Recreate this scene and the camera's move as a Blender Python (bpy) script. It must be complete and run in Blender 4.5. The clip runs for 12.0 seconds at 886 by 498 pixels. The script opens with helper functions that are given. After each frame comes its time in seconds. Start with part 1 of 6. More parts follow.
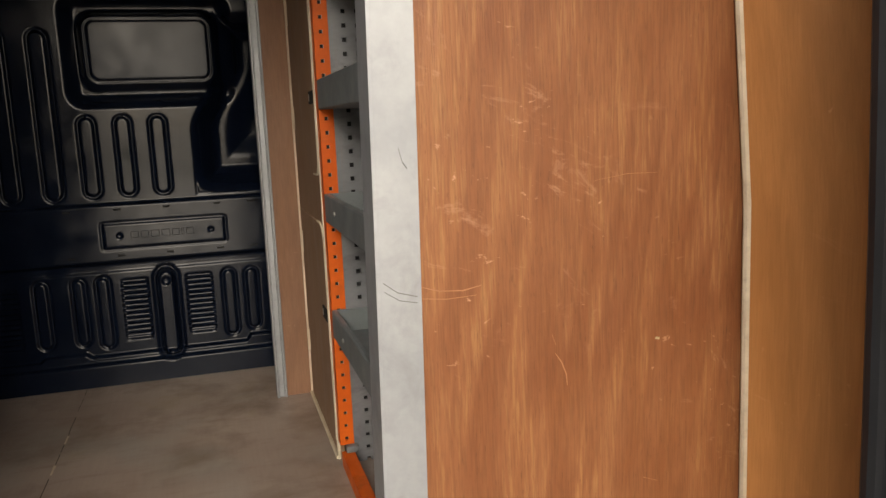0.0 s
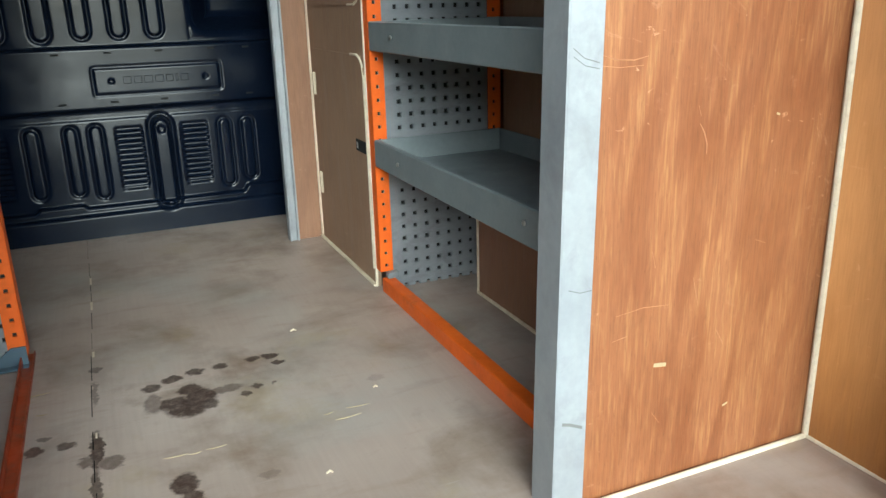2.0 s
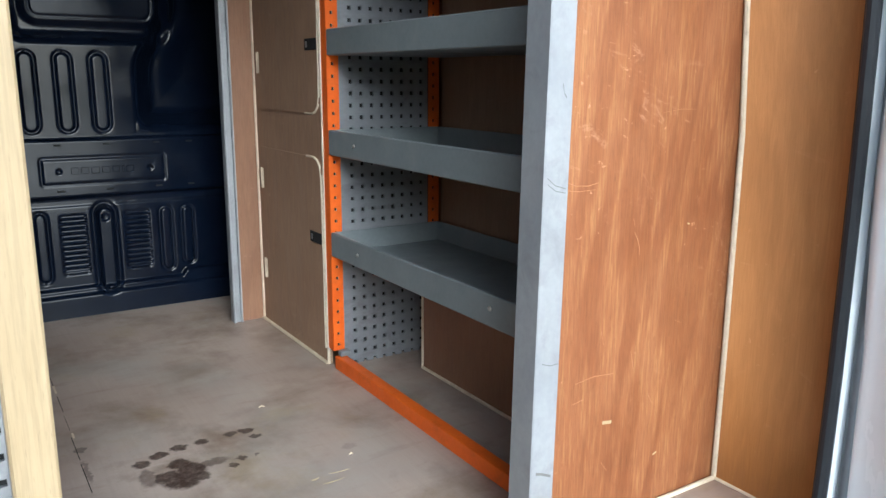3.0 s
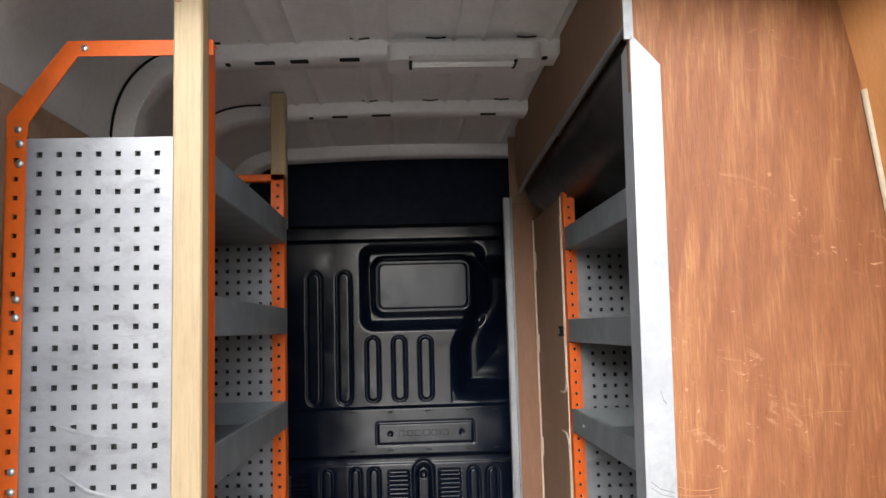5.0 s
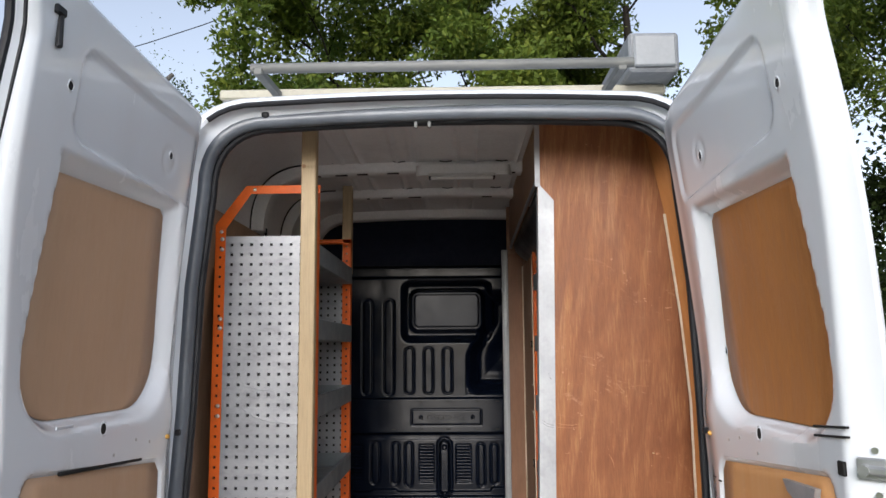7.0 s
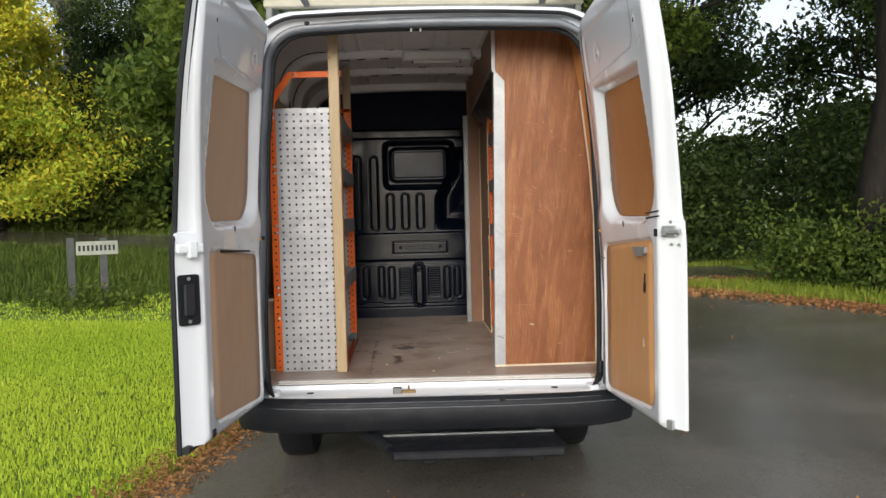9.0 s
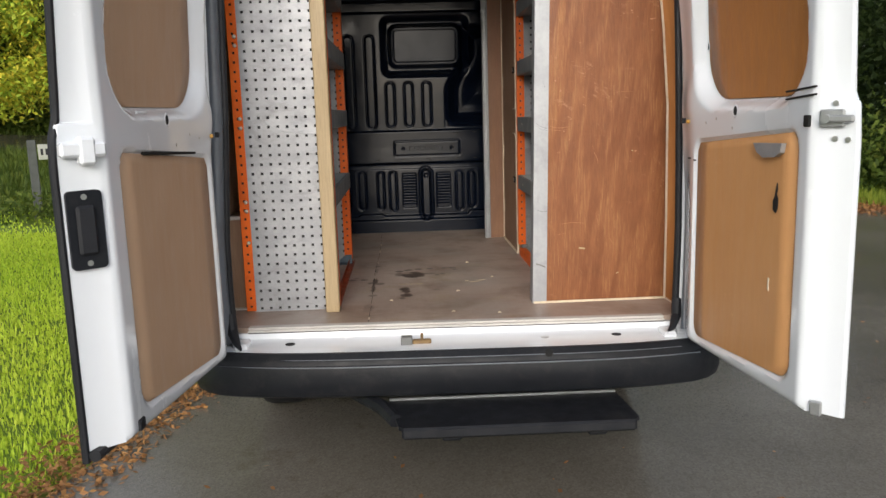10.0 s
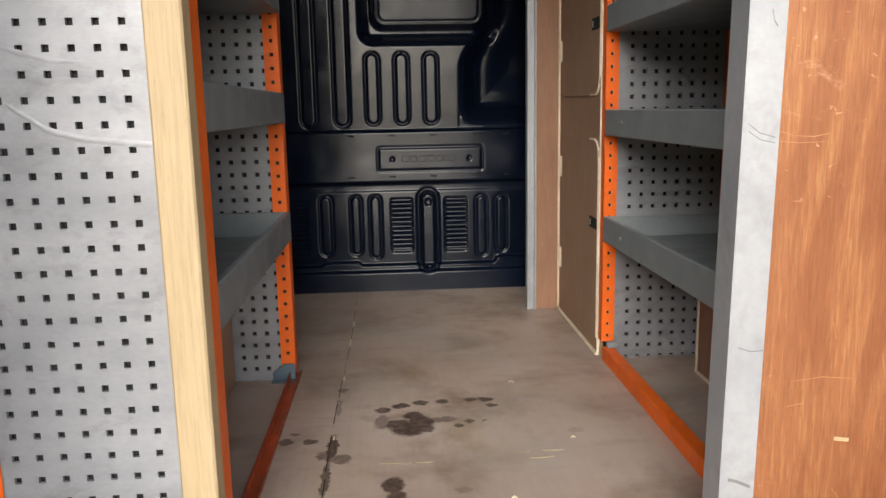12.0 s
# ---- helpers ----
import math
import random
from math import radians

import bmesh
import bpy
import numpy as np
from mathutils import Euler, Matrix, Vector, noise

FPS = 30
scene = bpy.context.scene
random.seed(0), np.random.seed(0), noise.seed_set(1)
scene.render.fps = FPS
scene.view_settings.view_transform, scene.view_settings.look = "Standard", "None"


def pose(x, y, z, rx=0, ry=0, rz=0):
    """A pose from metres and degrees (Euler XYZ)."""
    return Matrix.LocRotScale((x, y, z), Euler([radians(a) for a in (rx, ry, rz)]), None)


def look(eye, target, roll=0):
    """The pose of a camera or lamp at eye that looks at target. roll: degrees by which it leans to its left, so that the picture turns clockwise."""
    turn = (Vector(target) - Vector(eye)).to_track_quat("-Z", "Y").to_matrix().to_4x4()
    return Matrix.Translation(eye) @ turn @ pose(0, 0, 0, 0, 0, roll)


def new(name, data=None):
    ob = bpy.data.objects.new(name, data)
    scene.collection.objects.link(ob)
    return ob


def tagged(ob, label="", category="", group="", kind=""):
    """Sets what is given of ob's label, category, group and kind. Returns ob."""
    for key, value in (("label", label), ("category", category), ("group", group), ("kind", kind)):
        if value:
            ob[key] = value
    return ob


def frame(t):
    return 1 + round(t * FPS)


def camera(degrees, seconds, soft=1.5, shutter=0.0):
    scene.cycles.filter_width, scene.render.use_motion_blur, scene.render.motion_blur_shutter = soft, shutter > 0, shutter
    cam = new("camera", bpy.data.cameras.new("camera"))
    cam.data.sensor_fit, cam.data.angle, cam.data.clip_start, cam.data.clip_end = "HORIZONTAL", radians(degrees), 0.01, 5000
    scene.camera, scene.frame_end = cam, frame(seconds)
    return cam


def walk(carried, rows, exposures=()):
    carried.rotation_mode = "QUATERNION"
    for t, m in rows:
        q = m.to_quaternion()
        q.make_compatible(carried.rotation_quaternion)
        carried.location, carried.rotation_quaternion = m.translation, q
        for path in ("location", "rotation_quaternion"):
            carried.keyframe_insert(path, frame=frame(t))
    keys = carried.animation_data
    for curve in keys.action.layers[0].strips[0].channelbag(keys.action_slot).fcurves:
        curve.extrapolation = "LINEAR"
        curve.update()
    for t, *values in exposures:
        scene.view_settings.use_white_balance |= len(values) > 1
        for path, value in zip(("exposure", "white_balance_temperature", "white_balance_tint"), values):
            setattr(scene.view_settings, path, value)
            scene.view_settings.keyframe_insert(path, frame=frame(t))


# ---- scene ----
cam = camera(59.1, 12.0)
PATH = [
    (0, (0.087, -0.444, 1.517), (0.641, 1.45, 1.192), -2.4),
    (0.5, (0.028, -0.258, 1.533), (0.529, 1.649, 1.198), -0.9),
    (1, (0.007, -0.288, 1.51), (0.578, 1.593, 1.141), -0.7),
    (1.5, (-0.06, -0.384, 1.427), (0.518, 1.474, 0.965), -2.1),
    (2, (-0.267, -0.431, 1.402), (0.492, 1.318, 0.797), -1.6),
    (2.5, (-0.482, -0.502, 1.434), (0.482, 1.144, 0.833), 0.3),
    (3, (-0.533, -0.554, 1.496), (0.525, 1.089, 1.069), 0.3),
    (3.2, (-0.516, -0.571, 1.527), (0.545, 1.091, 1.193), 0.0),
    (4.8, (-0.192, -0.815, 1.612), (0.078, 1.159, 1.785), -2.1),
    (5, (-0.128, -0.905, 1.6), (-0.036, 1.083, 1.803), -1.6),
    (5.5, (-0.011, -1.09, 1.577), (-0.118, 0.892, 1.824), -0.6),
    (6, (0.113, -1.276, 1.57), (-0.057, 0.701, 1.815), -0.2),
    (6.5, (0.082, -1.653, 1.544), (-0.038, 0.327, 1.799), -0.6),
    (6.7, (0.048, -1.824, 1.568), (-0.036, 0.158, 1.822), -0.6),
    (8.3, (-0.147, -3.19, 1.479), (-0.049, -1.202, 1.668), -1.1),
    (8.5, (-0.16, -3.225, 1.449), (-0.054, -1.232, 1.583), -1.7),
    (9, (-0.16, -3.287, 1.436), (-0.07, -1.291, 1.342), -1.4),
    (9.5, (-0.22, -2.897, 1.389), (-0.122, -0.931, 1.037), -1.3),
    (10, (-0.207, -2.369, 1.389), (-0.117, -0.401, 1.047), -1.7),
    (10.5, (-0.245, -1.796, 1.389), (-0.149, 0.173, 1.057), -1.6),
    (11, (-0.233, -1.262, 1.382), (-0.119, 0.705, 1.039), -1.5),
    (11.5, (-0.287, -0.81, 1.363), (-0.134, 1.157, 1.036), 0.3),
    (12, (-0.209, -0.634, 1.372), (-0.088, 1.33, 1.018), -1.1),
]
walk(cam, [(t, look(eye, target, roll)) for t, eye, target, roll in PATH],
     [(0.0, 0.4, 7100, 10), (0.5, 0.62, 6800, 10), (1.0, 0.78, 6400, 10), (1.5, 1.26, 6150, 8), (2.0, 1.36, 5500, -6), (2.5, 1.32, 5350, -2), (3.2, 1.3, 5450, 4), (4.8, 1.2, 5950, 10), (5.5, 1.0, 6200, 10), (6.0, 0.96, 6150, 12), (6.5, 0.68, 6050, 12), (8.3, 0.33, 6500, 10), (9.0, 0.35, 6500, 10), (9.5, 0.6, 6500, 10), (10.0, 0.36, 6500, 10), (10.5, 0.36, 6400, 10), (11.0, 0.46, 6450, 10), (11.5, 0.86, 6400, 10), (12.0, 1.1, 6450, 10)])

# ---- world and light ----
world = bpy.data.worlds.new("world")
scene.world = world
world.use_nodes = True
sky = world.node_tree.nodes.new("ShaderNodeTexSky")
sky.sky_type = "NISHITA"
sky.sun_disc = False
sky.sun_elevation, sky.sun_rotation = radians(23), radians(191)
sky.air_density, sky.dust_density = 1.0, 2.6
back = world.node_tree.nodes["Background"]
back.inputs["Strength"].default_value = 0.15
# thin high cloud pales the blue
grey = world.node_tree.nodes.new("ShaderNodeRGBToBW")
haze = world.node_tree.nodes.new("ShaderNodeMix")
haze.data_type = "RGBA"
haze.inputs["Factor"].default_value = 0.42
lift = world.node_tree.nodes.new("ShaderNodeMath")
lift.operation = "MULTIPLY"
lift.inputs[1].default_value = 2.1
world.node_tree.links.new(sky.outputs[0], grey.inputs[0])
world.node_tree.links.new(sky.outputs[0], haze.inputs["A"])
world.node_tree.links.new(grey.outputs[0], lift.inputs[0])
world.node_tree.links.new(lift.outputs[0], haze.inputs["B"])
world.node_tree.links.new(haze.outputs["Result"], back.inputs["Color"])
sun_data = bpy.data.lights.new("sun", "SUN")
sun_data.energy, sun_data.angle, sun_data.color = 0.95, radians(38), (1.0, 0.96, 0.90)
sun = new("sun", sun_data)
sun.matrix_world = look((-1.6, -8.5, 3.7), (0, 0, 0))


# ---- mesh helpers ----
class Geo:
    """Vertices and faces gathered for one mesh."""

    def __init__(self):
        self.v, self.f = [], []

    def add(self, verts, faces):
        n = len(self.v)
        self.v += [tuple(p) for p in verts]
        self.f += [tuple(n + i for i in face) for face in faces]
        return self

    def box(self, x0, x1, y0, y1, z0, z1, c=0.0, m=None):
        """A box with chamfered edges."""
        lo, hi = (x0, y0, z0), (x1, y1, z1)
        c = min(c, 0.45 * min(b - a for a, b in zip(lo, hi)))
        if c <= 0:
            vs = [(x, y, z) for z in (z0, z1) for y in (y0, y1) for x in (x0, x1)]
            fs = [(0, 2, 3, 1), (4, 5, 7, 6), (0, 1, 5, 4), (2, 6, 7, 3), (0, 4, 6, 2), (1, 3, 7, 5)]
        else:
            vs, at = [], {}
            for sx in (0, 1):
                for sy in (0, 1):
                    for sz in (0, 1):
                        s = (sx, sy, sz)
                        for a in range(3):
                            p = [(hi[k] if s[k] else lo[k]) + (0 if k == a else (-c if s[k] else c)) for k in range(3)]
                            at[s, a] = len(vs)
                            vs.append(p)
            fs = []
            for a in range(3):
                b, d = (a + 1) % 3, (a + 2) % 3
                for s in (0, 1):
                    def key(u, w):
                        k = [0, 0, 0]
                        k[a], k[b], k[d] = s, u, w
                        return tuple(k)
                    fs.append([at[key(*q), a] for q in ((0, 0), (1, 0), (1, 1), (0, 1))])
                for u in (0, 1):
                    for w in (0, 1):
                        k0, k1 = [0, 0, 0], [0, 0, 0]
                        k0[b] = k1[b] = u
                        k0[d] = k1[d] = w
                        k1[a] = 1
                        k0, k1 = tuple(k0), tuple(k1)
                        fs.append([at[k0, b], at[k1, b], at[k1, d], at[k0, d]])
            for sx in (0, 1):
                for sy in (0, 1):
                    for sz in (0, 1):
                        fs.append([at[(sx, sy, sz), a] for a in range(3)])
        if m is not None:
            vs = [m @ Vector(p) for p in vs]
        return self.add(vs, fs)

    def tube(self, path, r, n=10, closed=False, caps=True):
        """A round bar along a path; r is one radius or one for each point."""
        pts = [Vector(p) for p in path]
        rs = r if isinstance(r, (list, tuple)) else [r] * len(pts)
        rings, up = [], None
        for i, p in enumerate(pts):
            a = pts[i - 1] if (i or closed) else p
            b = pts[(i + 1) % len(pts)] if (i + 1 < len(pts) or closed) else p
            t = (b - a).normalized()
            if up is None:
                up = Vector((0, 0, 1)) if abs(t.z) < 0.9 else Vector((1, 0, 0))
            side = t.cross(up).normalized()
            up = side.cross(t).normalized()
            rings.append([p + rs[i] * (math.cos(2 * math.pi * k / n) * side + math.sin(2 * math.pi * k / n) * up) for k in range(n)])
        vs = [q for ring in rings for q in ring]
        fs = []
        m = len(rings)
        for i in range(m if closed else m - 1):
            for k in range(n):
                a, b = i * n, ((i + 1) % m) * n
                fs.append((a + k, a + (k + 1) % n, b + (k + 1) % n, b + k))
        if caps and not closed:
            fs += [tuple(range(n)), tuple((m - 1) * n + k for k in range(n))]
        return self.add(vs, fs)

    def prism(self, poly, to3, t0, t1):
        """A flat outline in (u, w), made thick from t0 to t1; to3(u, w, t) gives the place."""
        n = len(poly)
        vs = [to3(u, w, t0) for u, w in poly] + [to3(u, w, t1) for u, w in poly]
        fs = [tuple(range(n)), tuple(range(n, 2 * n))] + [(i, (i + 1) % n, n + (i + 1) % n, n + i) for i in range(n)]
        return self.add(vs, fs)

    def loft(self, rings, closed=False):
        """Joins rows of equal length with quads."""
        n = len(rings[0])
        vs = [p for ring in rings for p in ring]
        fs = []
        for i in range(len(rings) - 1):
            for k in range(n if closed else n - 1):
                fs.append((i * n + k, i * n + (k + 1) % n, (i + 1) * n + (k + 1) % n, (i + 1) * n + k))
        return self.add(vs, fs)

    def disc(self, centre, axis, r, h, n=14, dome=0.0):
        """A short round stud standing on centre along axis."""
        axis = Vector(axis).normalized()
        side = axis.orthogonal().normalized()
        other = axis.cross(side)
        c = Vector(centre)
        rows = [(r, 0), (r, h)] + ([(r * 0.75, h + dome * 0.7), (r * 0.35, h + dome)] if dome else [])
        rings = [[c + axis * k + q * (math.cos(2 * math.pi * i / n) * side + math.sin(2 * math.pi * i / n) * other) for i in range(n)] for q, k in rows]
        self.loft(rings, closed=True)
        base = len(self.v) - n
        self.f.append(tuple(range(base, base + n)))
        return self


def rounded(u0, u1, w0, w1, r, n=6):
    """A rounded rectangle; r is one radius or four: (u0 w0), (u1 w0), (u1 w1), (u0 w1)."""
    r = r if isinstance(r, (list, tuple)) else [r] * 4
    out = []
    for (cu, cw, a0), q in zip(((u0 + r[0], w0 + r[0], 180), (u1 - r[1], w0 + r[1], 270), (u1 - r[2], w1 - r[2], 0), (u0 + r[3], w1 - r[3], 90)), r):
        out += [(cu + q * math.cos(radians(a0 + 90 * k / n)), cw + q * math.sin(radians(a0 + 90 * k / n))) for k in range(n + 1)]
    return out


def link_mesh(name, verts, faces, material, smooth=False, tidy=True):
    me = bpy.data.meshes.new(name)
    me.from_pydata(verts, [], faces)
    if tidy:
        bm = bmesh.new()
        bm.from_mesh(me)
        bmesh.ops.recalc_face_normals(bm, faces=bm.faces)
        bm.to_mesh(me)
        bm.free()
    me.materials.append(material)
    if smooth:
        me.polygons.foreach_set("use_smooth", [True] * len(me.polygons))
        me.set_sharp_from_angle(angle=radians(35 if smooth is True else smooth))
    me.update()
    return new(name, me)


def part(name, geo, material, parent, label="", smooth=True, tidy=True):
    ob = link_mesh(name, geo.v, geo.f, material, smooth, tidy)
    # Parents stand where the thing's foot is; meshes are laid out in the world's metres.
    ob.parent = parent
    if parent.type == "EMPTY":
        ob.matrix_parent_inverse = Matrix.Translation(-Vector(parent.location))
    return tagged(ob, label) if label else ob


def thing(name, at, label, category, group="", kind=""):
    ob = new(name)
    ob.location = at
    ob.empty_display_size = 0.05
    return tagged(ob, label, category, group, kind)


def single(name, geo, material, label, category="", kind="", group="", smooth=True, tidy=True):
    return tagged(link_mesh(name, geo.v, geo.f, material, smooth, tidy), label, category, group, kind)


def smoothstep(a, b, x):
    t = np.clip((x - a) / (b - a), 0, 1)
    return t * t * (3 - 2 * t)


def sdf_round(u, w, u0, u1, w0, w1, r):
    """Signed distance to a rounded rectangle, negative inside."""
    du = np.abs(u - (u0 + u1) / 2) - (u1 - u0) / 2 + r
    dw = np.abs(w - (w0 + w1) / 2) - (w1 - w0) / 2 + r
    return np.hypot(np.maximum(du, 0), np.maximum(dw, 0)) + np.minimum(np.maximum(du, dw), 0) - r


def grid_faces(nu, nw):
    i = np.arange((nu - 1) * (nw - 1))
    a = i // (nw - 1) * nw + i % (nw - 1)
    return np.stack([a, a + nw, a + nw + 1, a + 1], 1).tolist()


# ---- materials ----
def leaning(nt, stretch, turn):
    """Coordinates turned first and then drawn out, so that streaks lean."""
    tc = nt.nodes.new("ShaderNodeTexCoord")
    mp = nt.nodes.new("ShaderNodeMapping")
    mp.vector_type = "TEXTURE"
    mp.inputs["Scale"].default_value = stretch
    mp.inputs["Rotation"].default_value = [radians(a) for a in turn]
    nt.links.new(tc.outputs["Object"], mp.inputs["Vector"])
    return mp.outputs[0]


def coords(nt, scale=(1, 1, 1), turn=(0, 0, 0)):
    tc = nt.nodes.new("ShaderNodeTexCoord")
    mp = nt.nodes.new("ShaderNodeMapping")
    mp.inputs["Scale"].default_value = scale
    mp.inputs["Rotation"].default_value = [radians(a) for a in turn]
    nt.links.new(tc.outputs["Object"], mp.inputs["Vector"])
    return mp.outputs[0]


def noise_of(nt, vec, scale, detail=4, rough=0.55, distort=0.0):
    n = nt.nodes.new("ShaderNodeTexNoise")
    n.inputs["Scale"].default_value, n.inputs["Detail"].default_value = scale, detail
    n.inputs["Roughness"].default_value, n.inputs["Distortion"].default_value = rough, distort
    nt.links.new(vec, n.inputs["Vector"])
    return n.outputs["Fac"]


def ramp(nt, fac, stops):
    r = nt.nodes.new("ShaderNodeValToRGB")
    els = r.color_ramp.elements
    while len(els) < len(stops):
        els.new(0.5)
    for e, (pos, col) in zip(els, stops):
        e.position = pos
        e.color = (*col, 1) if isinstance(col, (tuple, list)) else (col, col, col, 1)
    nt.links.new(fac, r.inputs["Fac"])
    return r.outputs["Color"]


def mixed(nt, fac, a, b, kind="MIX"):
    m = nt.nodes.new("ShaderNodeMix")
    m.data_type, m.blend_type = "RGBA", kind
    for socket, value in ((m.inputs["Factor"], fac), (m.inputs["A"], a), (m.inputs["B"], b)):
        if hasattr(value, "default_value"):
            nt.links.new(value, socket)
        elif isinstance(value, (int, float)) and socket.name != "Factor":
            socket.default_value = (value, value, value, 1)
        elif isinstance(value, (int, float)):
            socket.default_value = value
        else:
            socket.default_value = (*value, 1)
    return m.outputs["Result"]


def maths(nt, op, a, b=None, c=None):
    m = nt.nodes.new("ShaderNodeMath")
    m.operation = op
    for socket, value in zip(m.inputs, (a, b, c)):
        if value is None:
            continue
        if hasattr(value, "default_value"):
            nt.links.new(value, socket)
        else:
            socket.default_value = value
    return m.outputs[0]


def bump_of(nt, height, strength, distance=0.01):
    b = nt.nodes.new("ShaderNodeBump")
    b.inputs["Strength"].default_value, b.inputs["Distance"].default_value = strength, distance
    nt.links.new(height, b.inputs["Height"])
    return b.outputs[0]


def blank(name, rough=0.5, metal=0.0, coat=0.0, spec=0.5):
    m = bpy.data.materials.new(name)
    m.use_nodes = True
    nt = m.node_tree
    b = nt.nodes["Principled BSDF"]
    b.inputs["Roughness"].default_value, b.inputs["Metallic"].default_value = rough, metal
    b.inputs["Coat Weight"].default_value, b.inputs["Coat Roughness"].default_value = coat, 0.08
    b.inputs["Specular IOR Level"].default_value = spec
    return m, nt, b


def plain(name, col, col2=None, scale=6.0, fine=90.0, rough=(0.4, 0.6), metal=0.0, coat=0.0, bump=0.1, dirt=None, dirt_amount=0.3, stretch=(1, 1, 1), spec=0.5, dent=0.0):
    """Paint, plastic, metal or rubber: two scales of change, dirt, and fine relief."""
    m, nt, b = blank(name, rough[0], metal, coat, spec)
    vec = coords(nt, stretch)
    col2 = col2 or [c * 0.82 for c in col]
    base = ramp(nt, noise_of(nt, vec, scale, 5), [(0.35, col), (0.7, col2)])
    small = noise_of(nt, vec, fine, 3)
    base = mixed(nt, 0.12, base, ramp(nt, small, [(0.3, 0.35), (0.7, 1.0)]), "MULTIPLY")
    if dirt:
        spots = ramp(nt, noise_of(nt, vec, scale * 2.3, 9, 0.68, 0.4), [(0.52, 0.0), (0.72, 1.0)])
        base = mixed(nt, maths(nt, "MULTIPLY", spots, dirt_amount), base, dirt)
    nt.links.new(base, b.inputs["Base Color"])
    mid = noise_of(nt, vec, scale * 3, 5)
    nt.links.new(ramp(nt, mid, [(0.3, rough[0]), (0.7, rough[1])]), b.inputs["Roughness"])
    if bump:
        normal = bump_of(nt, small, bump, 0.002)
        nt.links.new(normal, b.inputs["Normal"])
        if dent:
            # shallow creases and dents
            deep = nt.nodes.new("ShaderNodeBump")
            deep.inputs["Strength"].default_value, deep.inputs["Distance"].default_value = dent, 0.02
            nt.links.new(noise_of(nt, coords(nt, (0.6, 1, 2.6)), 3.0, 2, 0.5, 0.8), deep.inputs["Height"])
            nt.links.new(normal, deep.inputs["Normal"])
            nt.links.new(deep.outputs[0], b.inputs["Normal"])
    return m


def wood(name, dark, mid, light, along="z", grain=95.0, bands=5.0, rough=0.5, scuff=0.5, mottle=0.35, pores=0.42, rings=0.0, ripple=0.0):
    """Plywood or timber with its grain along one axis, broad figure, fine pores and pale scuffs."""
    m, nt, b = blank(name, rough, spec=0.35)
    k = "xyz".index(along)
    fine_scale, pore_scale, streak_scale, figure = [1.0] * 3, [1.0] * 3, [1.0] * 3, [1.0] * 3
    fine_scale[k], pore_scale[k], streak_scale[k], figure[k] = 0.045, 0.10, 0.12, 6.5
    figure_turn = [0, 5, 0] if k == 2 else [0, 0, 8]
    broad = noise_of(nt, leaning(nt, figure, figure_turn), bands * 6.0, 2, 0.45, 0.9)
    cloud = noise_of(nt, coords(nt), 3.2, 4, 0.55, 0.4)
    streak = noise_of(nt, coords(nt, streak_scale), bands * 14, 5, 0.6, 0.2)
    fine = noise_of(nt, coords(nt, fine_scale), grain * 4.5, 4, 0.65)
    pore = noise_of(nt, coords(nt, pore_scale), grain * 7, 2, 0.5)
    col = mixed(nt, 0.10 if ripple else 0.4, mid, ramp(nt, streak, [(0.3, dark), (0.5, mid), (0.72, light)]))
    band = ramp(nt, broad, [(0.44, 0.0), (0.58, 1.0)])
    col = mixed(nt, mottle * 0.8, col, ramp(nt, broad, [(0.40, dark), (0.51, mid), (0.62, light)]))
    # the paler bands are made of many short bright fibres
    fibre = ramp(nt, noise_of(nt, coords(nt, fine_scale), grain * 3.1, 3, 0.6), [(0.44, 0.0), (0.60, 1.0)])
    col = mixed(nt, maths(nt, "MULTIPLY", maths(nt, "MULTIPLY", band, fibre), mottle), col, [min(1, c * 1.12) for c in light])
    col = mixed(nt, 0.3, col, ramp(nt, cloud, [(0.35, dark), (0.65, light)]))
    if ripple:
        # slightly leaning, wavy ribs of paler wood, as veneer shows where the grain dips
        waves = noise_of(nt, leaning(nt, (1.0, 1.0, 9.0), (0, 7, 0)), 26, 2, 0.5, 0.35)
        rib = ramp(nt, waves, [(0.45, 0.0), (0.55, 1.0)])
        patch = ramp(nt, noise_of(nt, coords(nt, (1, 1, 0.7)), 4.0, 2), [(0.34, 0.30), (0.55, 1.0)])
        rib = maths(nt, "MULTIPLY", rib, patch)
        col = mixed(nt, maths(nt, "MULTIPLY", rib, ripple), col, light)
        gold = ramp(nt, noise_of(nt, coords(nt, (1, 1, 0.07)), grain * 2.2, 3, 0.6), [(0.50, 0.0), (0.64, 1.0)])
        gold = maths(nt, "MULTIPLY", gold, ramp(nt, rib, [(0.0, 0.08), (0.8, 0.4)]))
        col = mixed(nt, gold, col, (min(1, light[0] * 1.3), light[1] * 1.55, light[2] * 1.5))
    col = mixed(nt, pores, col, ramp(nt, fine, [(0.38, 0.42), (0.54, 1.0)]), "MULTIPLY")
    col = mixed(nt, pores * 1.2, col, ramp(nt, pore, [(0.27, 0.35), (0.36, 1.0)]), "MULTIPLY")
    if rings:
        swirl = noise_of(nt, leaning(nt, (1, 1, 2.6), (0, 12, 0)), 1.5, 2, 0.4, 0.6)
        arc = ramp(nt, maths(nt, "SINE", maths(nt, "MULTIPLY", swirl, 90.0)), [(0.3, 0.62), (1.0, 1.0)])
        col = mixed(nt, rings, col, arc, "MULTIPLY")
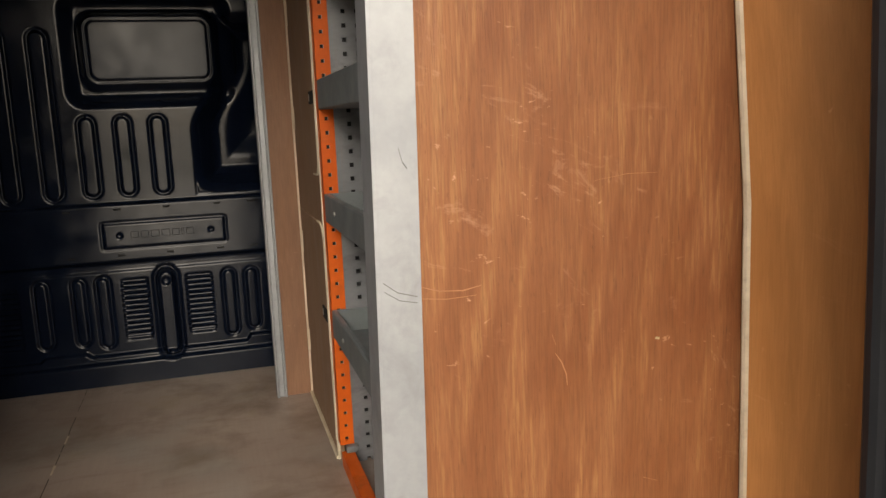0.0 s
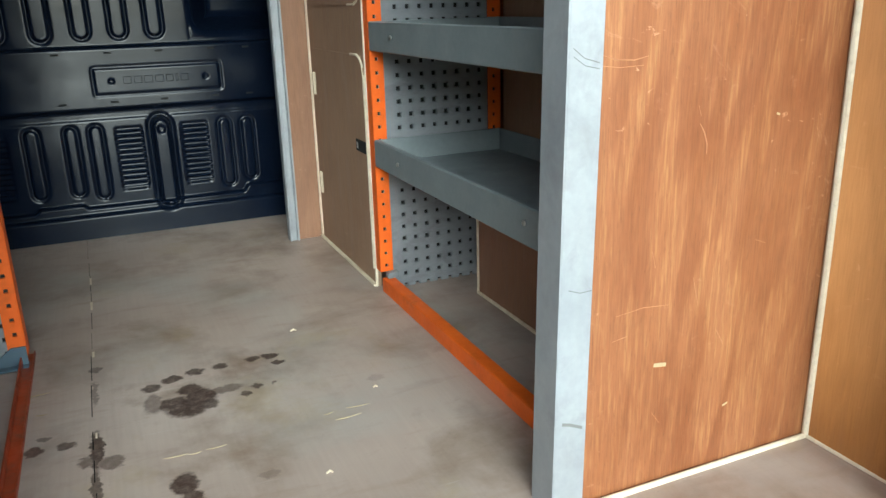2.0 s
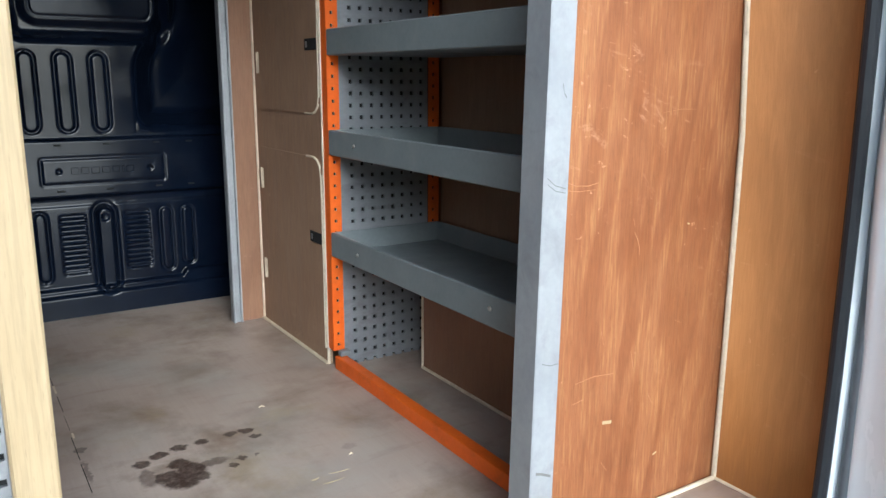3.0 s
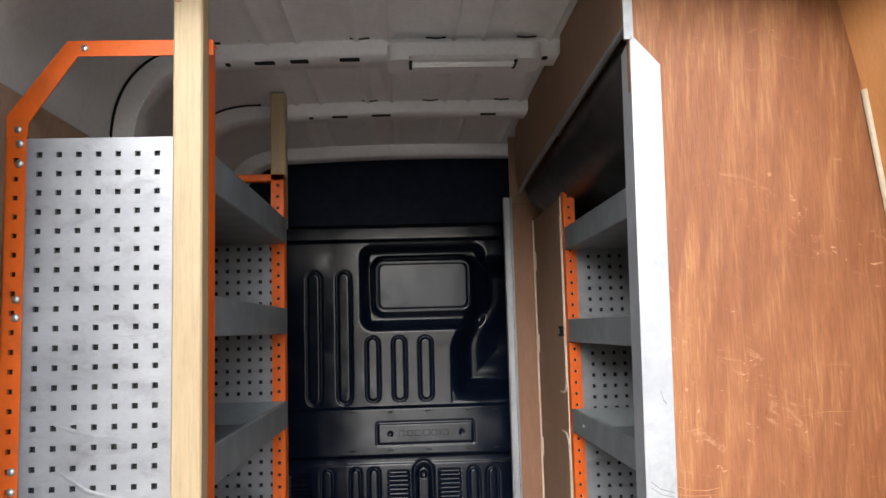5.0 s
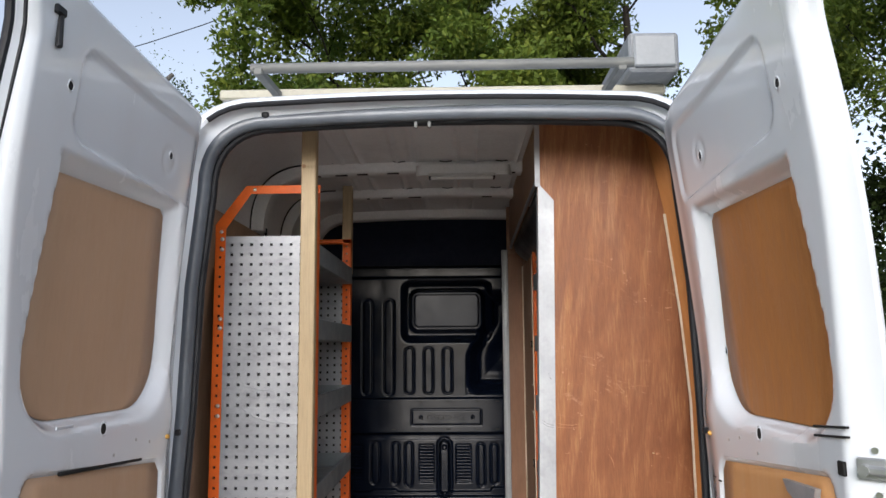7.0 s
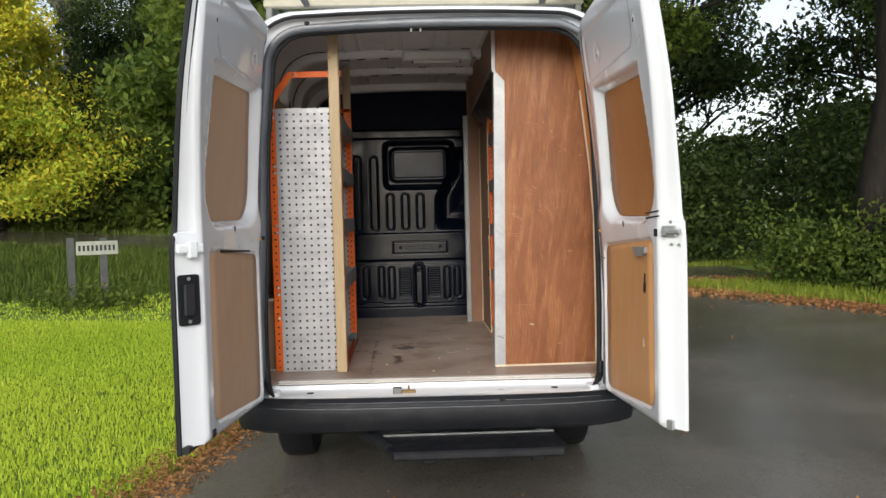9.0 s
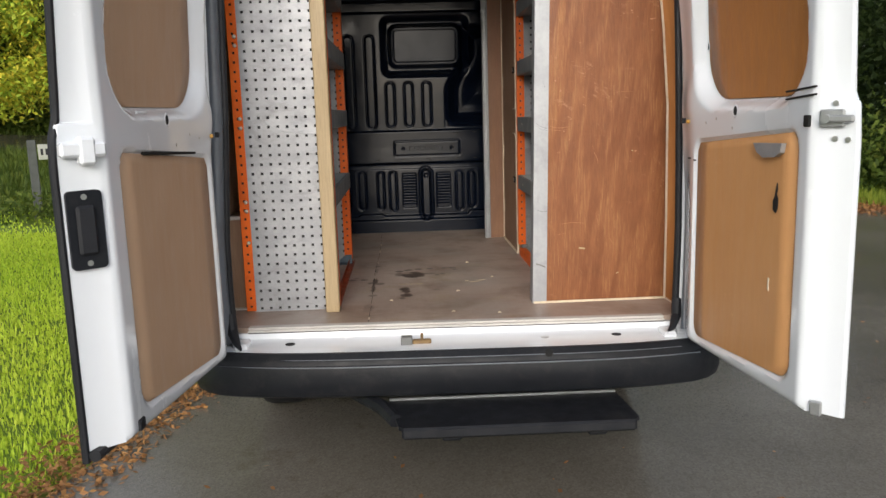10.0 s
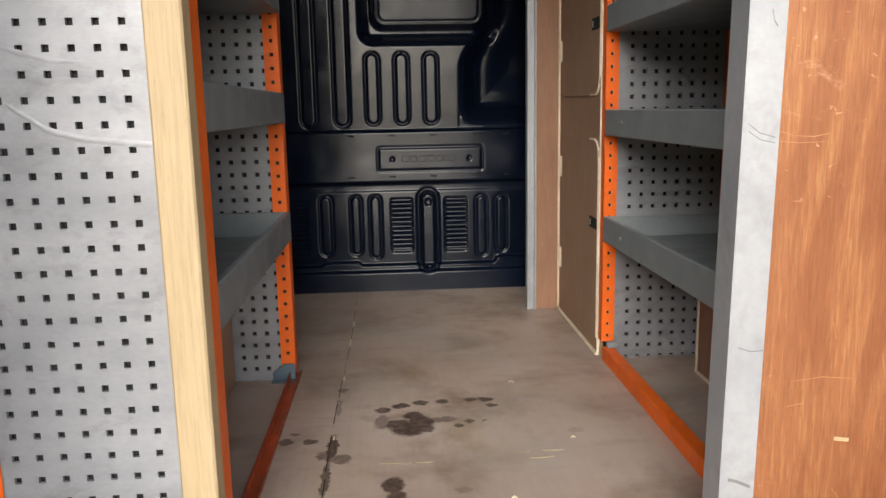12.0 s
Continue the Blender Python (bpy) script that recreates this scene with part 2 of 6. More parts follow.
    if scuff:
        # scratches that run across, and small pale dents
        marks = noise_of(nt, leaning(nt, (2.2, 2.2, 1.0) if k == 2 else (1, 1, 1), (0, 24, 0)), 26, 6, 0.72, 0.9)
        where = ramp(nt, noise_of(nt, coords(nt), 4.5, 3), [(0.45, 0.0), (0.62, 1.0)])
        fac = maths(nt, "MULTIPLY", maths(nt, "MULTIPLY", ramp(nt, marks, [(0.60, 0.0), (0.70, 1.0)]), where), scuff)
        col = mixed(nt, fac, col, [min(1, c * 1.3 + 0.08) for c in light])
        flecks = noise_of(nt, leaning(nt, (1.8, 1, 1), (0, 10, 0)), 75, 4, 0.6, 0.5)
        fac = maths(nt, "MULTIPLY", maths(nt, "MULTIPLY", ramp(nt, flecks, [(0.67, 0.0), (0.73, 1.0)]), where), min(1.0, scuff * 1.8))
        col = mixed(nt, fac, col, [min(1, c * 1.5 + 0.1) for c in light])
    nt.links.new(col, b.inputs["Base Color"])
    nt.links.new(ramp(nt, broad, [(0.3, rough - 0.1), (0.7, rough + 0.12)]), b.inputs["Roughness"])
    nt.links.new(bump_of(nt, fine, 0.3, 0.002), b.inputs["Normal"])
    return m


M_PLY_RED = wood("varnished_red_ply", (0.160, 0.051, 0.018), (0.207, 0.071, 0.0255), (0.335, 0.142, 0.057), scuff=0.46, mottle=0.12, pores=0.32, ripple=0.60)
M_PLY_SIDE = wood("orange_ply", (0.37, 0.145, 0.04), (0.45, 0.185, 0.054), (0.52, 0.225, 0.07), scuff=0.12, mottle=0.35, pores=0.12, rings=0.08)
M_PLY_BROWN = wood("dull_brown_ply", (0.25, 0.15, 0.092), (0.31, 0.19, 0.118), (0.38, 0.25, 0.165), scuff=0.25, rough=0.6, pores=0.22)
M_PLY_JAMB = wood("plain_red_brown_ply", (0.20, 0.10, 0.058), (0.25, 0.13, 0.077), (0.31, 0.17, 0.10), scuff=0.15, rough=0.6, pores=0.2, mottle=0.2)
M_PLY_TAN = wood("tan_hardboard", (0.46, 0.30, 0.19), (0.50, 0.33, 0.21), (0.54, 0.36, 0.235), scuff=0.1, rough=0.55, mottle=0.12, pores=0.05)
M_PLY_DOOR = wood("warm_door_ply", (0.58, 0.29, 0.115), (0.62, 0.32, 0.13), (0.66, 0.35, 0.15), scuff=0.15, mottle=0.12, pores=0.06)
M_PINE = wood("planed_pine", (0.40, 0.295, 0.165), (0.44, 0.335, 0.195), (0.48, 0.375, 0.23), grain=60, scuff=0.0, mottle=0.2, pores=0.2)
M_BEAD = plain("cream_filler_bead", (0.72, 0.62, 0.47), (0.60, 0.50, 0.36), scale=20, rough=(0.5, 0.7), dirt=(0.3, 0.22, 0.15), dirt_amount=0.4)
M_STRAW = plain("dry_straw", (0.46, 0.37, 0.22), (0.36, 0.28, 0.15), rough=(0.5, 0.7))
M_ORANGE = plain("orange_powder_coat", (0.80, 0.142, 0.011), (0.70, 0.115, 0.01), scale=8, rough=(0.4, 0.55), dirt=(0.30, 0.09, 0.025), dirt_amount=0.35, bump=0.06, spec=0.3)
M_SHELF = plain("grey_powder_coat", (0.20, 0.225, 0.235), (0.17, 0.19, 0.20), scale=5, rough=(0.38, 0.55), dirt=(0.25, 0.26, 0.26), dirt_amount=0.3, bump=0.08)
M_ALU = plain("brushed_aluminium", (0.38, 0.395, 0.41), (0.31, 0.325, 0.345), scale=7, rough=(0.36, 0.56), metal=0.35, dirt=(0.22, 0.22, 0.23), dirt_amount=0.5, stretch=(1, 1, 0.9))
M_GALV = plain("galvanised_sheet", (0.36, 0.37, 0.39), (0.27, 0.28, 0.30), scale=5, rough=(0.30, 0.5), metal=0.4, dirt=(0.14, 0.14, 0.15), dirt_amount=0.55, stretch=(1, 1, 1.8), dent=0.16)


def van_paint():
    """Clean glossy white with a faint change of tone and thin road film."""
    m, nt, b = blank("white_van_paint", 0.25, coat=1.0)
    col = ramp(nt, noise_of(nt, coords(nt), 1.6, 2, 0.4), [(0.3, (0.74, 0.775, 0.82)), (0.7, (0.70, 0.735, 0.78))])
    film = ramp(nt, noise_of(nt, coords(nt, (1, 1, 0.4)), 5.0, 6, 0.6), [(0.5, 0.0), (0.85, 0.35)])
    nt.links.new(mixed(nt, film, col, (0.62, 0.61, 0.59)), b.inputs["Base Color"])
    nt.links.new(ramp(nt, film, [(0.0, 0.2), (0.3, 0.36)]), b.inputs["Roughness"])
    return m


M_WHITE = van_paint()
M_ROOF_IN = plain("thin_white_primer", (0.88, 0.875, 0.865), (0.83, 0.825, 0.815), scale=2.5, rough=(0.4, 0.55), dirt=(0.45, 0.42, 0.39), dirt_amount=0.25, bump=0.03)
M_BLACK = plain("black_satin_pressing", (0.003, 0.0055, 0.013), (0.0045, 0.008, 0.018), scale=4, rough=(0.10, 0.26), dirt=(0.012, 0.016, 0.026), dirt_amount=0.25, bump=0.02, spec=0.2, dent=0.03)
M_NAVY = plain("dark_blue_cloth", (0.010, 0.016, 0.040), (0.014, 0.022, 0.05), scale=9, rough=(0.75, 0.9), bump=0.3)
M_BUMPER = plain("grained_black_plastic", (0.009, 0.0102, 0.0135), (0.014, 0.0155, 0.019), scale=7, fine=260, rough=(0.38, 0.55), dirt=(0.05, 0.048, 0.046), dirt_amount=0.25, bump=0.25, spec=0.2)
# grey-blue puts the sky's reflection into the rubber's colour; also the bumper's highlights
M_SEAL = plain("grey_sheen_rubber", (0.095, 0.108, 0.127), (0.14, 0.16, 0.185), scale=5, rough=(0.28, 0.42), dirt=(0.14, 0.15, 0.17), dirt_amount=0.35, bump=0.05, spec=0.6)
M_RUBBER = plain("black_rubber", (0.012, 0.013, 0.016), (0.02, 0.021, 0.025), rough=(0.4, 0.6), bump=0.1, spec=0.3)
M_ZINC = plain("zinc_bolt", (0.62, 0.62, 0.60), rough=(0.25, 0.4), metal=0.9, bump=0.0)
M_BRASS = plain("yellow_buffer", (0.55, 0.30, 0.05), rough=(0.4, 0.6))
M_DARKHOLE = plain("dark_opening", (0.006, 0.006, 0.006), rough=(0.8, 0.9), bump=0.0)
M_RUST = plain("rust_stain", (0.22, 0.09, 0.03), (0.35, 0.17, 0.06), scale=30, rough=(0.8, 0.9))
M_LENS = plain("lamp_cover", (0.85, 0.84, 0.82), rough=(0.15, 0.25), bump=0.0)
M_RACK = plain("dull_grey_rack_paint", (0.16, 0.165, 0.16), (0.11, 0.115, 0.11), rough=(0.45, 0.6), dirt=(0.3, 0.29, 0.25), dirt_amount=0.3, stretch=(0.3, 1, 1))
M_CREAM = plain("aged_cream_paint", (0.42, 0.40, 0.32), (0.34, 0.325, 0.26), rough=(0.5, 0.65), dirt=(0.25, 0.24, 0.18), dirt_amount=0.4)
M_EDGE = plain("white_edge_strip", (0.60, 0.58, 0.55), (0.50, 0.48, 0.45), rough=(0.45, 0.6), dirt=(0.3, 0.28, 0.25))
M_STEEL = plain("steel_tube", (0.45, 0.46, 0.46), (0.33, 0.34, 0.34), rough=(0.3, 0.5), metal=0.7, dirt=(0.2, 0.19, 0.17), dirt_amount=0.4)


def floor_material():
    """Worn buffed ply: brown grey, trodden smooth, with wet dark marks."""
    m, nt, b = blank("worn_floor_ply", 0.5, spec=0.4)
    vec = coords(nt)
    col = ramp(nt, noise_of(nt, vec, 1.7, 5, 0.5, 0.1), [(0.3, (0.30, 0.222, 0.178)), (0.5, (0.375, 0.295, 0.245)), (0.72, (0.45, 0.37, 0.315))])
    grain = noise_of(nt, coords(nt, (1, 0.05, 1)), 130, 4)
    col = mixed(nt, 0.14, col, ramp(nt, grain, [(0.3, 0.55), (0.65, 1.0)]), "MULTIPLY")
    # soft brown patches and boot scuffs drawn across
    col = mixed(nt, maths(nt, "MULTIPLY", ramp(nt, noise_of(nt, vec, 4.2, 6, 0.62, 0.2), [(0.48, 0.0), (0.70, 1.0)]), 0.85), col, (0.18, 0.122, 0.08))
    scuffs = ramp(nt, noise_of(nt, coords(nt, (0.8, 3.2, 1), (0, 0, 9)), 7.0, 6, 0.66, 0.15), [(0.55, 0.0), (0.75, 1.0)])
    col = mixed(nt, maths(nt, "MULTIPLY", scuffs, 0.42), col, (0.21, 0.135, 0.09))
    cool = ramp(nt, noise_of(nt, coords(nt, (1, 1, 1), (0, 0, 40)), 3.1, 5, 0.6), [(0.5, 0.0), (0.68, 1.0)])
    col = mixed(nt, maths(nt, "MULTIPLY", cool, 0.45), col, (0.36, 0.34, 0.31))
    ochre = ramp(nt, noise_of(nt, coords(nt, (1, 1, 1), (0, 0, 70)), 5.5, 7, 0.7), [(0.56, 0.0), (0.70, 1.0)])
    col = mixed(nt, maths(nt, "MULTIPLY", ochre, 0.4), col, (0.33, 0.25, 0.13))
    pale = ramp(nt, noise_of(nt, coords(nt, (0.5, 5.0, 1), (0, 0, -6)), 9.0, 7, 0.7), [(0.64, 0.0), (0.76, 1.0)])
    col = mixed(nt, maths(nt, "MULTIPLY", pale, 0.4), col, (0.52, 0.48, 0.43))
    grit = ramp(nt, noise_of(nt, vec, 75, 4, 0.7), [(0.66, 0.0), (0.74, 1.0)])
    col = mixed(nt, maths(nt, "MULTIPLY", grit, 0.35), col, (0.15, 0.095, 0.07))
    # marks of wet paws and boots, and dirt in the joint: x, y, half width, half length, strength
    marks = [(-0.192, 0.945, 0.044, 0.045, 1.0), (-0.165, 0.975, 0.034, 0.036, 1.0), (-0.215, 0.965, 0.034, 0.034, 0.95), (-0.182, 1.015, 0.024, 0.026, 0.95), (-0.155, 0.94, 0.024, 0.026, 0.9),
             (-0.250, 0.985, 0.020, 0.045, 0.55), (-0.118, 0.985, 0.038, 0.018, 0.6),
             (-0.247, 1.053, 0.021, 0.021, 0.9), (-0.208, 1.075, 0.023, 0.018, 0.95), (-0.161, 1.092, 0.020, 0.020, 0.95), (-0.112, 1.092, 0.018, 0.013, 0.9),
             (-0.044, 1.098, 0.018, 0.012, 0.9), (-0.009, 1.096, 0.019, 0.016, 1.0), (0.001, 1.057, 0.016, 0.012, 0.95), (-0.059, 0.972, 0.016, 0.012, 0.9), (-0.086, 0.950, 0.014, 0.013, 0.85), (-0.027, 0.968, 0.008, 0.006, 0.7),
             (-0.446, 0.900, 0.019, 0.017, 0.95), (-0.396, 0.896, 0.017, 0.017, 0.85), (-0.432, 0.938, 0.012, 0.011, 0.75),
             (-0.350, 0.86, 0.013, 0.075, 0.95), (-0.353, 0.73, 0.010, 0.085, 0.85), (-0.360, 0.828, 0.024, 0.022, 0.7), (-0.326, 0.810, 0.022, 0.026, 0.65), (-0.347, 1.192, 0.016, 0.016, 0.75), (-0.349, 1.08, 0.007, 0.06, 0.55),
             (-0.225, 0.692, 0.024, 0.036, 1.0), (-0.219, 0.645, 0.020, 0.028, 0.95), (-0.217, 0.585, 0.025, 0.035, 0.95), (-0.232, 0.535, 0.013, 0.02, 0.7), (-0.350, 0.60, 0.018, 0.02, 0.5),
             (-0.357, 0.40, 0.022, 0.07, 0.3), (-0.10, 0.66, 0.02, 0.012, 0.35), (0.16, 0.90, 0.02, 0.016, 0.25)]
    warp = nt.nodes.new("ShaderNodeTexNoise")
    warp.inputs["Scale"].default_value, warp.inputs["Detail"].default_value, warp.inputs["Roughness"].default_value = 45, 6, 0.68
    nt.links.new(vec, warp.inputs["Vector"])
    off = nt.nodes.new("ShaderNodeVectorMath")
    off.operation = "MULTIPLY_ADD"
    nt.links.new(warp.outputs["Color"], off.inputs[0])
    off.inputs[1].default_value = (0.034, 0.034, 0)
    nt.links.new(vec, off.inputs[2])
    wet = None
    for x, y, rx, ry, power in marks:
        local = nt.nodes.new("ShaderNodeVectorMath")
        local.operation = "SUBTRACT"
        nt.links.new(off.outputs[0], local.inputs[0])
        local.inputs[1].default_value = (x + 0.017, y + 0.017, 0.7)
        scaled = nt.nodes.new("ShaderNodeVectorMath")
        scaled.operation = "MULTIPLY"
        nt.links.new(local.outputs[0], scaled.inputs[0])
        scaled.inputs[1].default_value = (1 / rx, 1 / ry, 0)
        d = nt.nodes.new("ShaderNodeVectorMath")
        d.operation = "LENGTH"
        nt.links.new(scaled.outputs[0], d.inputs[0])
        v = maths(nt, "MULTIPLY", ramp(nt, d.outputs["Value"], [(0.72, 1.0), (1.0, 0.0)]), power)
        wet = v if wet is None else maths(nt, "MAXIMUM", wet, v)
    wet = maths(nt, "MULTIPLY", wet, ramp(nt, noise_of(nt, vec, 70, 4, 0.7), [(0.3, 0.72), (0.58, 1.0)]))
    col = mixed(nt, maths(nt, "MULTIPLY", wet, 0.95), col, (0.040, 0.020, 0.013))
    nt.links.new(col, b.inputs["Base Color"])
    rough = mixed(nt, wet, ramp(nt, noise_of(nt, vec, 6, 5), [(0.3, 0.36), (0.7, 0.52)]), (0.36, 0.36, 0.36))
    nt.links.new(rough, b.inputs["Roughness"])
    nt.links.new(bump_of(nt, noise_of(nt, vec, 220, 3), 0.16, 0.002), b.inputs["Normal"])
    return m


M_FLOOR = floor_material()

# ---- the van: measures ----
FLOOR = 0.70
MID = -0.048          # middle of the rear opening
TILT_END = pose(MID, 0.15, 0, 0, 0, -0.8) @ Matrix.Translation((-MID, -0.15, 0))  # the tail stands a little askew to the racks

van = thing("van", (MID, 1.2, 0), "white panel van with both rear doors open, fitted for trade use", "van")


def opening(off, n=9):
    """The rear opening's outline in (x, z), from the left sill up and over to the right sill, moved outward by off."""
    hw, top, r = 0.722 + off, 2.226 + off * 0.8, 0.20 + off * 0.6
    side = [(hw, 0.665), (hw + 0.004, 0.85), (hw + 0.006, 1.0), (hw + 0.004, 1.2), (hw, 1.4), (hw - 0.012, 1.75)]
    lean = 0.04
    cx, cz = hw - lean - r, top - r
    corner = [(cx + r * math.cos(radians(90 * k / n)) ** 0.8, cz + r * math.sin(radians(90 * k / n)) ** 0.8) for k in range(n)] + [(cx, top)]
    arch = [(cx * f, top + 0.012 * (1 - f * f)) for f in (0.66, 0.33)]
    right = side + corner + arch
    left = [(-x - 0.022 * float(1 - smoothstep(0.85, 1.45, z)), z) for x, z in right]
    return [(MID + x, z) for x, z in left + [(0, top + 0.012)] + right[::-1]]


def ring(off, y, m=TILT_END):
    return [m @ Vector((x, y, z)) for x, z in opening(off)]


# rear frame: body skin, door seat, channel and flange
g = Geo()
g.loft([ring(0.185, 0.6), ring(0.165, 0.40), ring(0.135, 0.24), ring(0.112, 0.13), ring(0.098, 0.092), ring(0.084, 0.078), ring(0.072, 0.074), ring(0.063, 0.08), ring(0.055, 0.102),
        ring(0.045, 0.110), ring(0.020, 0.118), ring(0.008, 0.128), ring(0.004, 0.138), ring(0.012, 0.143), ring(0.05, 0.150), ring(0.09, 0.19), ring(0.10, 0.36)])
part("rear_frame", g, M_WHITE, van, "white painted rear door frame")


def nearer(points, forward, wide):
    """The right side of the seal stands further out."""
    return [p + Vector((wide * float(smoothstep(0.4, 0.62, p.x)), -forward * float(smoothstep(-0.7, 0.6, p.x)), 0)) for p in points]


g = Geo()
g.tube(nearer(ring(-0.002, 0.152), 0.018, 0.003), 0.012, 10)
seal = part("door_seal", g, M_RUBBER, van, "black rubber door seal")
g = Geo()
bulb_path = nearer(ring(0.021, 0.132), 0.030, 0.006)
g.tube(bulb_path, [0.022 - 0.006 * float(smoothstep(0.4, 0.62, p.x)) for p in bulb_path], 14)
part("seal_bulb", g, M_SEAL, seal, "outer bulb of the seal, its grey holding the sky's reflection")
g = Geo()
g.tube([p for p in ring(0.066, 0.076)][11:-11], 0.0085, 8)
part("gutter_seal", g, M_RUBBER, van, "thin black gutter seal")
# studs and marks on the frame
for x, z in ((-0.565, 2.258), (0.482, 2.252)):
    g = Geo()
    g.disc(TILT_END @ Vector((x, 0.116, z)), (0, -1, 0), 0.012, 0.006, dome=0.004)
    part("frame_plug", g, M_RUBBER, van)
g = Geo()
g.box(0.492, 0.522, 0.103, 0.112, 2.256, 2.272, 0.003)
part("rust_patch", g, M_RUST, van, "rusty spot beside a plug")
g = Geo()
m = TILT_END
g.box(-0.125, -0.075, 0.12, 0.16, 2.232, 2.246, 0.003, m)
g.box(-0.125, -0.115, 0.12, 0.135, 2.214, 2.234, 0.002, m)
g.box(-0.085, -0.075, 0.12, 0.135, 2.214, 2.234, 0.002, m)
part("top_striker", g, M_RACK, van, "small metal door striker")

# sill, with its holes and lower latch
SILL = pose(-0.137, 0.143, 0, 0, 0, -2.4)   # along the sill's edging strip
def bumper_lip(x):
    """How far out the bumper's top edge stands, along the sill."""
    return 0.075 * ((x - 0.089) / 0.83) ** 4 - 0.147


g = Geo()
spread = [-0.70 + 0.0645 * k for k in range(25)]
prof = [(0.05, 0.668), (0.022, 0.684), (0.010, 0.683), (0.002, 0.666), (-0.01, 0.661)]
g.loft([[SILL @ Vector((x, y, z)) for x in spread] for y, z in prof] + [[SILL @ Vector((x, bumper_lip(x) + dy, z)) for x in spread] for dy, z in ((0.06, 0.6585), (0.012, 0.6545), (0.004, 0.645), (0.004, 0.60))])
sill = part("sill", g, M_WHITE, van, "white painted rear sill")
# thin black strip added where the recess below the trim lies in shade
g = Geo()
g.box(-0.612, 0.775, 0.010, 0.045, 0.678, 0.688, 0.001, SILL)
part("sill_shade_strip", g, M_RUBBER, van, "black strip standing in for the shaded gap under the edging strip")
g = Geo()
g.box(-0.612, 0.775, 0.002, 0.05, 0.688, 0.6955, 0.002, SILL)
part("sill_trim", g, M_EDGE, van, "pale edging strip of the floor")
g = Geo()
g.box(-0.612, 0.775, 0.010, 0.042, 0.696, 0.7035, 0.002, SILL)
part("sill_grip", g, M_EDGE, van)
for x, y, mat in ((-0.602, 0.118, M_DARKHOLE), (0.465, 0.075, M_DARKHOLE), (0.229, 0.076, M_STEEL)):
    g = Geo()
    g.disc((x, y, 0.6575), (0, 0, 1), 0.0165 if mat is M_DARKHOLE else 0.013, 0.003)
    part("sill_hole" if mat is M_DARKHOLE else "sill_plug", g, mat, sill)
g = Geo()
g.box(-0.240, -0.203, 0.055, 0.088, 0.655, 0.684, 0.003)
latch = part("lower_striker", g, M_RACK, van, "grey lower door latch")
g = Geo()
g.box(-0.203, -0.142, 0.062, 0.080, 0.657, 0.672, 0.003)
g.tube([(-0.172, 0.071, 0.668), (-0.172, 0.071, 0.692)], 0.005)
part("catch", g, plain("tarnished_brass", (0.26, 0.17, 0.07), (0.16, 0.10, 0.05), scale=30, rough=(0.4, 0.6), metal=0.4), latch, "tarnished brass catch")
for points, radii in (([(-0.796, 0.152, 0.76), (-0.790, 0.138, 0.705), (-0.772, 0.10, 0.678), (-0.750, 0.062, 0.664)], [0.018, 0.018, 0.013, 0.004]),
                      ([(0.682, 0.126, 0.76), (0.676, 0.112, 0.705), (0.650, 0.07, 0.678), (0.622, 0.038, 0.664)], [0.017, 0.016, 0.011, 0.004])):
    g = Geo()
    g.tube(points, radii, 10)
    part("seal_end", g, M_RUBBER, seal)
for x, y, turn in ((-0.765, 0.142, 1), (0.640, 0.082, -1)):
    g = Geo()
    g.loft([[Vector((x + turn * u * q, y + v * q, z)) for u, v in ((0.028, -0.05), (0.034, -0.01), (0.026, 0.03), (-0.02, 0.04), (-0.03, 0.0), (-0.01, -0.05))] for z, q in ((0.650, 1.0), (0.664, 1.0), (0.671, 0.82), (0.672, 0.1))], True)
    part("corner_block", g, M_WHITE, sill)

# bumper
TAIL = SILL @ Matrix.Translation((0.137, -0.143, 0))
g = Geo()
rows = []
for y, z, w in ((0.05, 0.628, 0.83), (0.004, 0.648, 0.83), (-0.004, 0.658, 0.83), (-0.014, 0.657, 0.83), (-0.026, 0.644, 0.83), (-0.030, 0.640, 0.83), (-0.034, 0.632, 0.833), (-0.037, 0.624, 0.835), (-0.045, 0.620, 0.838), (-0.050, 0.60, 0.845), (-0.045, 0.555, 0.85), (-0.030, 0.522, 0.845),
                (0.008, 0.503, 0.81), (0.10, 0.497, 0.76), (0.3, 0.49, 0.70)):
    row = []
    for k in range(33):
        f = -1 + 2 * k / 32
        bow = 0.075 * f * f * f * f
        bend = max(0, abs(f) - 0.86) / 0.14
        row.append(TAIL @ Vector((MID - 0.006 + f * (w + 0.016), y + bow + 0.08 * bend * bend, z + (0.03 if z > 0.6 else -0.012) * bend * bend)))
    rows.append(row)
g.loft(rows)
bumper = part("bumper", g, M_BUMPER, van, "black plastic rear bumper")
# pale tubes stand in for the highlights on the bumper's two steps
for y, z, w, rad in ((-0.0445, 0.6205, 0.76, 0.0022), (-0.0290, 0.6405, 0.70, 0.0013)):
    g = Geo()
    g.tube([TAIL @ Vector((MID + f * w, y + 0.075 * (f * w / 0.835) ** 4 - 0.0005, z)) for f in [k / 8 - 1 for k in range(17)]], rad, 6)
    part("ledge", g, M_SEAL, bumper, "grey line standing in for a highlight along the bumper")
g = Geo()
g.disc(TAIL @ Vector((0.228, -0.026, 0.642)), (0, -0.7, 0.7), 0.013, 0.003)
part("tow_eye_plug", g, M_DARKHOLE, bumper)

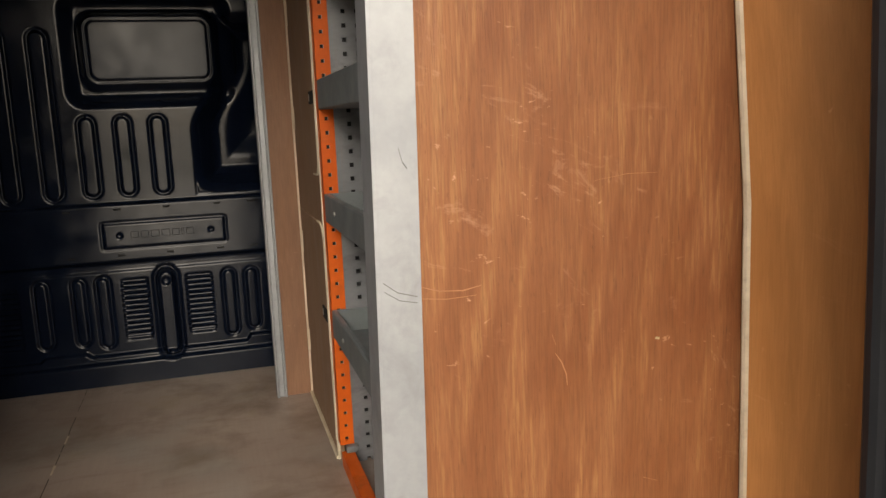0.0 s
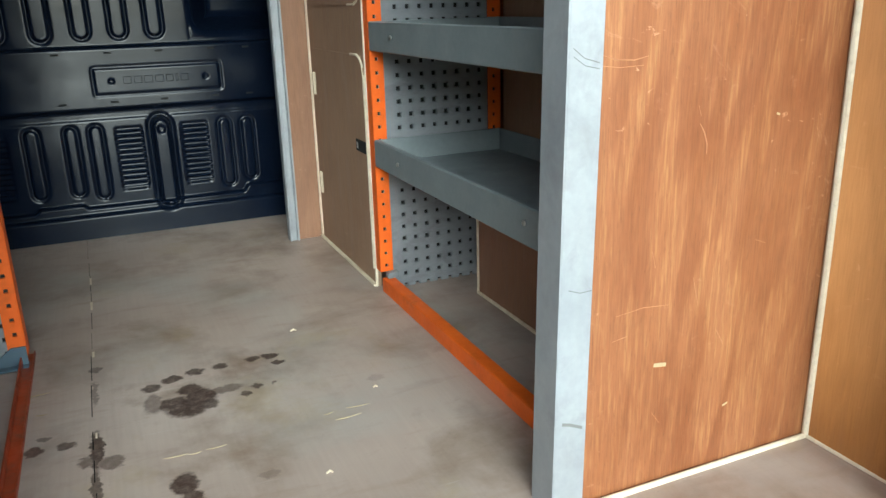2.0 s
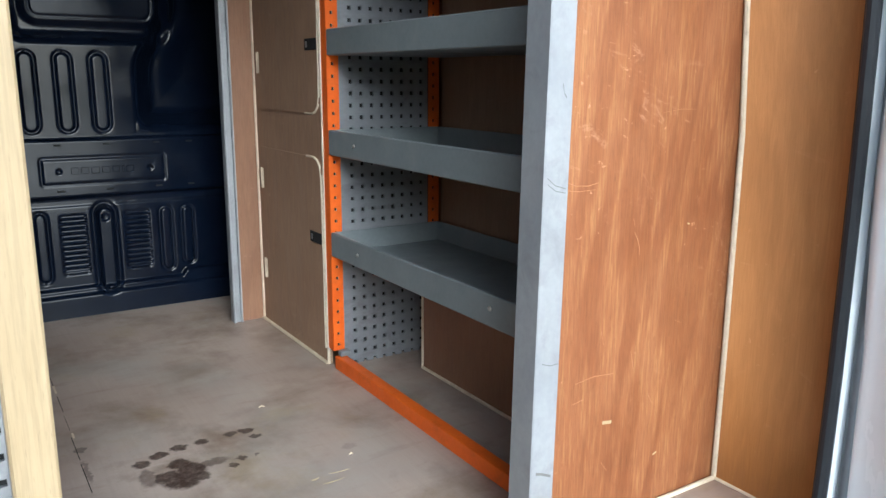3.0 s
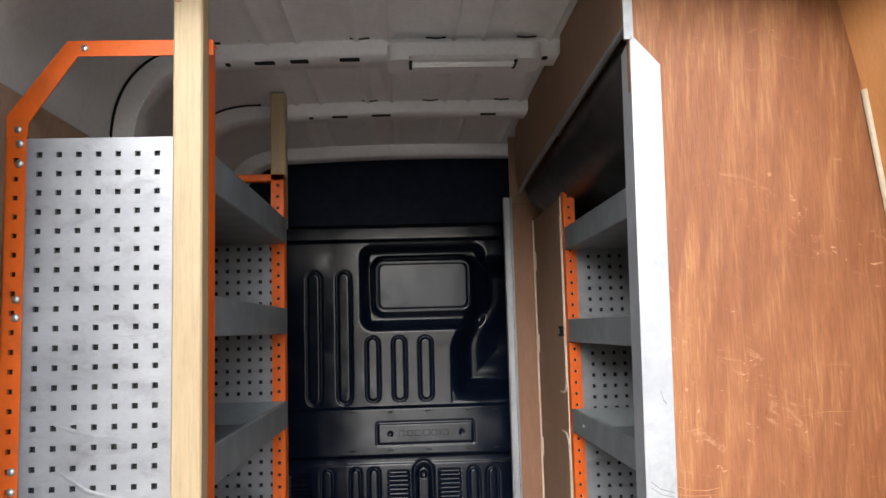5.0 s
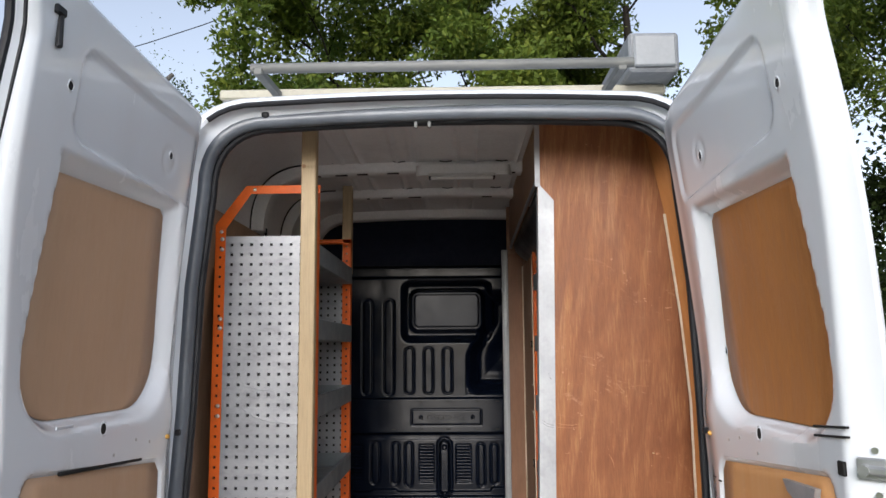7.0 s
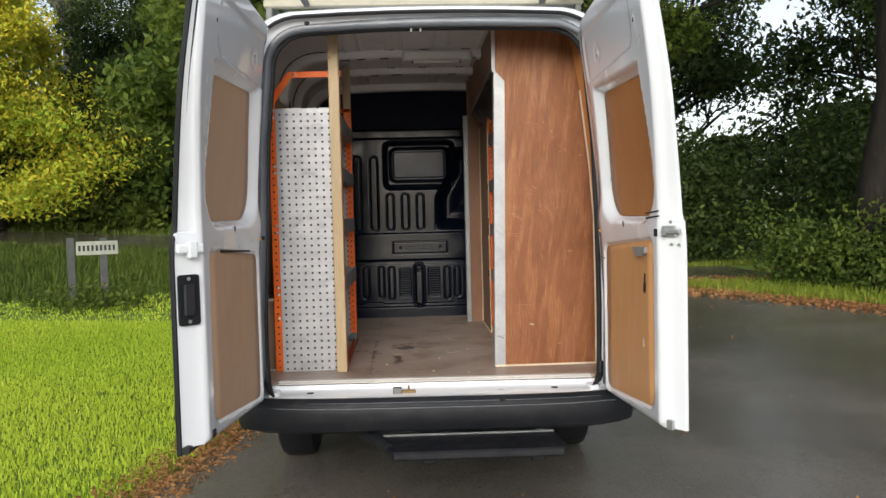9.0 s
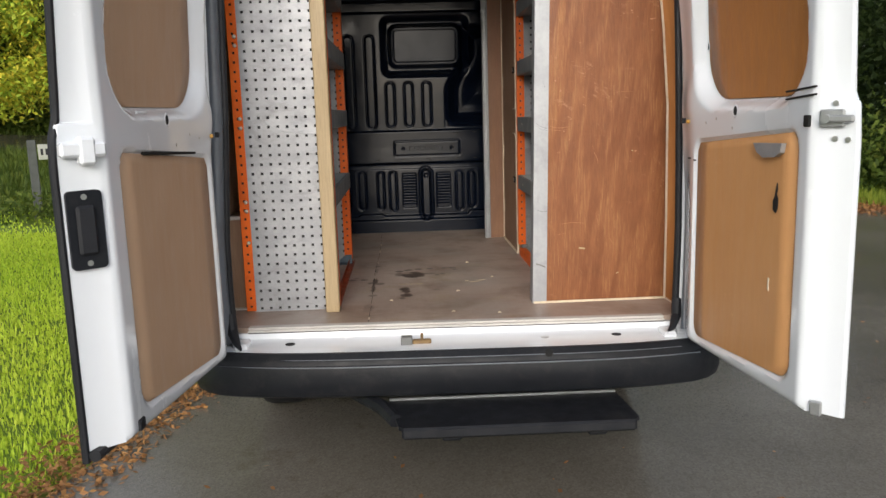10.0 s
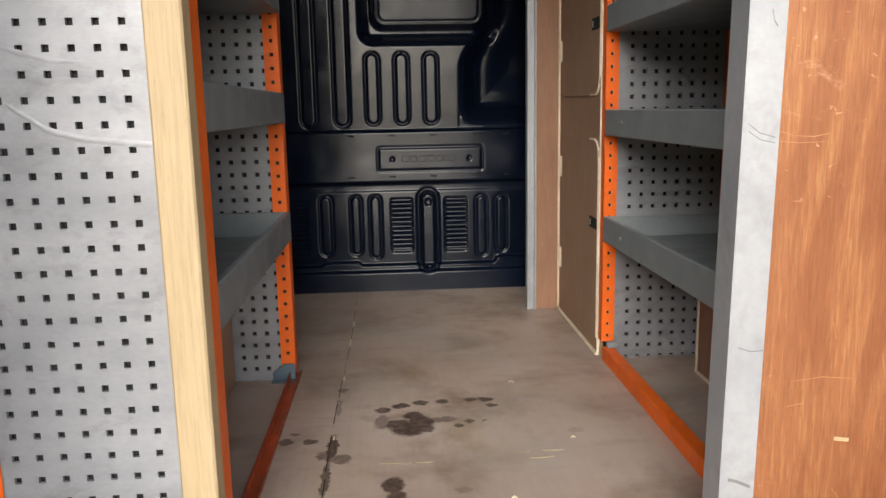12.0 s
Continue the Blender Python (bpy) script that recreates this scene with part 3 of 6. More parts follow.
# tow step
step = thing("rear_step", (0.09, -0.07, 0.36), "black steel tow step with worn pale edge below the bumper", "step")
g = Geo()
g.prism([(-0.285, 0.05), (0.455, 0.05), (0.475, -0.16), (0.455, -0.185), (-0.225, -0.185), (-0.25, -0.165)], lambda u, w, t: TILT_END @ Vector((u, w, t)), 0.462, 0.474)
part("tread", g, M_BUMPER, step, "smooth black tread plate")
g = Geo()
g.box(-0.24, 0.46, -0.197, -0.18, 0.442, 0.478, 0.007, TILT_END)
part("front_lip", g, M_BUMPER, step)
g = Geo()
g.box(-0.285, 0.455, 0.044, 0.056, 0.474, 0.482, 0.003, TILT_END)
part("rear_edge", g, M_ALU, step, "worn bright edge")
g = Geo()
g.tube([TILT_END @ Vector(p) for p in ((-0.26, -0.10, 0.466), (-0.30, -0.02, 0.478), (-0.37, 0.06, 0.49), (-0.43, 0.12, 0.50))], [0.022, 0.024, 0.024, 0.02], 8)
part("bracket", g, M_BUMPER, step)
for x in (-0.12, 0.33):
    g = Geo()
    g.box(x, x + 0.06, -0.12, 0.45, 0.40, 0.462, 0.006, TILT_END)
    part("bracket", g, M_BUMPER, step)

# underbody, wheels and silencer
g = Geo()
g.box(-0.72, 0.62, 0.25, 4.4, 0.48, 0.62, 0.03)
part("underbody", g, M_BUMPER, van)
g = Geo()
g.tube([(-0.72, 1.25, 0.335 + 0.06), (0.65, 1.25, 0.335 + 0.06)], 0.06, 12)
part("rear_axle", g, M_BUMPER, van)
g = Geo()
g.tube([(-0.42, 0.28, 0.47), (-0.40, 0.9, 0.44), (-0.38, 2.5, 0.42)], 0.032, 12)
part("exhaust_pipe", g, M_STEEL, van, "dull steel exhaust pipe")


def wheel(x, y):
    g = Geo()
    w, r = 0.10, 0.335
    prof = [(-w, 0.20), (-w, 0.30), (-w * 0.85, 0.325), (-w * 0.6, r), (w * 0.6, r), (w * 0.85, 0.325), (w, 0.30), (w, 0.20)]
    n = 32
    g.loft([[(x + p, y + q * math.cos(2 * math.pi * k / n), 0.395 + q * math.sin(2 * math.pi * k / n)) for k in range(n)] for p, q in prof], closed=True)
    tyre = part("wheel", g, M_BUMPER, van, "black rubber tyre")
    g = Geo()
    g.loft([[(x + p, y + q * math.cos(2 * math.pi * k / n), 0.395 + q * math.sin(2 * math.pi * k / n)) for k in range(n)] for p, q in ((-0.06, 0.205), (-0.05, 0.15), (-0.02, 0.06), (-0.02, 0.001))], closed=True)
    part("rim", g, M_STEEL, tyre)


for sx in (-0.80, 0.73):
    wheel(sx, 1.25)
    wheel(sx, 4.3)

# outer skin: sides and roof run forward, nose closes the box
def skin(off, y):
    return [Vector((x, y, z)) for x, z in opening(off)]


g = Geo()
g.loft([[Vector((p.x, p.y, p.z)) for p in ring(0.185, 0.6)], skin(0.20, 0.9), skin(0.21, 2.0), skin(0.21, 3.4), skin(0.10, 4.2), skin(-0.25, 5.0)])
part("body_skin", g, M_WHITE, van, "white painted body sides and roof")
g = Geo()
g.box(MID - 0.895, MID - 0.885, 0.42, 4.3, 0.45, 0.70, 0.003)
part("side_skirt", g, M_WHITE, van)
g = Geo()
g.box(MID + 0.885, MID + 0.895, 0.42, 4.3, 0.45, 0.70, 0.003)
part("side_skirt", g, M_WHITE, van)
g = Geo()
g.box(MID - 0.55, MID + 0.55, 4.9, 5.1, 0.5, 2.0, 0.05)
part("nose", g, M_WHITE, van)

# roof rack with rear roller and a long grey box
rack = thing("roof_rack", (MID, 1.0, 2.40), "steel ladder rack with a rear roller on the van roof", "roof rack")
g = Geo()
g.tube([(-0.625, 0.17, 2.418), (0.535, 0.16, 2.418)], 0.016, 14)
part("roller", g, M_RACK, rack, "round steel loading roller")
for x in (-0.60, 0.50):
    g = Geo()
    g.box(-0.013, 0.013, -0.015, 0.28, -0.012, 0.012, 0.003, pose(x, 0.165, 2.405, 3, 0, 0))
    part("roller_bracket", g, M_RACK, rack)
for y in (0.42, 1.25, 2.3):
    g = Geo()
    g.box(-0.80, 0.70, y, y + 0.045, 2.405, 2.44, 0.006)
    part("cross_bar", g, M_CREAM, rack, "cream painted cross bar")
    for x in (-0.79, 0.66):
        g = Geo()
        g.box(x, x + 0.03, y + 0.005, y + 0.04, 2.30, 2.41, 0.004)
        part("foot", g, M_RACK, rack)
for x in (-0.72, -0.78):
    g = Geo()
    g.box(x, x + 0.02, 0.465, 0.465 + 2.0, 2.405, 2.44, 0.004)
    part("side_rail", g, M_RACK, rack)
box_carrier = thing("pipe_box", (0.62, 1.2, 2.44), "long grey metal pipe box lying on the roof rack", "pipe box")
g = Geo()
g.box(0.555, 0.715, 0.30, 2.9, 2.44, 2.57, 0.008)
part("tube", g, plain("grey_box_paint", (0.22, 0.235, 0.25), (0.18, 0.19, 0.205), rough=(0.4, 0.55), dirt=(0.5, 0.5, 0.48)), box_carrier)
g = Geo()
g.box(0.568, 0.702, 0.285, 0.299, 2.453, 2.557, 0.006)
part("end_cap", g, plain("grey_cap_paint", (0.27, 0.285, 0.30), (0.22, 0.235, 0.25), rough=(0.4, 0.55)), box_carrier, "lighter grey end cap")


# ---- rear doors ----
def rear_door(side):
    """One rear door, swung open past square. side: -1 hinged at x < 0, 1 at x > 0."""
    if side < 0:
        hinge, tip = Vector((-0.762, 0.118, 0)), Vector((-0.838, -0.685, 0))
    else:
        hinge, tip = Vector((0.655, 0.098, 0)), Vector((0.684, -0.69, 0))
    along = (tip - hinge).normalized()
    width = (tip - hinge).length
    inward = Vector((-side, 0, 0))
    bottom, crown = 0.655, 2.315
    ply_low = M_PLY_TAN if side < 0 else M_PLY_DOOR
    ply_up = M_PLY_TAN if side < 0 else M_PLY_SIDE
    up_z0, up_z1 = (1.425, 1.935) if side < 0 else (1.405, 1.905)
    low = (0.162, 0.722, 0.692, 1.280)

    def reach(z):
        """The inner face's width: the free edge swings out above the waist, and more at the peak."""
        return width + 0.055 * smoothstep(1.36, 1.95, z) + 0.045 * np.clip((z - 2.16) / 0.16, 0, 1)

    def flare(z):
        """How far the closing edge runs on past the inner face; it steps in above the lock."""
        return 0.052 - 0.016 * smoothstep(1.388, 1.394, z) - 0.022 * np.clip((z - 1.5) / 0.8, 0, 1)

    def lean_in(z):
        return (0.085 if side < 0 else 0.10) * np.clip((z - 1.45) / 0.9, 0, 1) ** 1.3

    def thick(u, z):
        return (0.052 - 0.032 * np.clip((z - 1.3) / 1.05, 0, 1)) * np.clip(0.45 + u / width, 0, 1)

    def top_at(u):
        return crown - 0.105 * (1 - u / 0.945)

    def foot_at(u):
        return bottom + 0.030 * u / width

    def up_sides(z):
        """The window pocket's two sides: upright, drawn in a little to the head."""
        f = np.clip((z - 1.6) / 0.33, 0, 1)
        return 0.170 + 0.036 * f, 0.728 - 0.036 * f

    def up_sdf(u, z):
        a, b = up_sides(z)
        return np.maximum(sdf_round(u, z, a, b, up_z0, up_z1 + 0.4, 0.125), z - up_z1 - 0.012 * (u - 0.45))

    def low_sdf(u, z):
        return sdf_round(u, z - 0.045 * (u - low[0]) / (low[1] - low[0]), low[0], low[1], low[2], low[3], 0.04)

    def recede(u, z):
        """The hinge side falls away from the inner face to meet the body."""
        low_side = smoothstep(1.36, 1.02, z)
        if side < 0:
            back = 0.046 + 0.012 * smoothstep(1.5, 1.9, z)
        else:
            back = 0.034 * low_side + 0.016 * (1 - low_side)
        return back * smoothstep(0.155, 0.01, u)

    def pocket(u, z):
        h = -0.040 * smoothstep(0.034, -0.004, up_sdf(u, z)) - 0.012 * smoothstep(0.013, -0.002, low_sdf(u, z))
        # shallow pressed field above the window pocket
        d = sdf_round(u, z - 0.07 * (u - 0.3), 0.10, 0.70, 1.97, 2.165, 0.05)
        h += -0.007 * smoothstep(0.007, -0.004, d)
        # soft swelling of the waist at the hinge
        h += 0.012 * np.exp(-((u - 0.13) / 0.10) ** 2 - ((z - 1.40) / 0.07) ** 2)
        # drawn ring round the upper plug
        q = np.hypot(u - 0.27, z - 2.055)
        h += -0.003 * np.exp(-((q - 0.030) / 0.006) ** 2)
        return h - recede(u, z)

    def place(u, z, h):
        p = hinge + along * float(u) + inward * (float(h) + float(lean_in(z)))
        return Vector((p.x, p.y, z))

    def outer(u, z, f=1.0):
        """A place on the closing edge (f from 0 to 1) or on the outer skin (f = 1)."""
        out = 0.105 * max(0, (z - 1.3) / 1.08) ** 1.4
        return -float(recede(u, z)) - (0.014 + f * float(thick(u, z))) + (out - float(lean_in(z))) * f * min(1.0, u / width)

    nu, nz = 96, 200
    verts = []
    for s in np.linspace(0, 1, nu):
        foot, head = foot_at(s * width), top_at(s * 0.945) - 0.03 * max(0, 1 - s / 0.06) ** 2
        zs = np.linspace(foot, head, nz)
        us = s * reach(zs)
        edge = np.minimum(np.minimum(zs - foot, head - zs), np.minimum(us, reach(zs) - us))
        hs = pocket(us, zs) - 0.014 * (1 - np.clip(edge / 0.016, 0, 1)) ** 2
        verts += [place(u, z, h) for u, z, h in zip(us, zs, hs)]
    g = Geo()
    g.add(verts, grid_faces(nu, nz))
    door = part("rear_door", g, M_WHITE, van, "white van rear door, swung open, ply panels inside")
    # closing edge, slanting out to the skin
    zs = np.concatenate([np.linspace(foot_at(width), 1.385, 30), np.linspace(1.39, 1.396, 4), np.linspace(1.40, crown, 40)])
    g = Geo()
    g.loft([[place(reach(z) + flare(z) * f - 0.004 * math.sin(math.pi * f), z, outer(width, z, f)) for z in zs] for f in (0.0, 0.1, 0.3, 0.6, 0.92, 1.0)])
    # return flange of the skin
    g.loft([[place(reach(z) + flare(z), z, outer(width, z)) for z in zs], [place(reach(z) + flare(z) + 0.004, z, outer(width, z) - 0.006) for z in zs], [place(reach(z) + flare(z), z, outer(width, z) - 0.012) for z in zs]])
    part("door_edge", g, M_WHITE, door)
    g = Geo()
    rows = []
    for s in np.linspace(0, 1, 16):
        rows.append([place(s * (reach(z) + flare(z)), z, outer(s * width, z) - 0.012 * s) for z in np.linspace(foot_at(s * width), top_at(s * 0.945), 46)])
    g.loft(rows)
    for pick in (0, -1):
        g.loft([[r[pick] for r in rows], [place(s * reach(rows[i][pick].z), rows[i][pick].z, -0.014 - recede(s * width, rows[i][pick].z)) for i, s in enumerate(np.linspace(0, 1, 16))]])
    g.loft([rows[0], [place(0, p.z, -0.014 - recede(0.0, p.z)) for p in rows[0]]])
    part("outer_skin", g, M_WHITE, door)
    if side < 0:
        # double rubber along the free edge
        for du, dh, r, name in ((0.004, -0.010, 0.009, "edge_seal"), (-0.016, 0.005, 0.005, "edge_seal")):
            g = Geo()
            g.tube([place(reach(z) + flare(z) + du, z, outer(width, z) + dh) for z in np.linspace(foot_at(width) - 0.02, crown + 0.012, 44)], r, 8)
            part(name, g, M_RUBBER, door, "black rubber seal along the free edge")
        g = Geo()
        g.tube([place(u, foot_at(u) - 0.006, -0.055) for u in np.linspace(width * 0.80, width + 0.06, 6)], 0.014, 8)
        part("corner_seal", g, M_RUBBER, door)

    def board(name, z0, z1, sides, head, depth, r, material, thick_m=0.003):
        """A ply board let into a pocket: rows across, cut to the pocket's outline."""
        g = Geo()
        steps = np.concatenate([z0 + r * (1 - np.cos(np.linspace(0, math.pi / 2, 10))), np.linspace(z0 + r, z1, 24)[1:]])
        rings = []
        for z in steps:
            a, b = sides(z)
            cut = r - math.sqrt(max(0.0, r * r - max(0.0, z0 + r - z) ** 2))
            top_cut = 0.018 * max(0.0, (z - z1 + 0.018) / 0.018) ** 2
            a, b = a + cut + top_cut + 0.003, b - cut - top_cut - 0.003
            rings.append([place(a + (b - a) * k / 8, z + head(a + (b - a) * k / 8), depth) for k in range(9)])
        g.loft(rings)
        p = part(name, g, material, door, "tan hardboard panel" if side < 0 else "orange brown ply panel")
        rim = p.modifiers.new("thickness", "SOLIDIFY")
        rim.thickness, rim.offset = thick_m, 0.0

    board("lower_panel", low[2], low[3], lambda z: (low[0], low[1]), lambda u: 0.045 * (u - low[0]) / (low[1] - low[0]), -0.008, 0.04, ply_low)
    board("upper_panel", up_z0, up_z1, up_sides, lambda u: 0.0, -0.036, 0.125, ply_up)
    # plug holes and buffers in the white metal
    holes = [(0.268, 2.068), (0.734, 2.097), (0.178, 1.567), (0.45, 1.393)] if side < 0 else [(0.277, 2.045), (0.745, 2.071), (0.166, 1.557), (0.415, 1.373)]
    for u, z in holes:
        h = float(pocket(np.array(u), np.array(z)))
        g = Geo()
        big = 0.014 if z < 1.45 else 0.0105
        g.loft([[place(u + big * q * math.cos(a) * 0.8, z + big * q * math.sin(a), h + e) for a in np.linspace(0, 2 * math.pi, 17)] for q, e in ((1.35, 0.0008), (1.15, 0.0022), (1.0, 0.0012))])
        part("plug_rim", g, M_WHITE, door)
        g = Geo()
        g.disc(place(u, z, h + 0.0004), inward, big * 0.86, 0.0012)
        part("plug_hole", g, M_DARKHOLE, door)
    buf_u = 0.152 if side < 0 else 0.118
    g = Geo()
    g.disc(place(buf_u, 1.343, float(pocket(np.array(buf_u), np.array(1.343)))), inward, 0.006, 0.006, dome=0.003)
    part("buffer", g, M_BRASS, door, "yellow rubber buffer")
    g = Geo()
    g.box(-0.008, 0.004, -0.016, 0.0, -0.008, 0.008, 0.002, Matrix.Translation(place(0.06, 1.345, 0.0)))
    part("check_strap", g, M_RUBBER, door)
    for u, z in ((0.235, 1.34), (0.30, 1.352), (0.40, 1.328)):
        g = Geo()
        g.disc(place(u, z, float(pocket(np.array(u), np.array(z)))), inward, 0.004, 0.0012)
        part("rivet", g, M_STEEL, door)
    # frame of the closing edge at the waist: along, out and up
    ez = 1.17 if side < 0 else 1.36
    lip = (place(reach(ez) + flare(ez), ez, outer(width, ez)) - place(reach(ez), ez, -0.014)).normalized()
    face = lip.cross(Vector((0, 0, 1))).normalized() * side
    turn_m = Matrix((lip, -face, Vector((0, 0, 1)))).transposed().to_4x4()

    def on_edge(f, z):
        return Matrix.Translation(place(reach(z) + flare(z) * f, z, outer(width, z, f))) @ turn_m

    if side < 0:
        m = on_edge(0.50, ez)
        g = Geo()
        g.prism(rounded(-0.038, 0.036, -0.083, 0.083, 0.010, 4), lambda u, w, t: m @ Vector((u, t, w)), -0.008, 0.006)
        lock = part("latch_plate", g, M_BUMPER, door, "black plastic latch surround")
        g = Geo()
        g.box(-0.020, 0.020, -0.018, -0.006, -0.052, 0.052, 0.006, m)
        part("latch_handle", g, M_RUBBER, lock, "black pull handle")
        for dz in (-0.070, 0.070):
            g = Geo()
            g.disc(m @ Vector((0.0, -0.008, dz)), face, 0.006, 0.003)
            part("latch_screw", g, M_ZINC, lock)
        g = Geo()
        g.box(-0.05, 0.045, -0.022, 0.004, -0.014, 0.018, 0.006, on_edge(0.45, 1.335))
        g.box(-0.015, 0.02, -0.026, 0.0, -0.03, 0.028, 0.006, on_edge(0.30, 1.335))
        part("striker_tab", g, M_WHITE, door)
        g = Geo()
        g.box(-0.008, 0.004, -0.006, 0.006, -0.05, 0.03, 0.003, Matrix.Translation(place(0.80, 2.20, 0.004)))
        g.box(-0.008, 0.006, -0.022, 0.012, 0.014, 0.032, 0.003, Matrix.Translation(place(0.80, 2.20, 0.004)))
        part("top_bolt", g, M_RUBBER, door, "black top door bolt")
        g = Geo()
        g.tube([place(0.85, 2.255, 0.002), place(0.90, 2.262, 0.004), place(0.955, 2.285, -0.02), place(0.975, 2.312, -0.035)], [0.008, 0.013, 0.013, 0.008], 8)
        part("top_catch", g, M_RUBBER, door)
        g = Geo()
        c = place(0.435, 1.309, -0.002)
        g.box(-0.006, 0.003, -0.17, 0.17, -0.004, 0.004, 0.002, Matrix.Translation(c) @ pose(0, 0, 0, -2.6, 0, -5.4))
        part("pull_slot", g, M_DARKHOLE, door)
        g = Geo()
        g.box(-0.003, 0.002, -0.035, 0.035, -0.004, 0.003, 0.001, Matrix.Translation(place(0.60, 1.412, 0.001)))
        part("pressed_mark", g, M_WHITE, door)
        g = Geo()
        g.box(-0.010, 0.006, -0.016, 0.016, -0.012, 0.014, 0.003, Matrix.Translation(place(0.755, 0.706, 0.0)))
        part("bottom_catch", g, M_RUBBER, door)
    else:
        m = on_edge(0.30, 1.353)
        g = Geo()
        g.box(-0.020, 0.030, -0.010, 0.002, -0.018, 0.020, 0.003, m)
        g.box(0.0, 0.052, -0.022, -0.006, -0.008, 0.008, 0.004, m)
        g.tube([m @ Vector((-0.004, -0.026, 0)), m @ Vector((-0.004, 0.0, 0))], 0.010, 10)
        part("lock_pawl", g, M_STEEL, door, "steel lock pawl")
        g = Geo()
        g.box(-0.004, 0.004, -0.012, 0.012, -0.012, 0.014, 0.002, Matrix.Translation(place(0.765, 1.348, 0.0)))
        part("lock_slot", g, M_DARKHOLE, door)
        for f, z in ((0.45, 1.386), (0.45, 1.31), (0.80, 1.308)):
            g = Geo()
            g.disc(on_edge(f, z).translation, face, 0.006, 0.003)
            part("edge_screw", g, M_ZINC, door)
        # grab recess, hole torn in the board, pale scratch, vents
        g = Geo()
        c = place(0.60, 1.283, -0.004)
        g.prism([(-0.075, 0.010), (0.075, 0.014), (0.068, -0.008), (0.040, -0.020), (-0.020, -0.024), (-0.055, -0.012)], lambda a, b, t: Vector((c.x - t, c.y - a, c.z + b)), -0.002, 0.010)
        part("grab_handle", g, M_ALU, door, "grey grab handle")
        g = Geo()
        c = place(0.635, 1.165, -0.0045)
        g.prism([(0.006, 0.036), (0.008, 0.020), (0.004, 0.010), (0.012, -0.002), (0.011, -0.024), (0.004, -0.036), (-0.010, -0.030), (-0.011, -0.008), (-0.002, 0.004), (0.001, 0.020)], lambda a, b, t: Vector((c.x - t, c.y - a, c.z + b)), 0.0, 0.0025)
        part("torn_hole", g, M_DARKHOLE, door)
        g = Geo()
        c = place(0.615, 0.948, -0.0055)
        g.prism([(-0.003, 0.016), (0.003, 0.014), (0.002, -0.016), (-0.004, -0.012)], lambda a, b, t: Vector((c.x - t, c.y - a, c.z + b)), 0.0, 0.002)
        part("chip_mark", g, M_BEAD, door)
        for dz in (0.0, 0.017):
            g = Geo()
            g.box(-0.004, 0.002, -0.062, 0.062, dz - 0.0022, dz + 0.0022, 0.001, Matrix.Translation(place(0.735, 1.402, 0.0)) @ pose(0, 0, 0, -4, 0, 2))
            part("drain_slot", g, M_DARKHOLE, door)
        for u in (0.12, 0.16):
            g = Geo()
            g.box(-0.003, 0.002, -0.008, 0.008, -0.002, 0.002, 0.001, Matrix.Translation(place(u, 1.245 - u * 0.1, 0.001)))
            part("drain_slot", g, M_DARKHOLE, door)
        g = Geo()
        g.box(-0.014, 0.012, -0.012, 0.0, -0.018, 0.016, 0.003, on_edge(0.35, 0.70))
        part("bottom_catch", g, M_STEEL, door)
    return door


rear_door(-1)
rear_door(1)


# ---- load space: floor, linings, roof ----
g = Geo()
g.prism([(-0.885, 0.235), (-0.76, 0.192), (0.66, 0.138), (0.745, 0.16), (0.745, 2.30), (-0.885, 2.30)], lambda u, w, t: Vector((u, w, t)), 0.683, FLOOR)
floor = single("floor", g, M_FLOOR, "worn grey brown ply load floor with dark wet paw marks", "floor", "structure", smooth=False)
g = Geo()
y0 = 0.2
while y0 < 2.27:
    x0 = -0.352 + 0.003 * math.sin(y0 * 5)
    run = random.uniform(0.03, 0.16)
    w = random.uniform(0.0003, 0.0007)
    g.box(x0 - w, x0 + w, y0, min(y0 + run, 2.28), FLOOR + 0.0002, FLOOR + 0.0012)
    y0 += run + random.uniform(0.004, 0.06)
part("floor_joint", g, M_DARKHOLE, floor, smooth=False)
for y0, run, w in ((0.236, 0.03, 0.0022), (1.26, 0.03, 0.0022), (1.56, 0.05, 0.0024), (1.60, 0.02, 0.003), (1.76, 0.06, 0.0022), (0.90, 0.02, 0.0016)):
    g = Geo()
    g.box(-0.349 - w, -0.349 + w, y0, y0 + run, FLOOR + 0.0002, FLOOR + 0.0014, 0.0004)
    part("worn_edge", g, M_BEAD, floor, "pale worn edge of the joint", smooth=False)
for x, y, run, a in ((0.064, 0.773, 0.05, 3), (0.090, 0.803, 0.045, -4), (0.035, 0.80, 0.02, 10), (-0.165, 0.775, 0.034, 2), (-0.231, 0.777, 0.04, -3), (-0.20, 0.772, 0.02, 6), (-0.45, 1.12, 0.045, 4), (-0.44, 1.03, 0.02, -8)):
    g = Geo()
    g.tube([pose(x, y, FLOOR + 0.0016, 0, 0, a) @ Vector((f * run / 2, 0.002 * f * f, 0)) for f in (-1, -0.4, 0.3, 1)], [0.0003, 0.0008, 0.0008, 0.0003], 5)
    single("straw", g, M_STRAW, "short dry straw lying on the ply floor", "straw", group="straw on the floor")


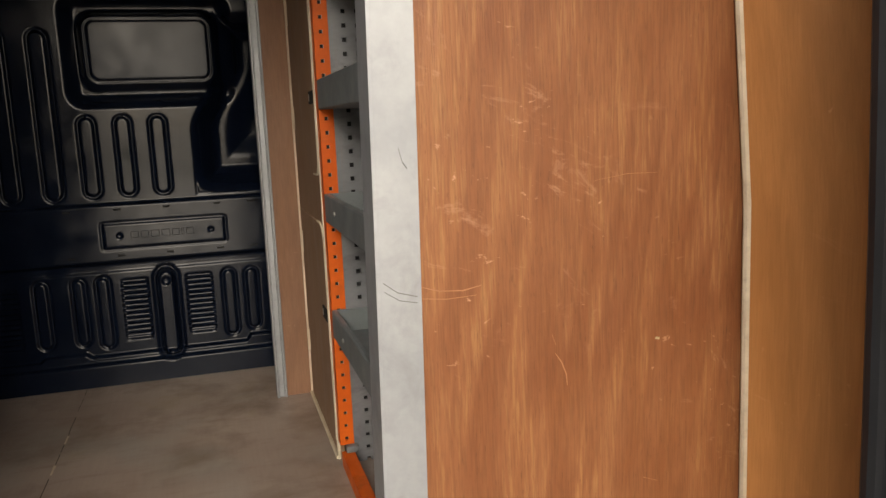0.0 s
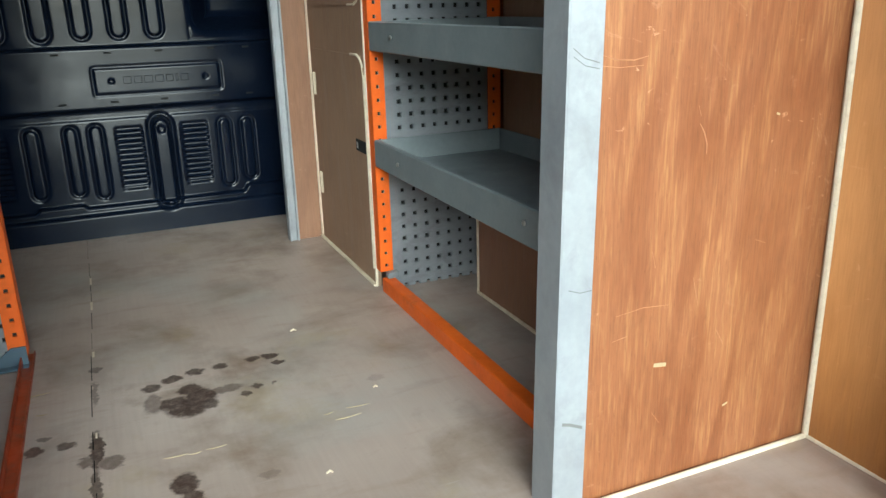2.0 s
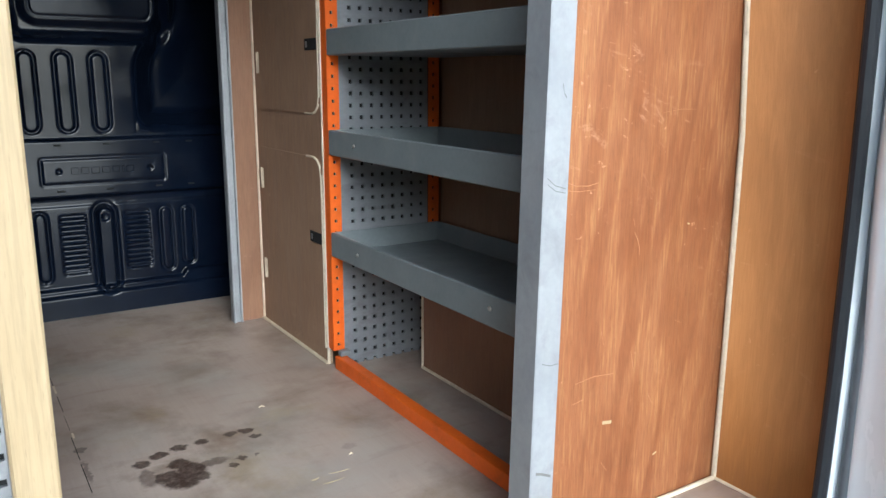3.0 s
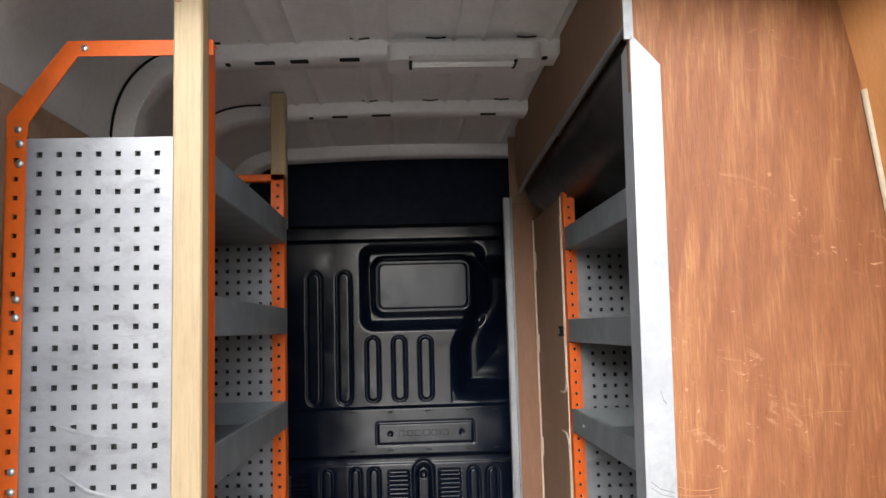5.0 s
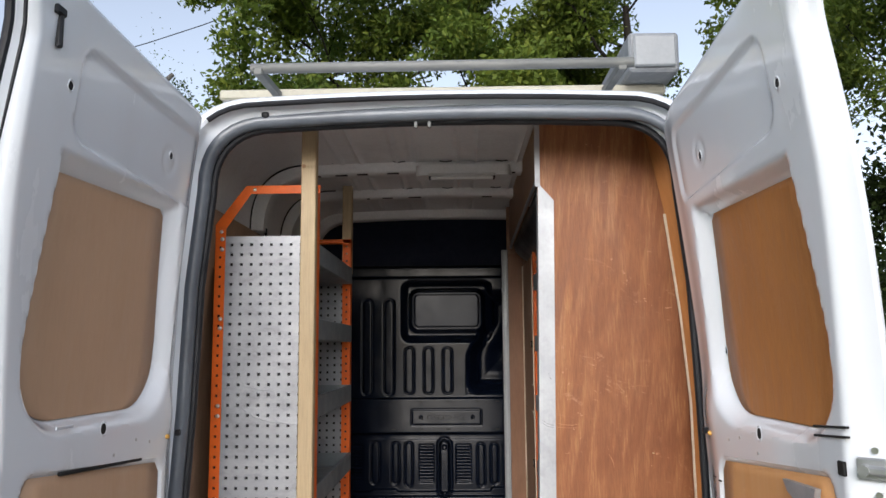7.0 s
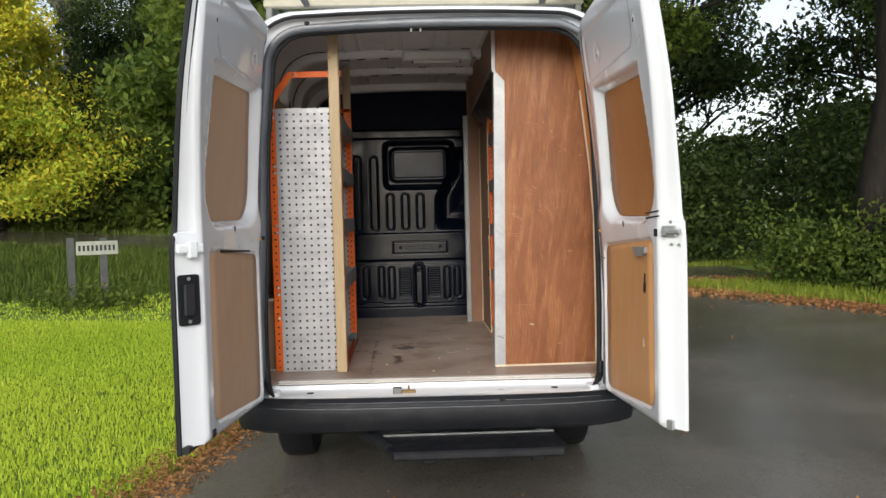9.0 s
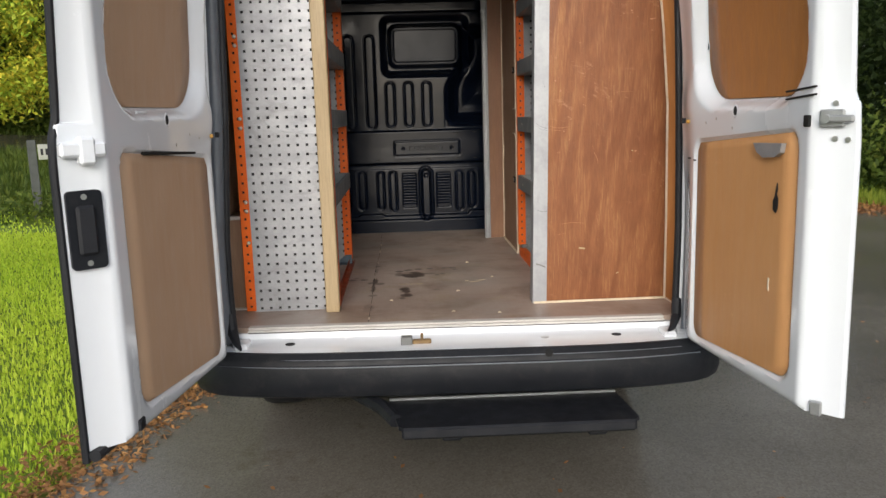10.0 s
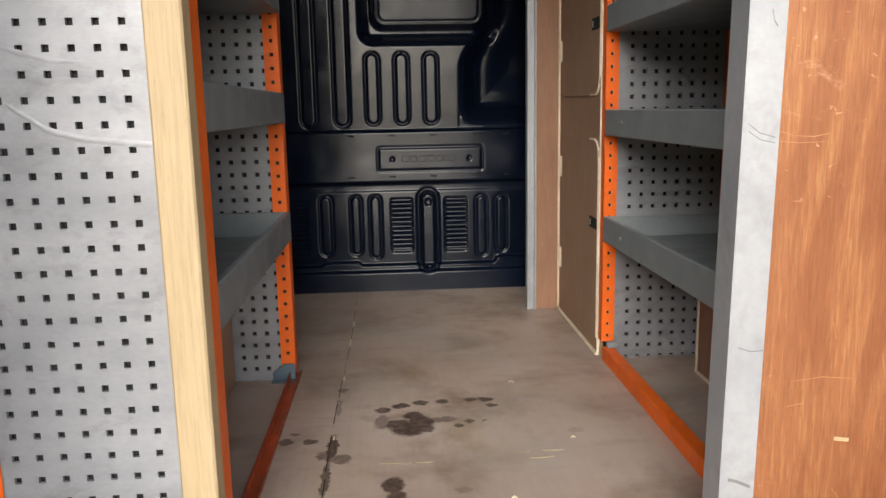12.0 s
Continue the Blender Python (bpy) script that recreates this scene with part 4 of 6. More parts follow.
def roof_skin():
    ys = np.concatenate([np.linspace(0.33, 2.35, 42)])
    base = opening(0.10, 16)
    cut = [(x, z) for x, z in base if z > 1.55]
    # finer across the flat
    pts = []
    for a, b in zip(cut, cut[1:]):
        n = max(1, int(math.dist(a, b) / 0.008))
        pts += [(a[0] + (b[0] - a[0]) * k / n, a[1] + (b[1] - a[1]) * k / n) for k in range(n)]
    pts.append(cut[-1])
    pts = np.array(pts)
    verts = []
    for y in ys:
        fade = smoothstep(0.36, 0.50, y) * (1 - smoothstep(2.0, 2.1, y))
        dz = np.zeros(len(pts))
        flat = smoothstep(2.24, 2.30, pts[:, 1])
        for c in (-0.46, -0.385, -0.24, -0.165, 0.0, 0.075, 0.24, 0.315):
            dz += 0.010 * np.exp(-(((pts[:, 0] - c) / 0.0075) ** 2))
        verts += [(x, float(y), z - d) for (x, z), d in zip(pts, dz * fade * flat)]
    return verts, grid_faces(len(ys), len(pts))


vs, fs = roof_skin()
tagged(link_mesh("ceiling", vs, fs, M_ROOF_IN, smooth=60), "pale grey painted inner van roof with pressed swages", "ceiling", kind="structure")


ROOF_Z = 2.318


def roof_bow(y0, y1, drop):
    """A pressed cross member following the roof from shoulder to shoulder."""
    out = [(x, z) for x, z in opening(0.099, 14) if z > 1.80]
    inn = [(x, z) for x, z in opening(0.099 - drop, 14) if z > 1.80]
    n = min(len(out), len(inn))
    out, inn = out[:n], inn[:n]
    r = 0.010
    g = Geo()
    g.loft([[Vector((x, y0 - 0.012, z)) for x, z in out], [Vector((x, y0, z - 0.002)) for x, z in out],
            [Vector((x, y0 + 0.004, z + r * 0.6)) for x, z in inn], [Vector((x, y0 + r, z)) for x, z in inn], [Vector((x, y1 - r, z)) for x, z in inn],
            [Vector((x, y1 - 0.004, z + r * 0.6)) for x, z in inn], [Vector((x, y1, z - 0.002)) for x, z in out], [Vector((x, y1 + 0.012, z)) for x, z in out]])
    bow = part("roof_bow", g, M_ROOF_IN, van, "pale grey roof cross member", smooth=45)
    return bow


bow_a = roof_bow(0.965, 1.065, 0.05)
bow_b = roof_bow(1.49, 1.585, 0.048)
roof_bow(2.07, 2.16, 0.055)
for bow, y0, zs, xs in ((bow_a, 0.965, 2.288, ((-0.56, 0.012), (-0.47, 0.05), (-0.385, 0.045), (-0.26, 0.05), (0.23, 0.014))), (bow_b, 1.49, 2.290, ((-0.42, 0.014), (-0.33, 0.05), (-0.2, 0.06), (0.14, 0.05)))):
    for x, w in xs:
        g = Geo()
        under = zs - 0.011 - 0.012 * min(1.0, ((x - MID) / 0.5) ** 2)
        g.prism(rounded(x - w / 2, x + w / 2, y0 + 0.018, y0 + 0.042, 0.005, 3), lambda u, v, t: Vector((u, v, t)), under - 0.0015, under + 0.008)
        part("slot", g, M_DARKHOLE, bow)
    for x in (-0.50, -0.232, -0.045, 0.18):
        g = Geo()
        g.tube([(x - 0.024, y0 - 0.010, ROOF_Z - 0.004), (x - 0.010, y0 - 0.012, ROOF_Z - 0.006), (x, y0 - 0.014, ROOF_Z - 0.008), (x + 0.010, y0 - 0.012, ROOF_Z - 0.006), (x + 0.024, y0 - 0.010, ROOF_Z - 0.004)], 0.0022, 6)
        part("bow_gap", g, M_DARKHOLE, bow)

for bow, y0 in ((bow_a, 0.965), (bow_b, 1.49)):
    side_line = [(x, z) for x, z in opening(0.097, 14) if z > 1.82 and x < MID - 0.42]
    for y in (y0 - 0.014, y0 + 0.114):
        g = Geo()
        g.tube([(x, y, z) for x, z in side_line], 0.0032, 6)
        part("seam", g, M_DARKHOLE, bow, "dark gap beside the pillar")
    g = Geo()
    x, z = [p for p in opening(0.05, 14) if p[1] > 1.95][0]
    g.box(x - 0.004, x + 0.004, y0 + 0.04, y0 + 0.062, z - 0.022, z + 0.022, 0.003)
    part("slot", g, M_DARKHOLE, bow)

lamp = thing("interior_lamp", (0.02, 0.99, 2.26), "white strip lamp with clear ribbed cover on a roof bow, off", "lamp")
g = Geo()
g.prism(rounded(-0.165, 0.215, 0.935, 1.045, 0.03, 5), lambda u, v, t: Vector((u, v, t)), 2.252, 2.295)
part("housing", g, M_ROOF_IN, lamp)
g = Geo()
g.prism(rounded(-0.113, 0.152, 0.925, 0.99, 0.008, 3), lambda u, v, t: Vector((u, v - (2.258 - t) * 0.5, t)), 2.246, 2.258)
lens = part("cover", g, M_LENS, lamp, "clear plastic tube cover")
g = Geo()
for y in (0.944, 0.962):
    g.tube([(-0.105, y, 2.2445), (0.145, y, 2.2445)], 0.0045, 8)
part("cover_rib", g, plain("pale_tube", (0.82, 0.80, 0.77), rough=(0.1, 0.2)), lens)
for x in (-0.113, 0.143):
    g = Geo()
    g.box(x, x + 0.009, 0.926, 0.986, 2.242, 2.2475, 0.002)
    part("clip", g, M_BUMPER, lens)

# left lining, ply up to the shoulder
g = Geo()
g.loft([[Vector((-0.872, 0.235, FLOOR)), Vector((-0.872, 0.235, 1.2)), Vector((-0.868, 0.235, 1.5)), Vector((-0.845, 0.235, 1.8)), Vector((-0.80, 0.235, 2.03))],
        [Vector((-0.875, 2.27, FLOOR)), Vector((-0.875, 2.27, 1.2)), Vector((-0.868, 2.27, 1.5)), Vector((-0.845, 2.27, 1.8)), Vector((-0.80, 2.27, 2.03))]])
wl = single("wall_left", g, M_PLY_BROWN, "dull brown ply side lining", "wall", "structure")
solid = wl.modifiers.new("thickness", "SOLIDIFY")
solid.thickness, solid.offset = 0.006, 1.0
# right lining
g = Geo()
g.loft([[Vector((x, 0.152, z)) for x, z in ((0.731, FLOOR), (0.732, 1.0), (0.729, 1.4), (0.709, 1.67), (0.672, 2.0), (0.62, 2.26))],
        [Vector((x, 1.93, z)) for x, z in ((0.731, FLOOR), (0.732, 1.0), (0.729, 1.4), (0.709, 1.67), (0.672, 2.0), (0.62, 2.26))]])
wr = single("wall_right", g, M_PLY_SIDE, "orange brown varnished ply side lining", "wall", "structure")
solid = wr.modifiers.new("thickness", "SOLIDIFY")
solid.thickness, solid.offset = 0.006, -1.0

# ---- bulkhead: one black pressing with ribs, louvres and a blanked window ----
BULK = 2.272


def stadium(x, z, x0, x1, z0, z1):
    return sdf_round(x, z, x0, x1, z0, z1, min(x1 - x0, z1 - z0) / 2 - 1e-4)


def bulkhead_relief(x, z):
    """How far the pressing stands out towards the load space."""
    h = np.zeros_like(x)
    x, z = x + 0.011, z + 0.009
    # ribs: a raised rim round a hollow
    for x0, x1, z0, z1 in ((-0.525, -0.470, 1.322, 1.85), (-0.405, -0.350, 1.322, 1.85), (-0.290, -0.240, 1.327, 1.582), (-0.183, -0.133, 1.327, 1.582), (-0.077, -0.027, 1.327, 1.580),
                           (-0.475, -0.430, 0.845, 1.068), (-0.362, -0.322, 0.845, 1.066), (-0.290, -0.248, 0.83, 1.066), (0.108, 0.150, 0.83, 1.058), (0.182, 0.224, 0.845, 1.056)):
        d = stadium(x, z, x0, x1, z0, z1)
        h += -0.006 * np.exp(-((d / 0.0042) ** 2)) + 0.003 * smoothstep(0.0, -0.010, d)
    # blanked window: moat and raised middle
    d = sdf_round(x, z, -0.308, 0.198, 1.612, 1.955, 0.05)
    h += -0.034 * smoothstep(0.010, -0.040, d)
    d = sdf_round(x, z, -0.245, 0.135, 1.685, 1.885, 0.035)
    h += (0.030 + 0.12 * (z - 1.785)) * smoothstep(0.030, -0.002, d) - 0.004 * np.exp(-((d + 0.006) / 0.004) ** 2)
    # deep hollow beside it
    edge = 0.055 + 0.10 * smoothstep(1.52, 1.75, z)
    d = np.maximum(np.maximum(edge - x, 1.322 - z), z - 1.90)
    k = np.hypot(np.maximum(0.06 - (x - edge), 0), np.maximum(0.06 - (z - 1.322), 0)) - 0.06
    d = np.where((x > edge) & (z > 1.322) & (x < edge + 0.06) & (z < 1.382), k, d)
    h += -0.085 * smoothstep(0.010, -0.085, d) - 0.02 * smoothstep(-0.10, -0.20, d)
    # flat belt with a plate
    h += 0.016 * smoothstep(1.108, 1.120, z) * smoothstep(1.308, 1.298, z)
    d = sdf_round(x, z, -0.252, 0.132, 1.158, 1.242, 0.006)
    h += -0.004 * np.exp(-((d / 0.004) ** 2)) + 0.002 * smoothstep(0.002, -0.002, d)
    for cx in (-0.20, 0.085):
        h += -0.004 * smoothstep(0.010, 0.006, np.hypot(x - cx, z - 1.20))
    # raised middle strap below the belt
    d = stadium(x, z, -0.098, -0.046, 0.79, 1.075)
    h += 0.020 * smoothstep(0.004, -0.008, d) - 0.008 * np.exp(-((d - 0.010) / 0.006) ** 2)
    h += -0.006 * smoothstep(0.014, 0.010, np.hypot((x + 0.072), (z - 1.04)))
    # louvres
    for x0, x1 in ((-0.212, -0.130), (-0.010, 0.074), (-0.60, -0.52)):
        inside = smoothstep(0.004, -0.004, sdf_round(x, z, x0, x1, 0.85, 1.052, 0.008))
        saw = ((z - 0.85) / 0.0168) % 1.0
        h += inside * (-0.008 + 0.012 * (1 - saw) * smoothstep(0.0, 0.2, saw))
    # stepped foot
    low = 0.805 + 0.012 * (smoothstep(-0.48, -0.46, x) - smoothstep(-0.34, -0.32, x)) * 1.0 + 0.02 * smoothstep(0.17, 0.19, x)
    h += 0.016 * smoothstep(low + 0.004, low - 0.004, z) + 0.018 * smoothstep(0.787, 0.778, z)
    # upper lip and shallow border
    h += 0.022 * smoothstep(1.966, 1.978, z) * smoothstep(2.036, 2.026, z)
    h += -0.004 * smoothstep(1.078, 1.086, z) * smoothstep(1.112, 1.104, z)
    h += 0.0005 * np.sin(x * 7.0 + z * 3.0) * np.sin(z * 9.0 - x * 2.0)
    return h


def bulkhead_mesh():
    xs = np.concatenate([np.arange(-0.88, -0.62, 0.02), np.arange(-0.62, 0.36, 0.0036), np.arange(0.36, 0.80, 0.02)])
    zs = np.concatenate([np.arange(0.695, 2.032, 0.0042)])
    X, Z = np.meshgrid(xs, zs, indexing="ij")
    Y = BULK - bulkhead_relief(X, Z)
    verts = np.stack([X, Y, Z], -1).reshape(-1, 3).tolist()
    return verts, grid_faces(len(xs), len(zs))


bulkhead = thing("bulkhead", (MID, BULK, FLOOR), "black pressed steel cab bulkhead with ribs, louvres and blanked window", "bulkhead")
vs, fs = bulkhead_mesh()
g = Geo()
g.v, g.f = [tuple(p) for p in vs], [tuple(f) for f in fs]
part("pressed_panel", g, M_BLACK, bulkhead, smooth=85, tidy=False)
g = Geo()
g.loft([[(-0.88, BULK - 0.004, 2.024), (0.80, BULK - 0.004, 2.024)], [(-0.88, BULK + 0.12, 2.045), (0.80, BULK + 0.12, 2.045)], [(-0.88, BULK + 0.16, 2.5), (0.80, BULK + 0.16, 2.5)]])
part("upper_cloth", g, M_NAVY, bulkhead, "dark blue cloth above the pressing")
# embossed bars of the badge on the plate
x = -0.176
for w in (0.024, 0.024, 0.026, 0.026, 0.022, 0.008, 0.024):
    g = Geo()
    g.box(x, x + w, BULK - 0.0196, BULK - 0.016, 1.181, 1.203, 0.0015)
    x += w + 0.007
    part("plate_bar", g, M_BLACK, bulkhead)
for x in (-0.36, -0.21, -0.06, 0.10, 0.21):
    for z in (1.127, 1.277):
        g = Geo()
        g.box(x - 0.011, x + 0.011, BULK - 0.0178, BULK - 0.015, z - 0.003, z + 0.003, 0.001)
        part("belt_slit", g, M_DARKHOLE, bulkhead)

# ---- racking ----
PITCH, PITCH_V = 0.0324, 0.0319


def perforated(origin, right, up, out, cols, rows, hole=0.0094, margin=(0.0, 0.0, 0.0, 0.0), pitch=PITCH, rise=PITCH_V, depth=0.006):
    """A sheet with square holes. origin: lower left of the hole field; right, up, out: directions; margin: plain border left, right, foot, top."""
    o, r, u, n = (Vector(q) for q in (origin, right, up, out))
    g = Geo()
    a, b, c0, c1 = (pitch - hole) / 2, (pitch + hole) / 2, (rise - hole) / 2, (rise + hole) / 2
    for i in range(cols):
        for k in range(rows):
            c = o + r * (i * pitch) + u * (k * rise)
            outer = [c, c + r * pitch, c + r * pitch + u * rise, c + u * rise]
            inner = [c + r * x + u * y for x, y in ((a, c0), (b, c0), (b, c1), (a, c1))]
            deep = [p - n * depth for p in inner]
            g.add(outer + inner + deep, [(j, (j + 1) % 4, 4 + (j + 1) % 4, 4 + j) for j in range(4)] + [(4 + j, 4 + (j + 1) % 4, 8 + (j + 1) % 4, 8 + j) for j in range(4)])
    w, h = cols * pitch, rows * rise
    l, q, f, t = margin

    def strip(x0, x1, y0, y1):
        g.add([o + r * x + u * y for x, y in ((x0, y0), (x1, y0), (x1, y1), (x0, y1))], [(0, 1, 2, 3)])

    if l:
        strip(-l, 0, -f, h + t)
    if q:
        strip(w, w + q, -f, h + t)
    if f:
        strip(0, w, -f, 0)
    if t:
        strip(0, w, h, h + t)
    return g


# Adds a black sheet behind the holes, standing in for the rack's shaded inside.
def shade_sheet(origin, right, up, out, w, h, gap=0.0075):
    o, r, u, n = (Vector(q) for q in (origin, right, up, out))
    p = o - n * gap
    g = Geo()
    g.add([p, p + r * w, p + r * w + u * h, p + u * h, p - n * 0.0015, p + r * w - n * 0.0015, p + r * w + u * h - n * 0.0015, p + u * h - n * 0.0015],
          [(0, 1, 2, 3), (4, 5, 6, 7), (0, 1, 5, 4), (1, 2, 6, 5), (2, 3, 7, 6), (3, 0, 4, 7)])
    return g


M_HOLE_SHADE = plain("unlit_hole_black", (0.008, 0.008, 0.009), (0.006, 0.006, 0.007), rough=(0.6, 0.8), bump=0.0)


def tray(x0, x1, y0, y1, z, front, lip=0.068, name="shelf", parent=None):
    """A folded steel tray; z is the top of its front lip; front: -1 if the open side lies at x0, 1 at x1."""
    t, foot, e = 0.003, z - lip, 0.0025
    a, b = (0.012, t) if front < 0 else (t, 0.012)

    def rim(x0, x1, y0, y1, h):
        return [(x0, y0, h), (x1, y0, h), (x1, y1, h), (x0, y1, h)]

    g = Geo()
    g.loft([rim(x0 + e, x1 - e, y0 + e, y1 - e, foot), rim(x0, x1, y0, y1, foot + e), rim(x0, x1, y0, y1, z - e), rim(x0 + e, x1 - e, y0 + e * 0.4, y1 - e * 0.4, z),
            rim(x0 + a, x1 - b, y0 + t, y1 - t, z - 0.001), rim(x0 + a, x1 - b, y0 + t, y1 - t, foot + 0.012)], closed=True)
    n = len(g.v)
    g.f += [(0, 1, 2, 3), (n - 4, n - 3, n - 2, n - 1)]
    return part(name, g, M_SHELF, parent, "grey painted steel shelf tray", smooth=False)


def orange_post(x0, y, z0, z1, width, out_y, side_x, flange=0.035, parent=None):
    """A perforated orange upright: a holed face and a side flange."""
    rows = int((z1 - z0) / PITCH_V)
    pad = (width - PITCH) / 2
    g = perforated((x0 + pad, y, z0), (1, 0, 0), (0, 0, 1), (0, out_y, 0), 1, rows, 0.0085, (max(pad, 0.0005), max(pad, 0.0005), 0.0, z1 - z0 - rows * PITCH_V + 0.0005))
    xs = x0 if side_x < 0 else x0 + width - 0.002
    g.box(xs, xs + 0.002, min(y, y - out_y * flange), max(y, y - out_y * flange), z0, z1, 0.0005)
    return part("upright", g, M_ORANGE, parent, "orange perforated upright", smooth=False, tidy=False)


# left rack: from its rear end frame to its front frame
left_rack = thing("shelf_rack", (-0.62, 0.8, FLOOR), "orange and grey steel van shelving with perforated end panels", "shelf rack", "van shelving")
YA, YB = 0.41, 1.285
post_a = orange_post(-0.795, YA, FLOOR + 0.004, 1.945, 0.034, -1, -1, 0.04, left_rack)
part("hole_shade", shade_sheet((-0.795, YA, FLOOR + 0.004), (1, 0, 0), (0, 0, 1), (0, -1, 0), 0.032, 1.24), M_HOLE_SHADE, post_a, smooth=False)
for x in (-0.795,):
    for z in (0.954, 1.067, 1.099, 1.358, 1.39, 1.637, 1.667, 1.894, 1.928):
        g = Geo()
        g.disc((x + 0.0235, YA, z), (0, -1, 0), 0.0068, 0.0025, dome=0.003)
        part("bolt", g, M_ZINC, post_a, "zinc dome bolt")
panel_a = part("end_panel", perforated((-0.7573, YA + 0.003, FLOOR - 0.004), (1, 0, 0), (0, 0, 1), (0, -1, 0), 9, 38, 0.0094, (0.010, 0.002, 0.0, 0.012), pitch=0.0325, rise=0.03235), M_GALV, left_rack,
               "bare perforated steel end panel, smeared and creased", smooth=False, tidy=False)
part("hole_shade", shade_sheet((-0.762, YA + 0.004, FLOOR + 0.004), (1, 0, 0), (0, 0, 1), (0, -1, 0), 0.285, 1.222, 0.009), M_HOLE_SHADE, panel_a, smooth=False)
# creases pressed into the sheet
for line, w in (([(-0.700, 1.388), (-0.692, 1.382), (-0.652, 1.354), (-0.607, 1.341), (-0.527, 1.333), (-0.505, 1.332)], 0.009), ([(-0.757, 1.2365), (-0.68, 1.237), (-0.60, 1.236), (-0.548, 1.235)], 0.0022),
                ([(-0.705, 1.076), (-0.66, 1.0725), (-0.60, 1.073), (-0.515, 1.081)], 0.004), ([(-0.712, 1.463), (-0.680, 1.452), (-0.640, 1.441), (-0.585, 1.438)], 0.008), ([(-0.66, 1.610), (-0.60, 1.604), (-0.52, 1.606)], 0.005), ([(-0.69, 1.735), (-0.64, 1.728), (-0.56, 1.731)], 0.003)):
    g = Geo()
    n = len(line) - 1
    rows = []
    for i, (x, z) in enumerate(line):
        k = 0.15 if i in (0, n) else 1.0
        rows.append([Vector((x, YA + 0.0028 - 0.045 * w * k * math.sin(math.pi * q / 6), z + w * k * (q / 6 - 0.5))) for q in range(7)])
    g.loft(rows)
    part("crease", g, M_GALV, panel_a, "shallow crease in the sheet")
# top bow of the end frame: sloping corner and head bar, with an inner flange
g = Geo()
head = [(-0.795, 1.94), (-0.795, 1.975), (-0.695, 2.105), (-0.452, 2.105), (-0.452, 2.078), (-0.680, 2.078), (-0.760, 1.962), (-0.760, 1.94)]
g.prism(head, lambda u, w, t: Vector((u, t, w)), YA - 0.001, YA + 0.002)
g.box(-0.690, -0.455, YA, YA + 0.04, 2.103, 2.106, 0.0005)
g.prism([(-0.795, 1.972), (-0.797, 1.974), (-0.697, 2.106), (-0.695, 2.104)], lambda u, w, t: Vector((u, t, w)), YA, YA + 0.04)
frame_head = part("frame_head", g, M_ORANGE, left_rack, "orange frame head with sloped corner", smooth=False)
for x, z in ((-0.668, 2.092), (-0.775, 1.952)):
    g = Geo()
    g.disc((x, YA, z), (0, -1, 0), 0.006, 0.003, dome=0.002)
    part("bolt", g, M_ZINC, frame_head)
g = Geo()
g.box(-0.462, -0.4595, YA - 0.004, YA + 0.045, FLOOR + 0.003, 2.105, 0.001)
g.box(-0.495, -0.46, YA, YA + 0.002, FLOOR + 0.003, 2.10, 0.0005)
part("upright", g, M_ORANGE, left_rack, "orange upright at the aisle", smooth=False)
# front frame
post_b = orange_post(-0.506, YB, FLOOR + 0.055 - PITCH_V, 2.045, 0.036, -1, 1, 0.04, left_rack)
part("hole_shade", shade_sheet((-0.506, YB, FLOOR + 0.055 - PITCH_V), (1, 0, 0), (0, 0, 1), (0, -1, 0), 0.034, 1.25), M_HOLE_SHADE, post_b, smooth=False)
panel_b = part("end_panel", perforated((-0.8272, YB + 0.004, FLOOR + 0.0157), (1, 0, 0), (0, 0, 1), (0, -1, 0), 11, 38, 0.0102, (0.035, 0.0, 0.0157, 0.010), pitch=0.0304, rise=0.0307), M_GALV, left_rack, smooth=False, tidy=False)
part("hole_shade", shade_sheet((-0.845, YB + 0.004, FLOOR + 0.012), (1, 0, 0), (0, 0, 1), (0, -1, 0), 0.345, 1.17, 0.009), M_HOLE_SHADE, panel_b, smooth=False)
g = Geo()
g.box(-0.72, -0.470, YB, YB + 0.035, 2.028, 2.047, 0.002)
part("frame_head", g, M_ORANGE, left_rack)
g = Geo()
g.box(-0.53, -0.470, YB - 0.026, YB + 0.01, FLOOR, FLOOR + 0.005, 0.002)
g.prism([(-0.472, 0.004), (-0.472, 0.044), (-0.500, 0.044), (-0.528, 0.022), (-0.528, 0.004)], lambda u, w, t: Vector((u, t, FLOOR + w)), YB - 0.006, YB - 0.002)
part("foot", g, plain("blue_grey_bracket_paint", (0.085, 0.13, 0.17), (0.07, 0.10, 0.13), scale=12, rough=(0.4, 0.55)), left_rack, "grey steel foot bracket", smooth=False)
for z, deep in ((1.918, 0.30), (1.668, 0.325), (1.415, 0.325), (1.131, 0.325)):
    tray(-0.463 - deep, -0.463, YA + 0.024, YB - 0.006, z, 1, 0.070, "shelf", left_rack)
g = Geo()
g.box(-0.486, -0.462, YA + 0.05, YB + 0.05, FLOOR, FLOOR + 0.004, 0.001)
g.box(-0.486, -0.483, YA + 0.05, YB + 0.05, FLOOR + 0.004, FLOOR + 0.022, 0.001)
g.box(-0.4645, -0.462, YA + 0.05, YB + 0.05, FLOOR + 0.004, FLOOR + 0.010, 0.001)
part("kick_rail", g, plain("scuffed_orange_rail", (0.42, 0.06, 0.015), (0.20, 0.05, 0.02), scale=14, rough=(0.35, 0.6), dirt=(0.10, 0.07, 0.05), dirt_amount=0.7), left_rack, "scuffed orange kick rail")


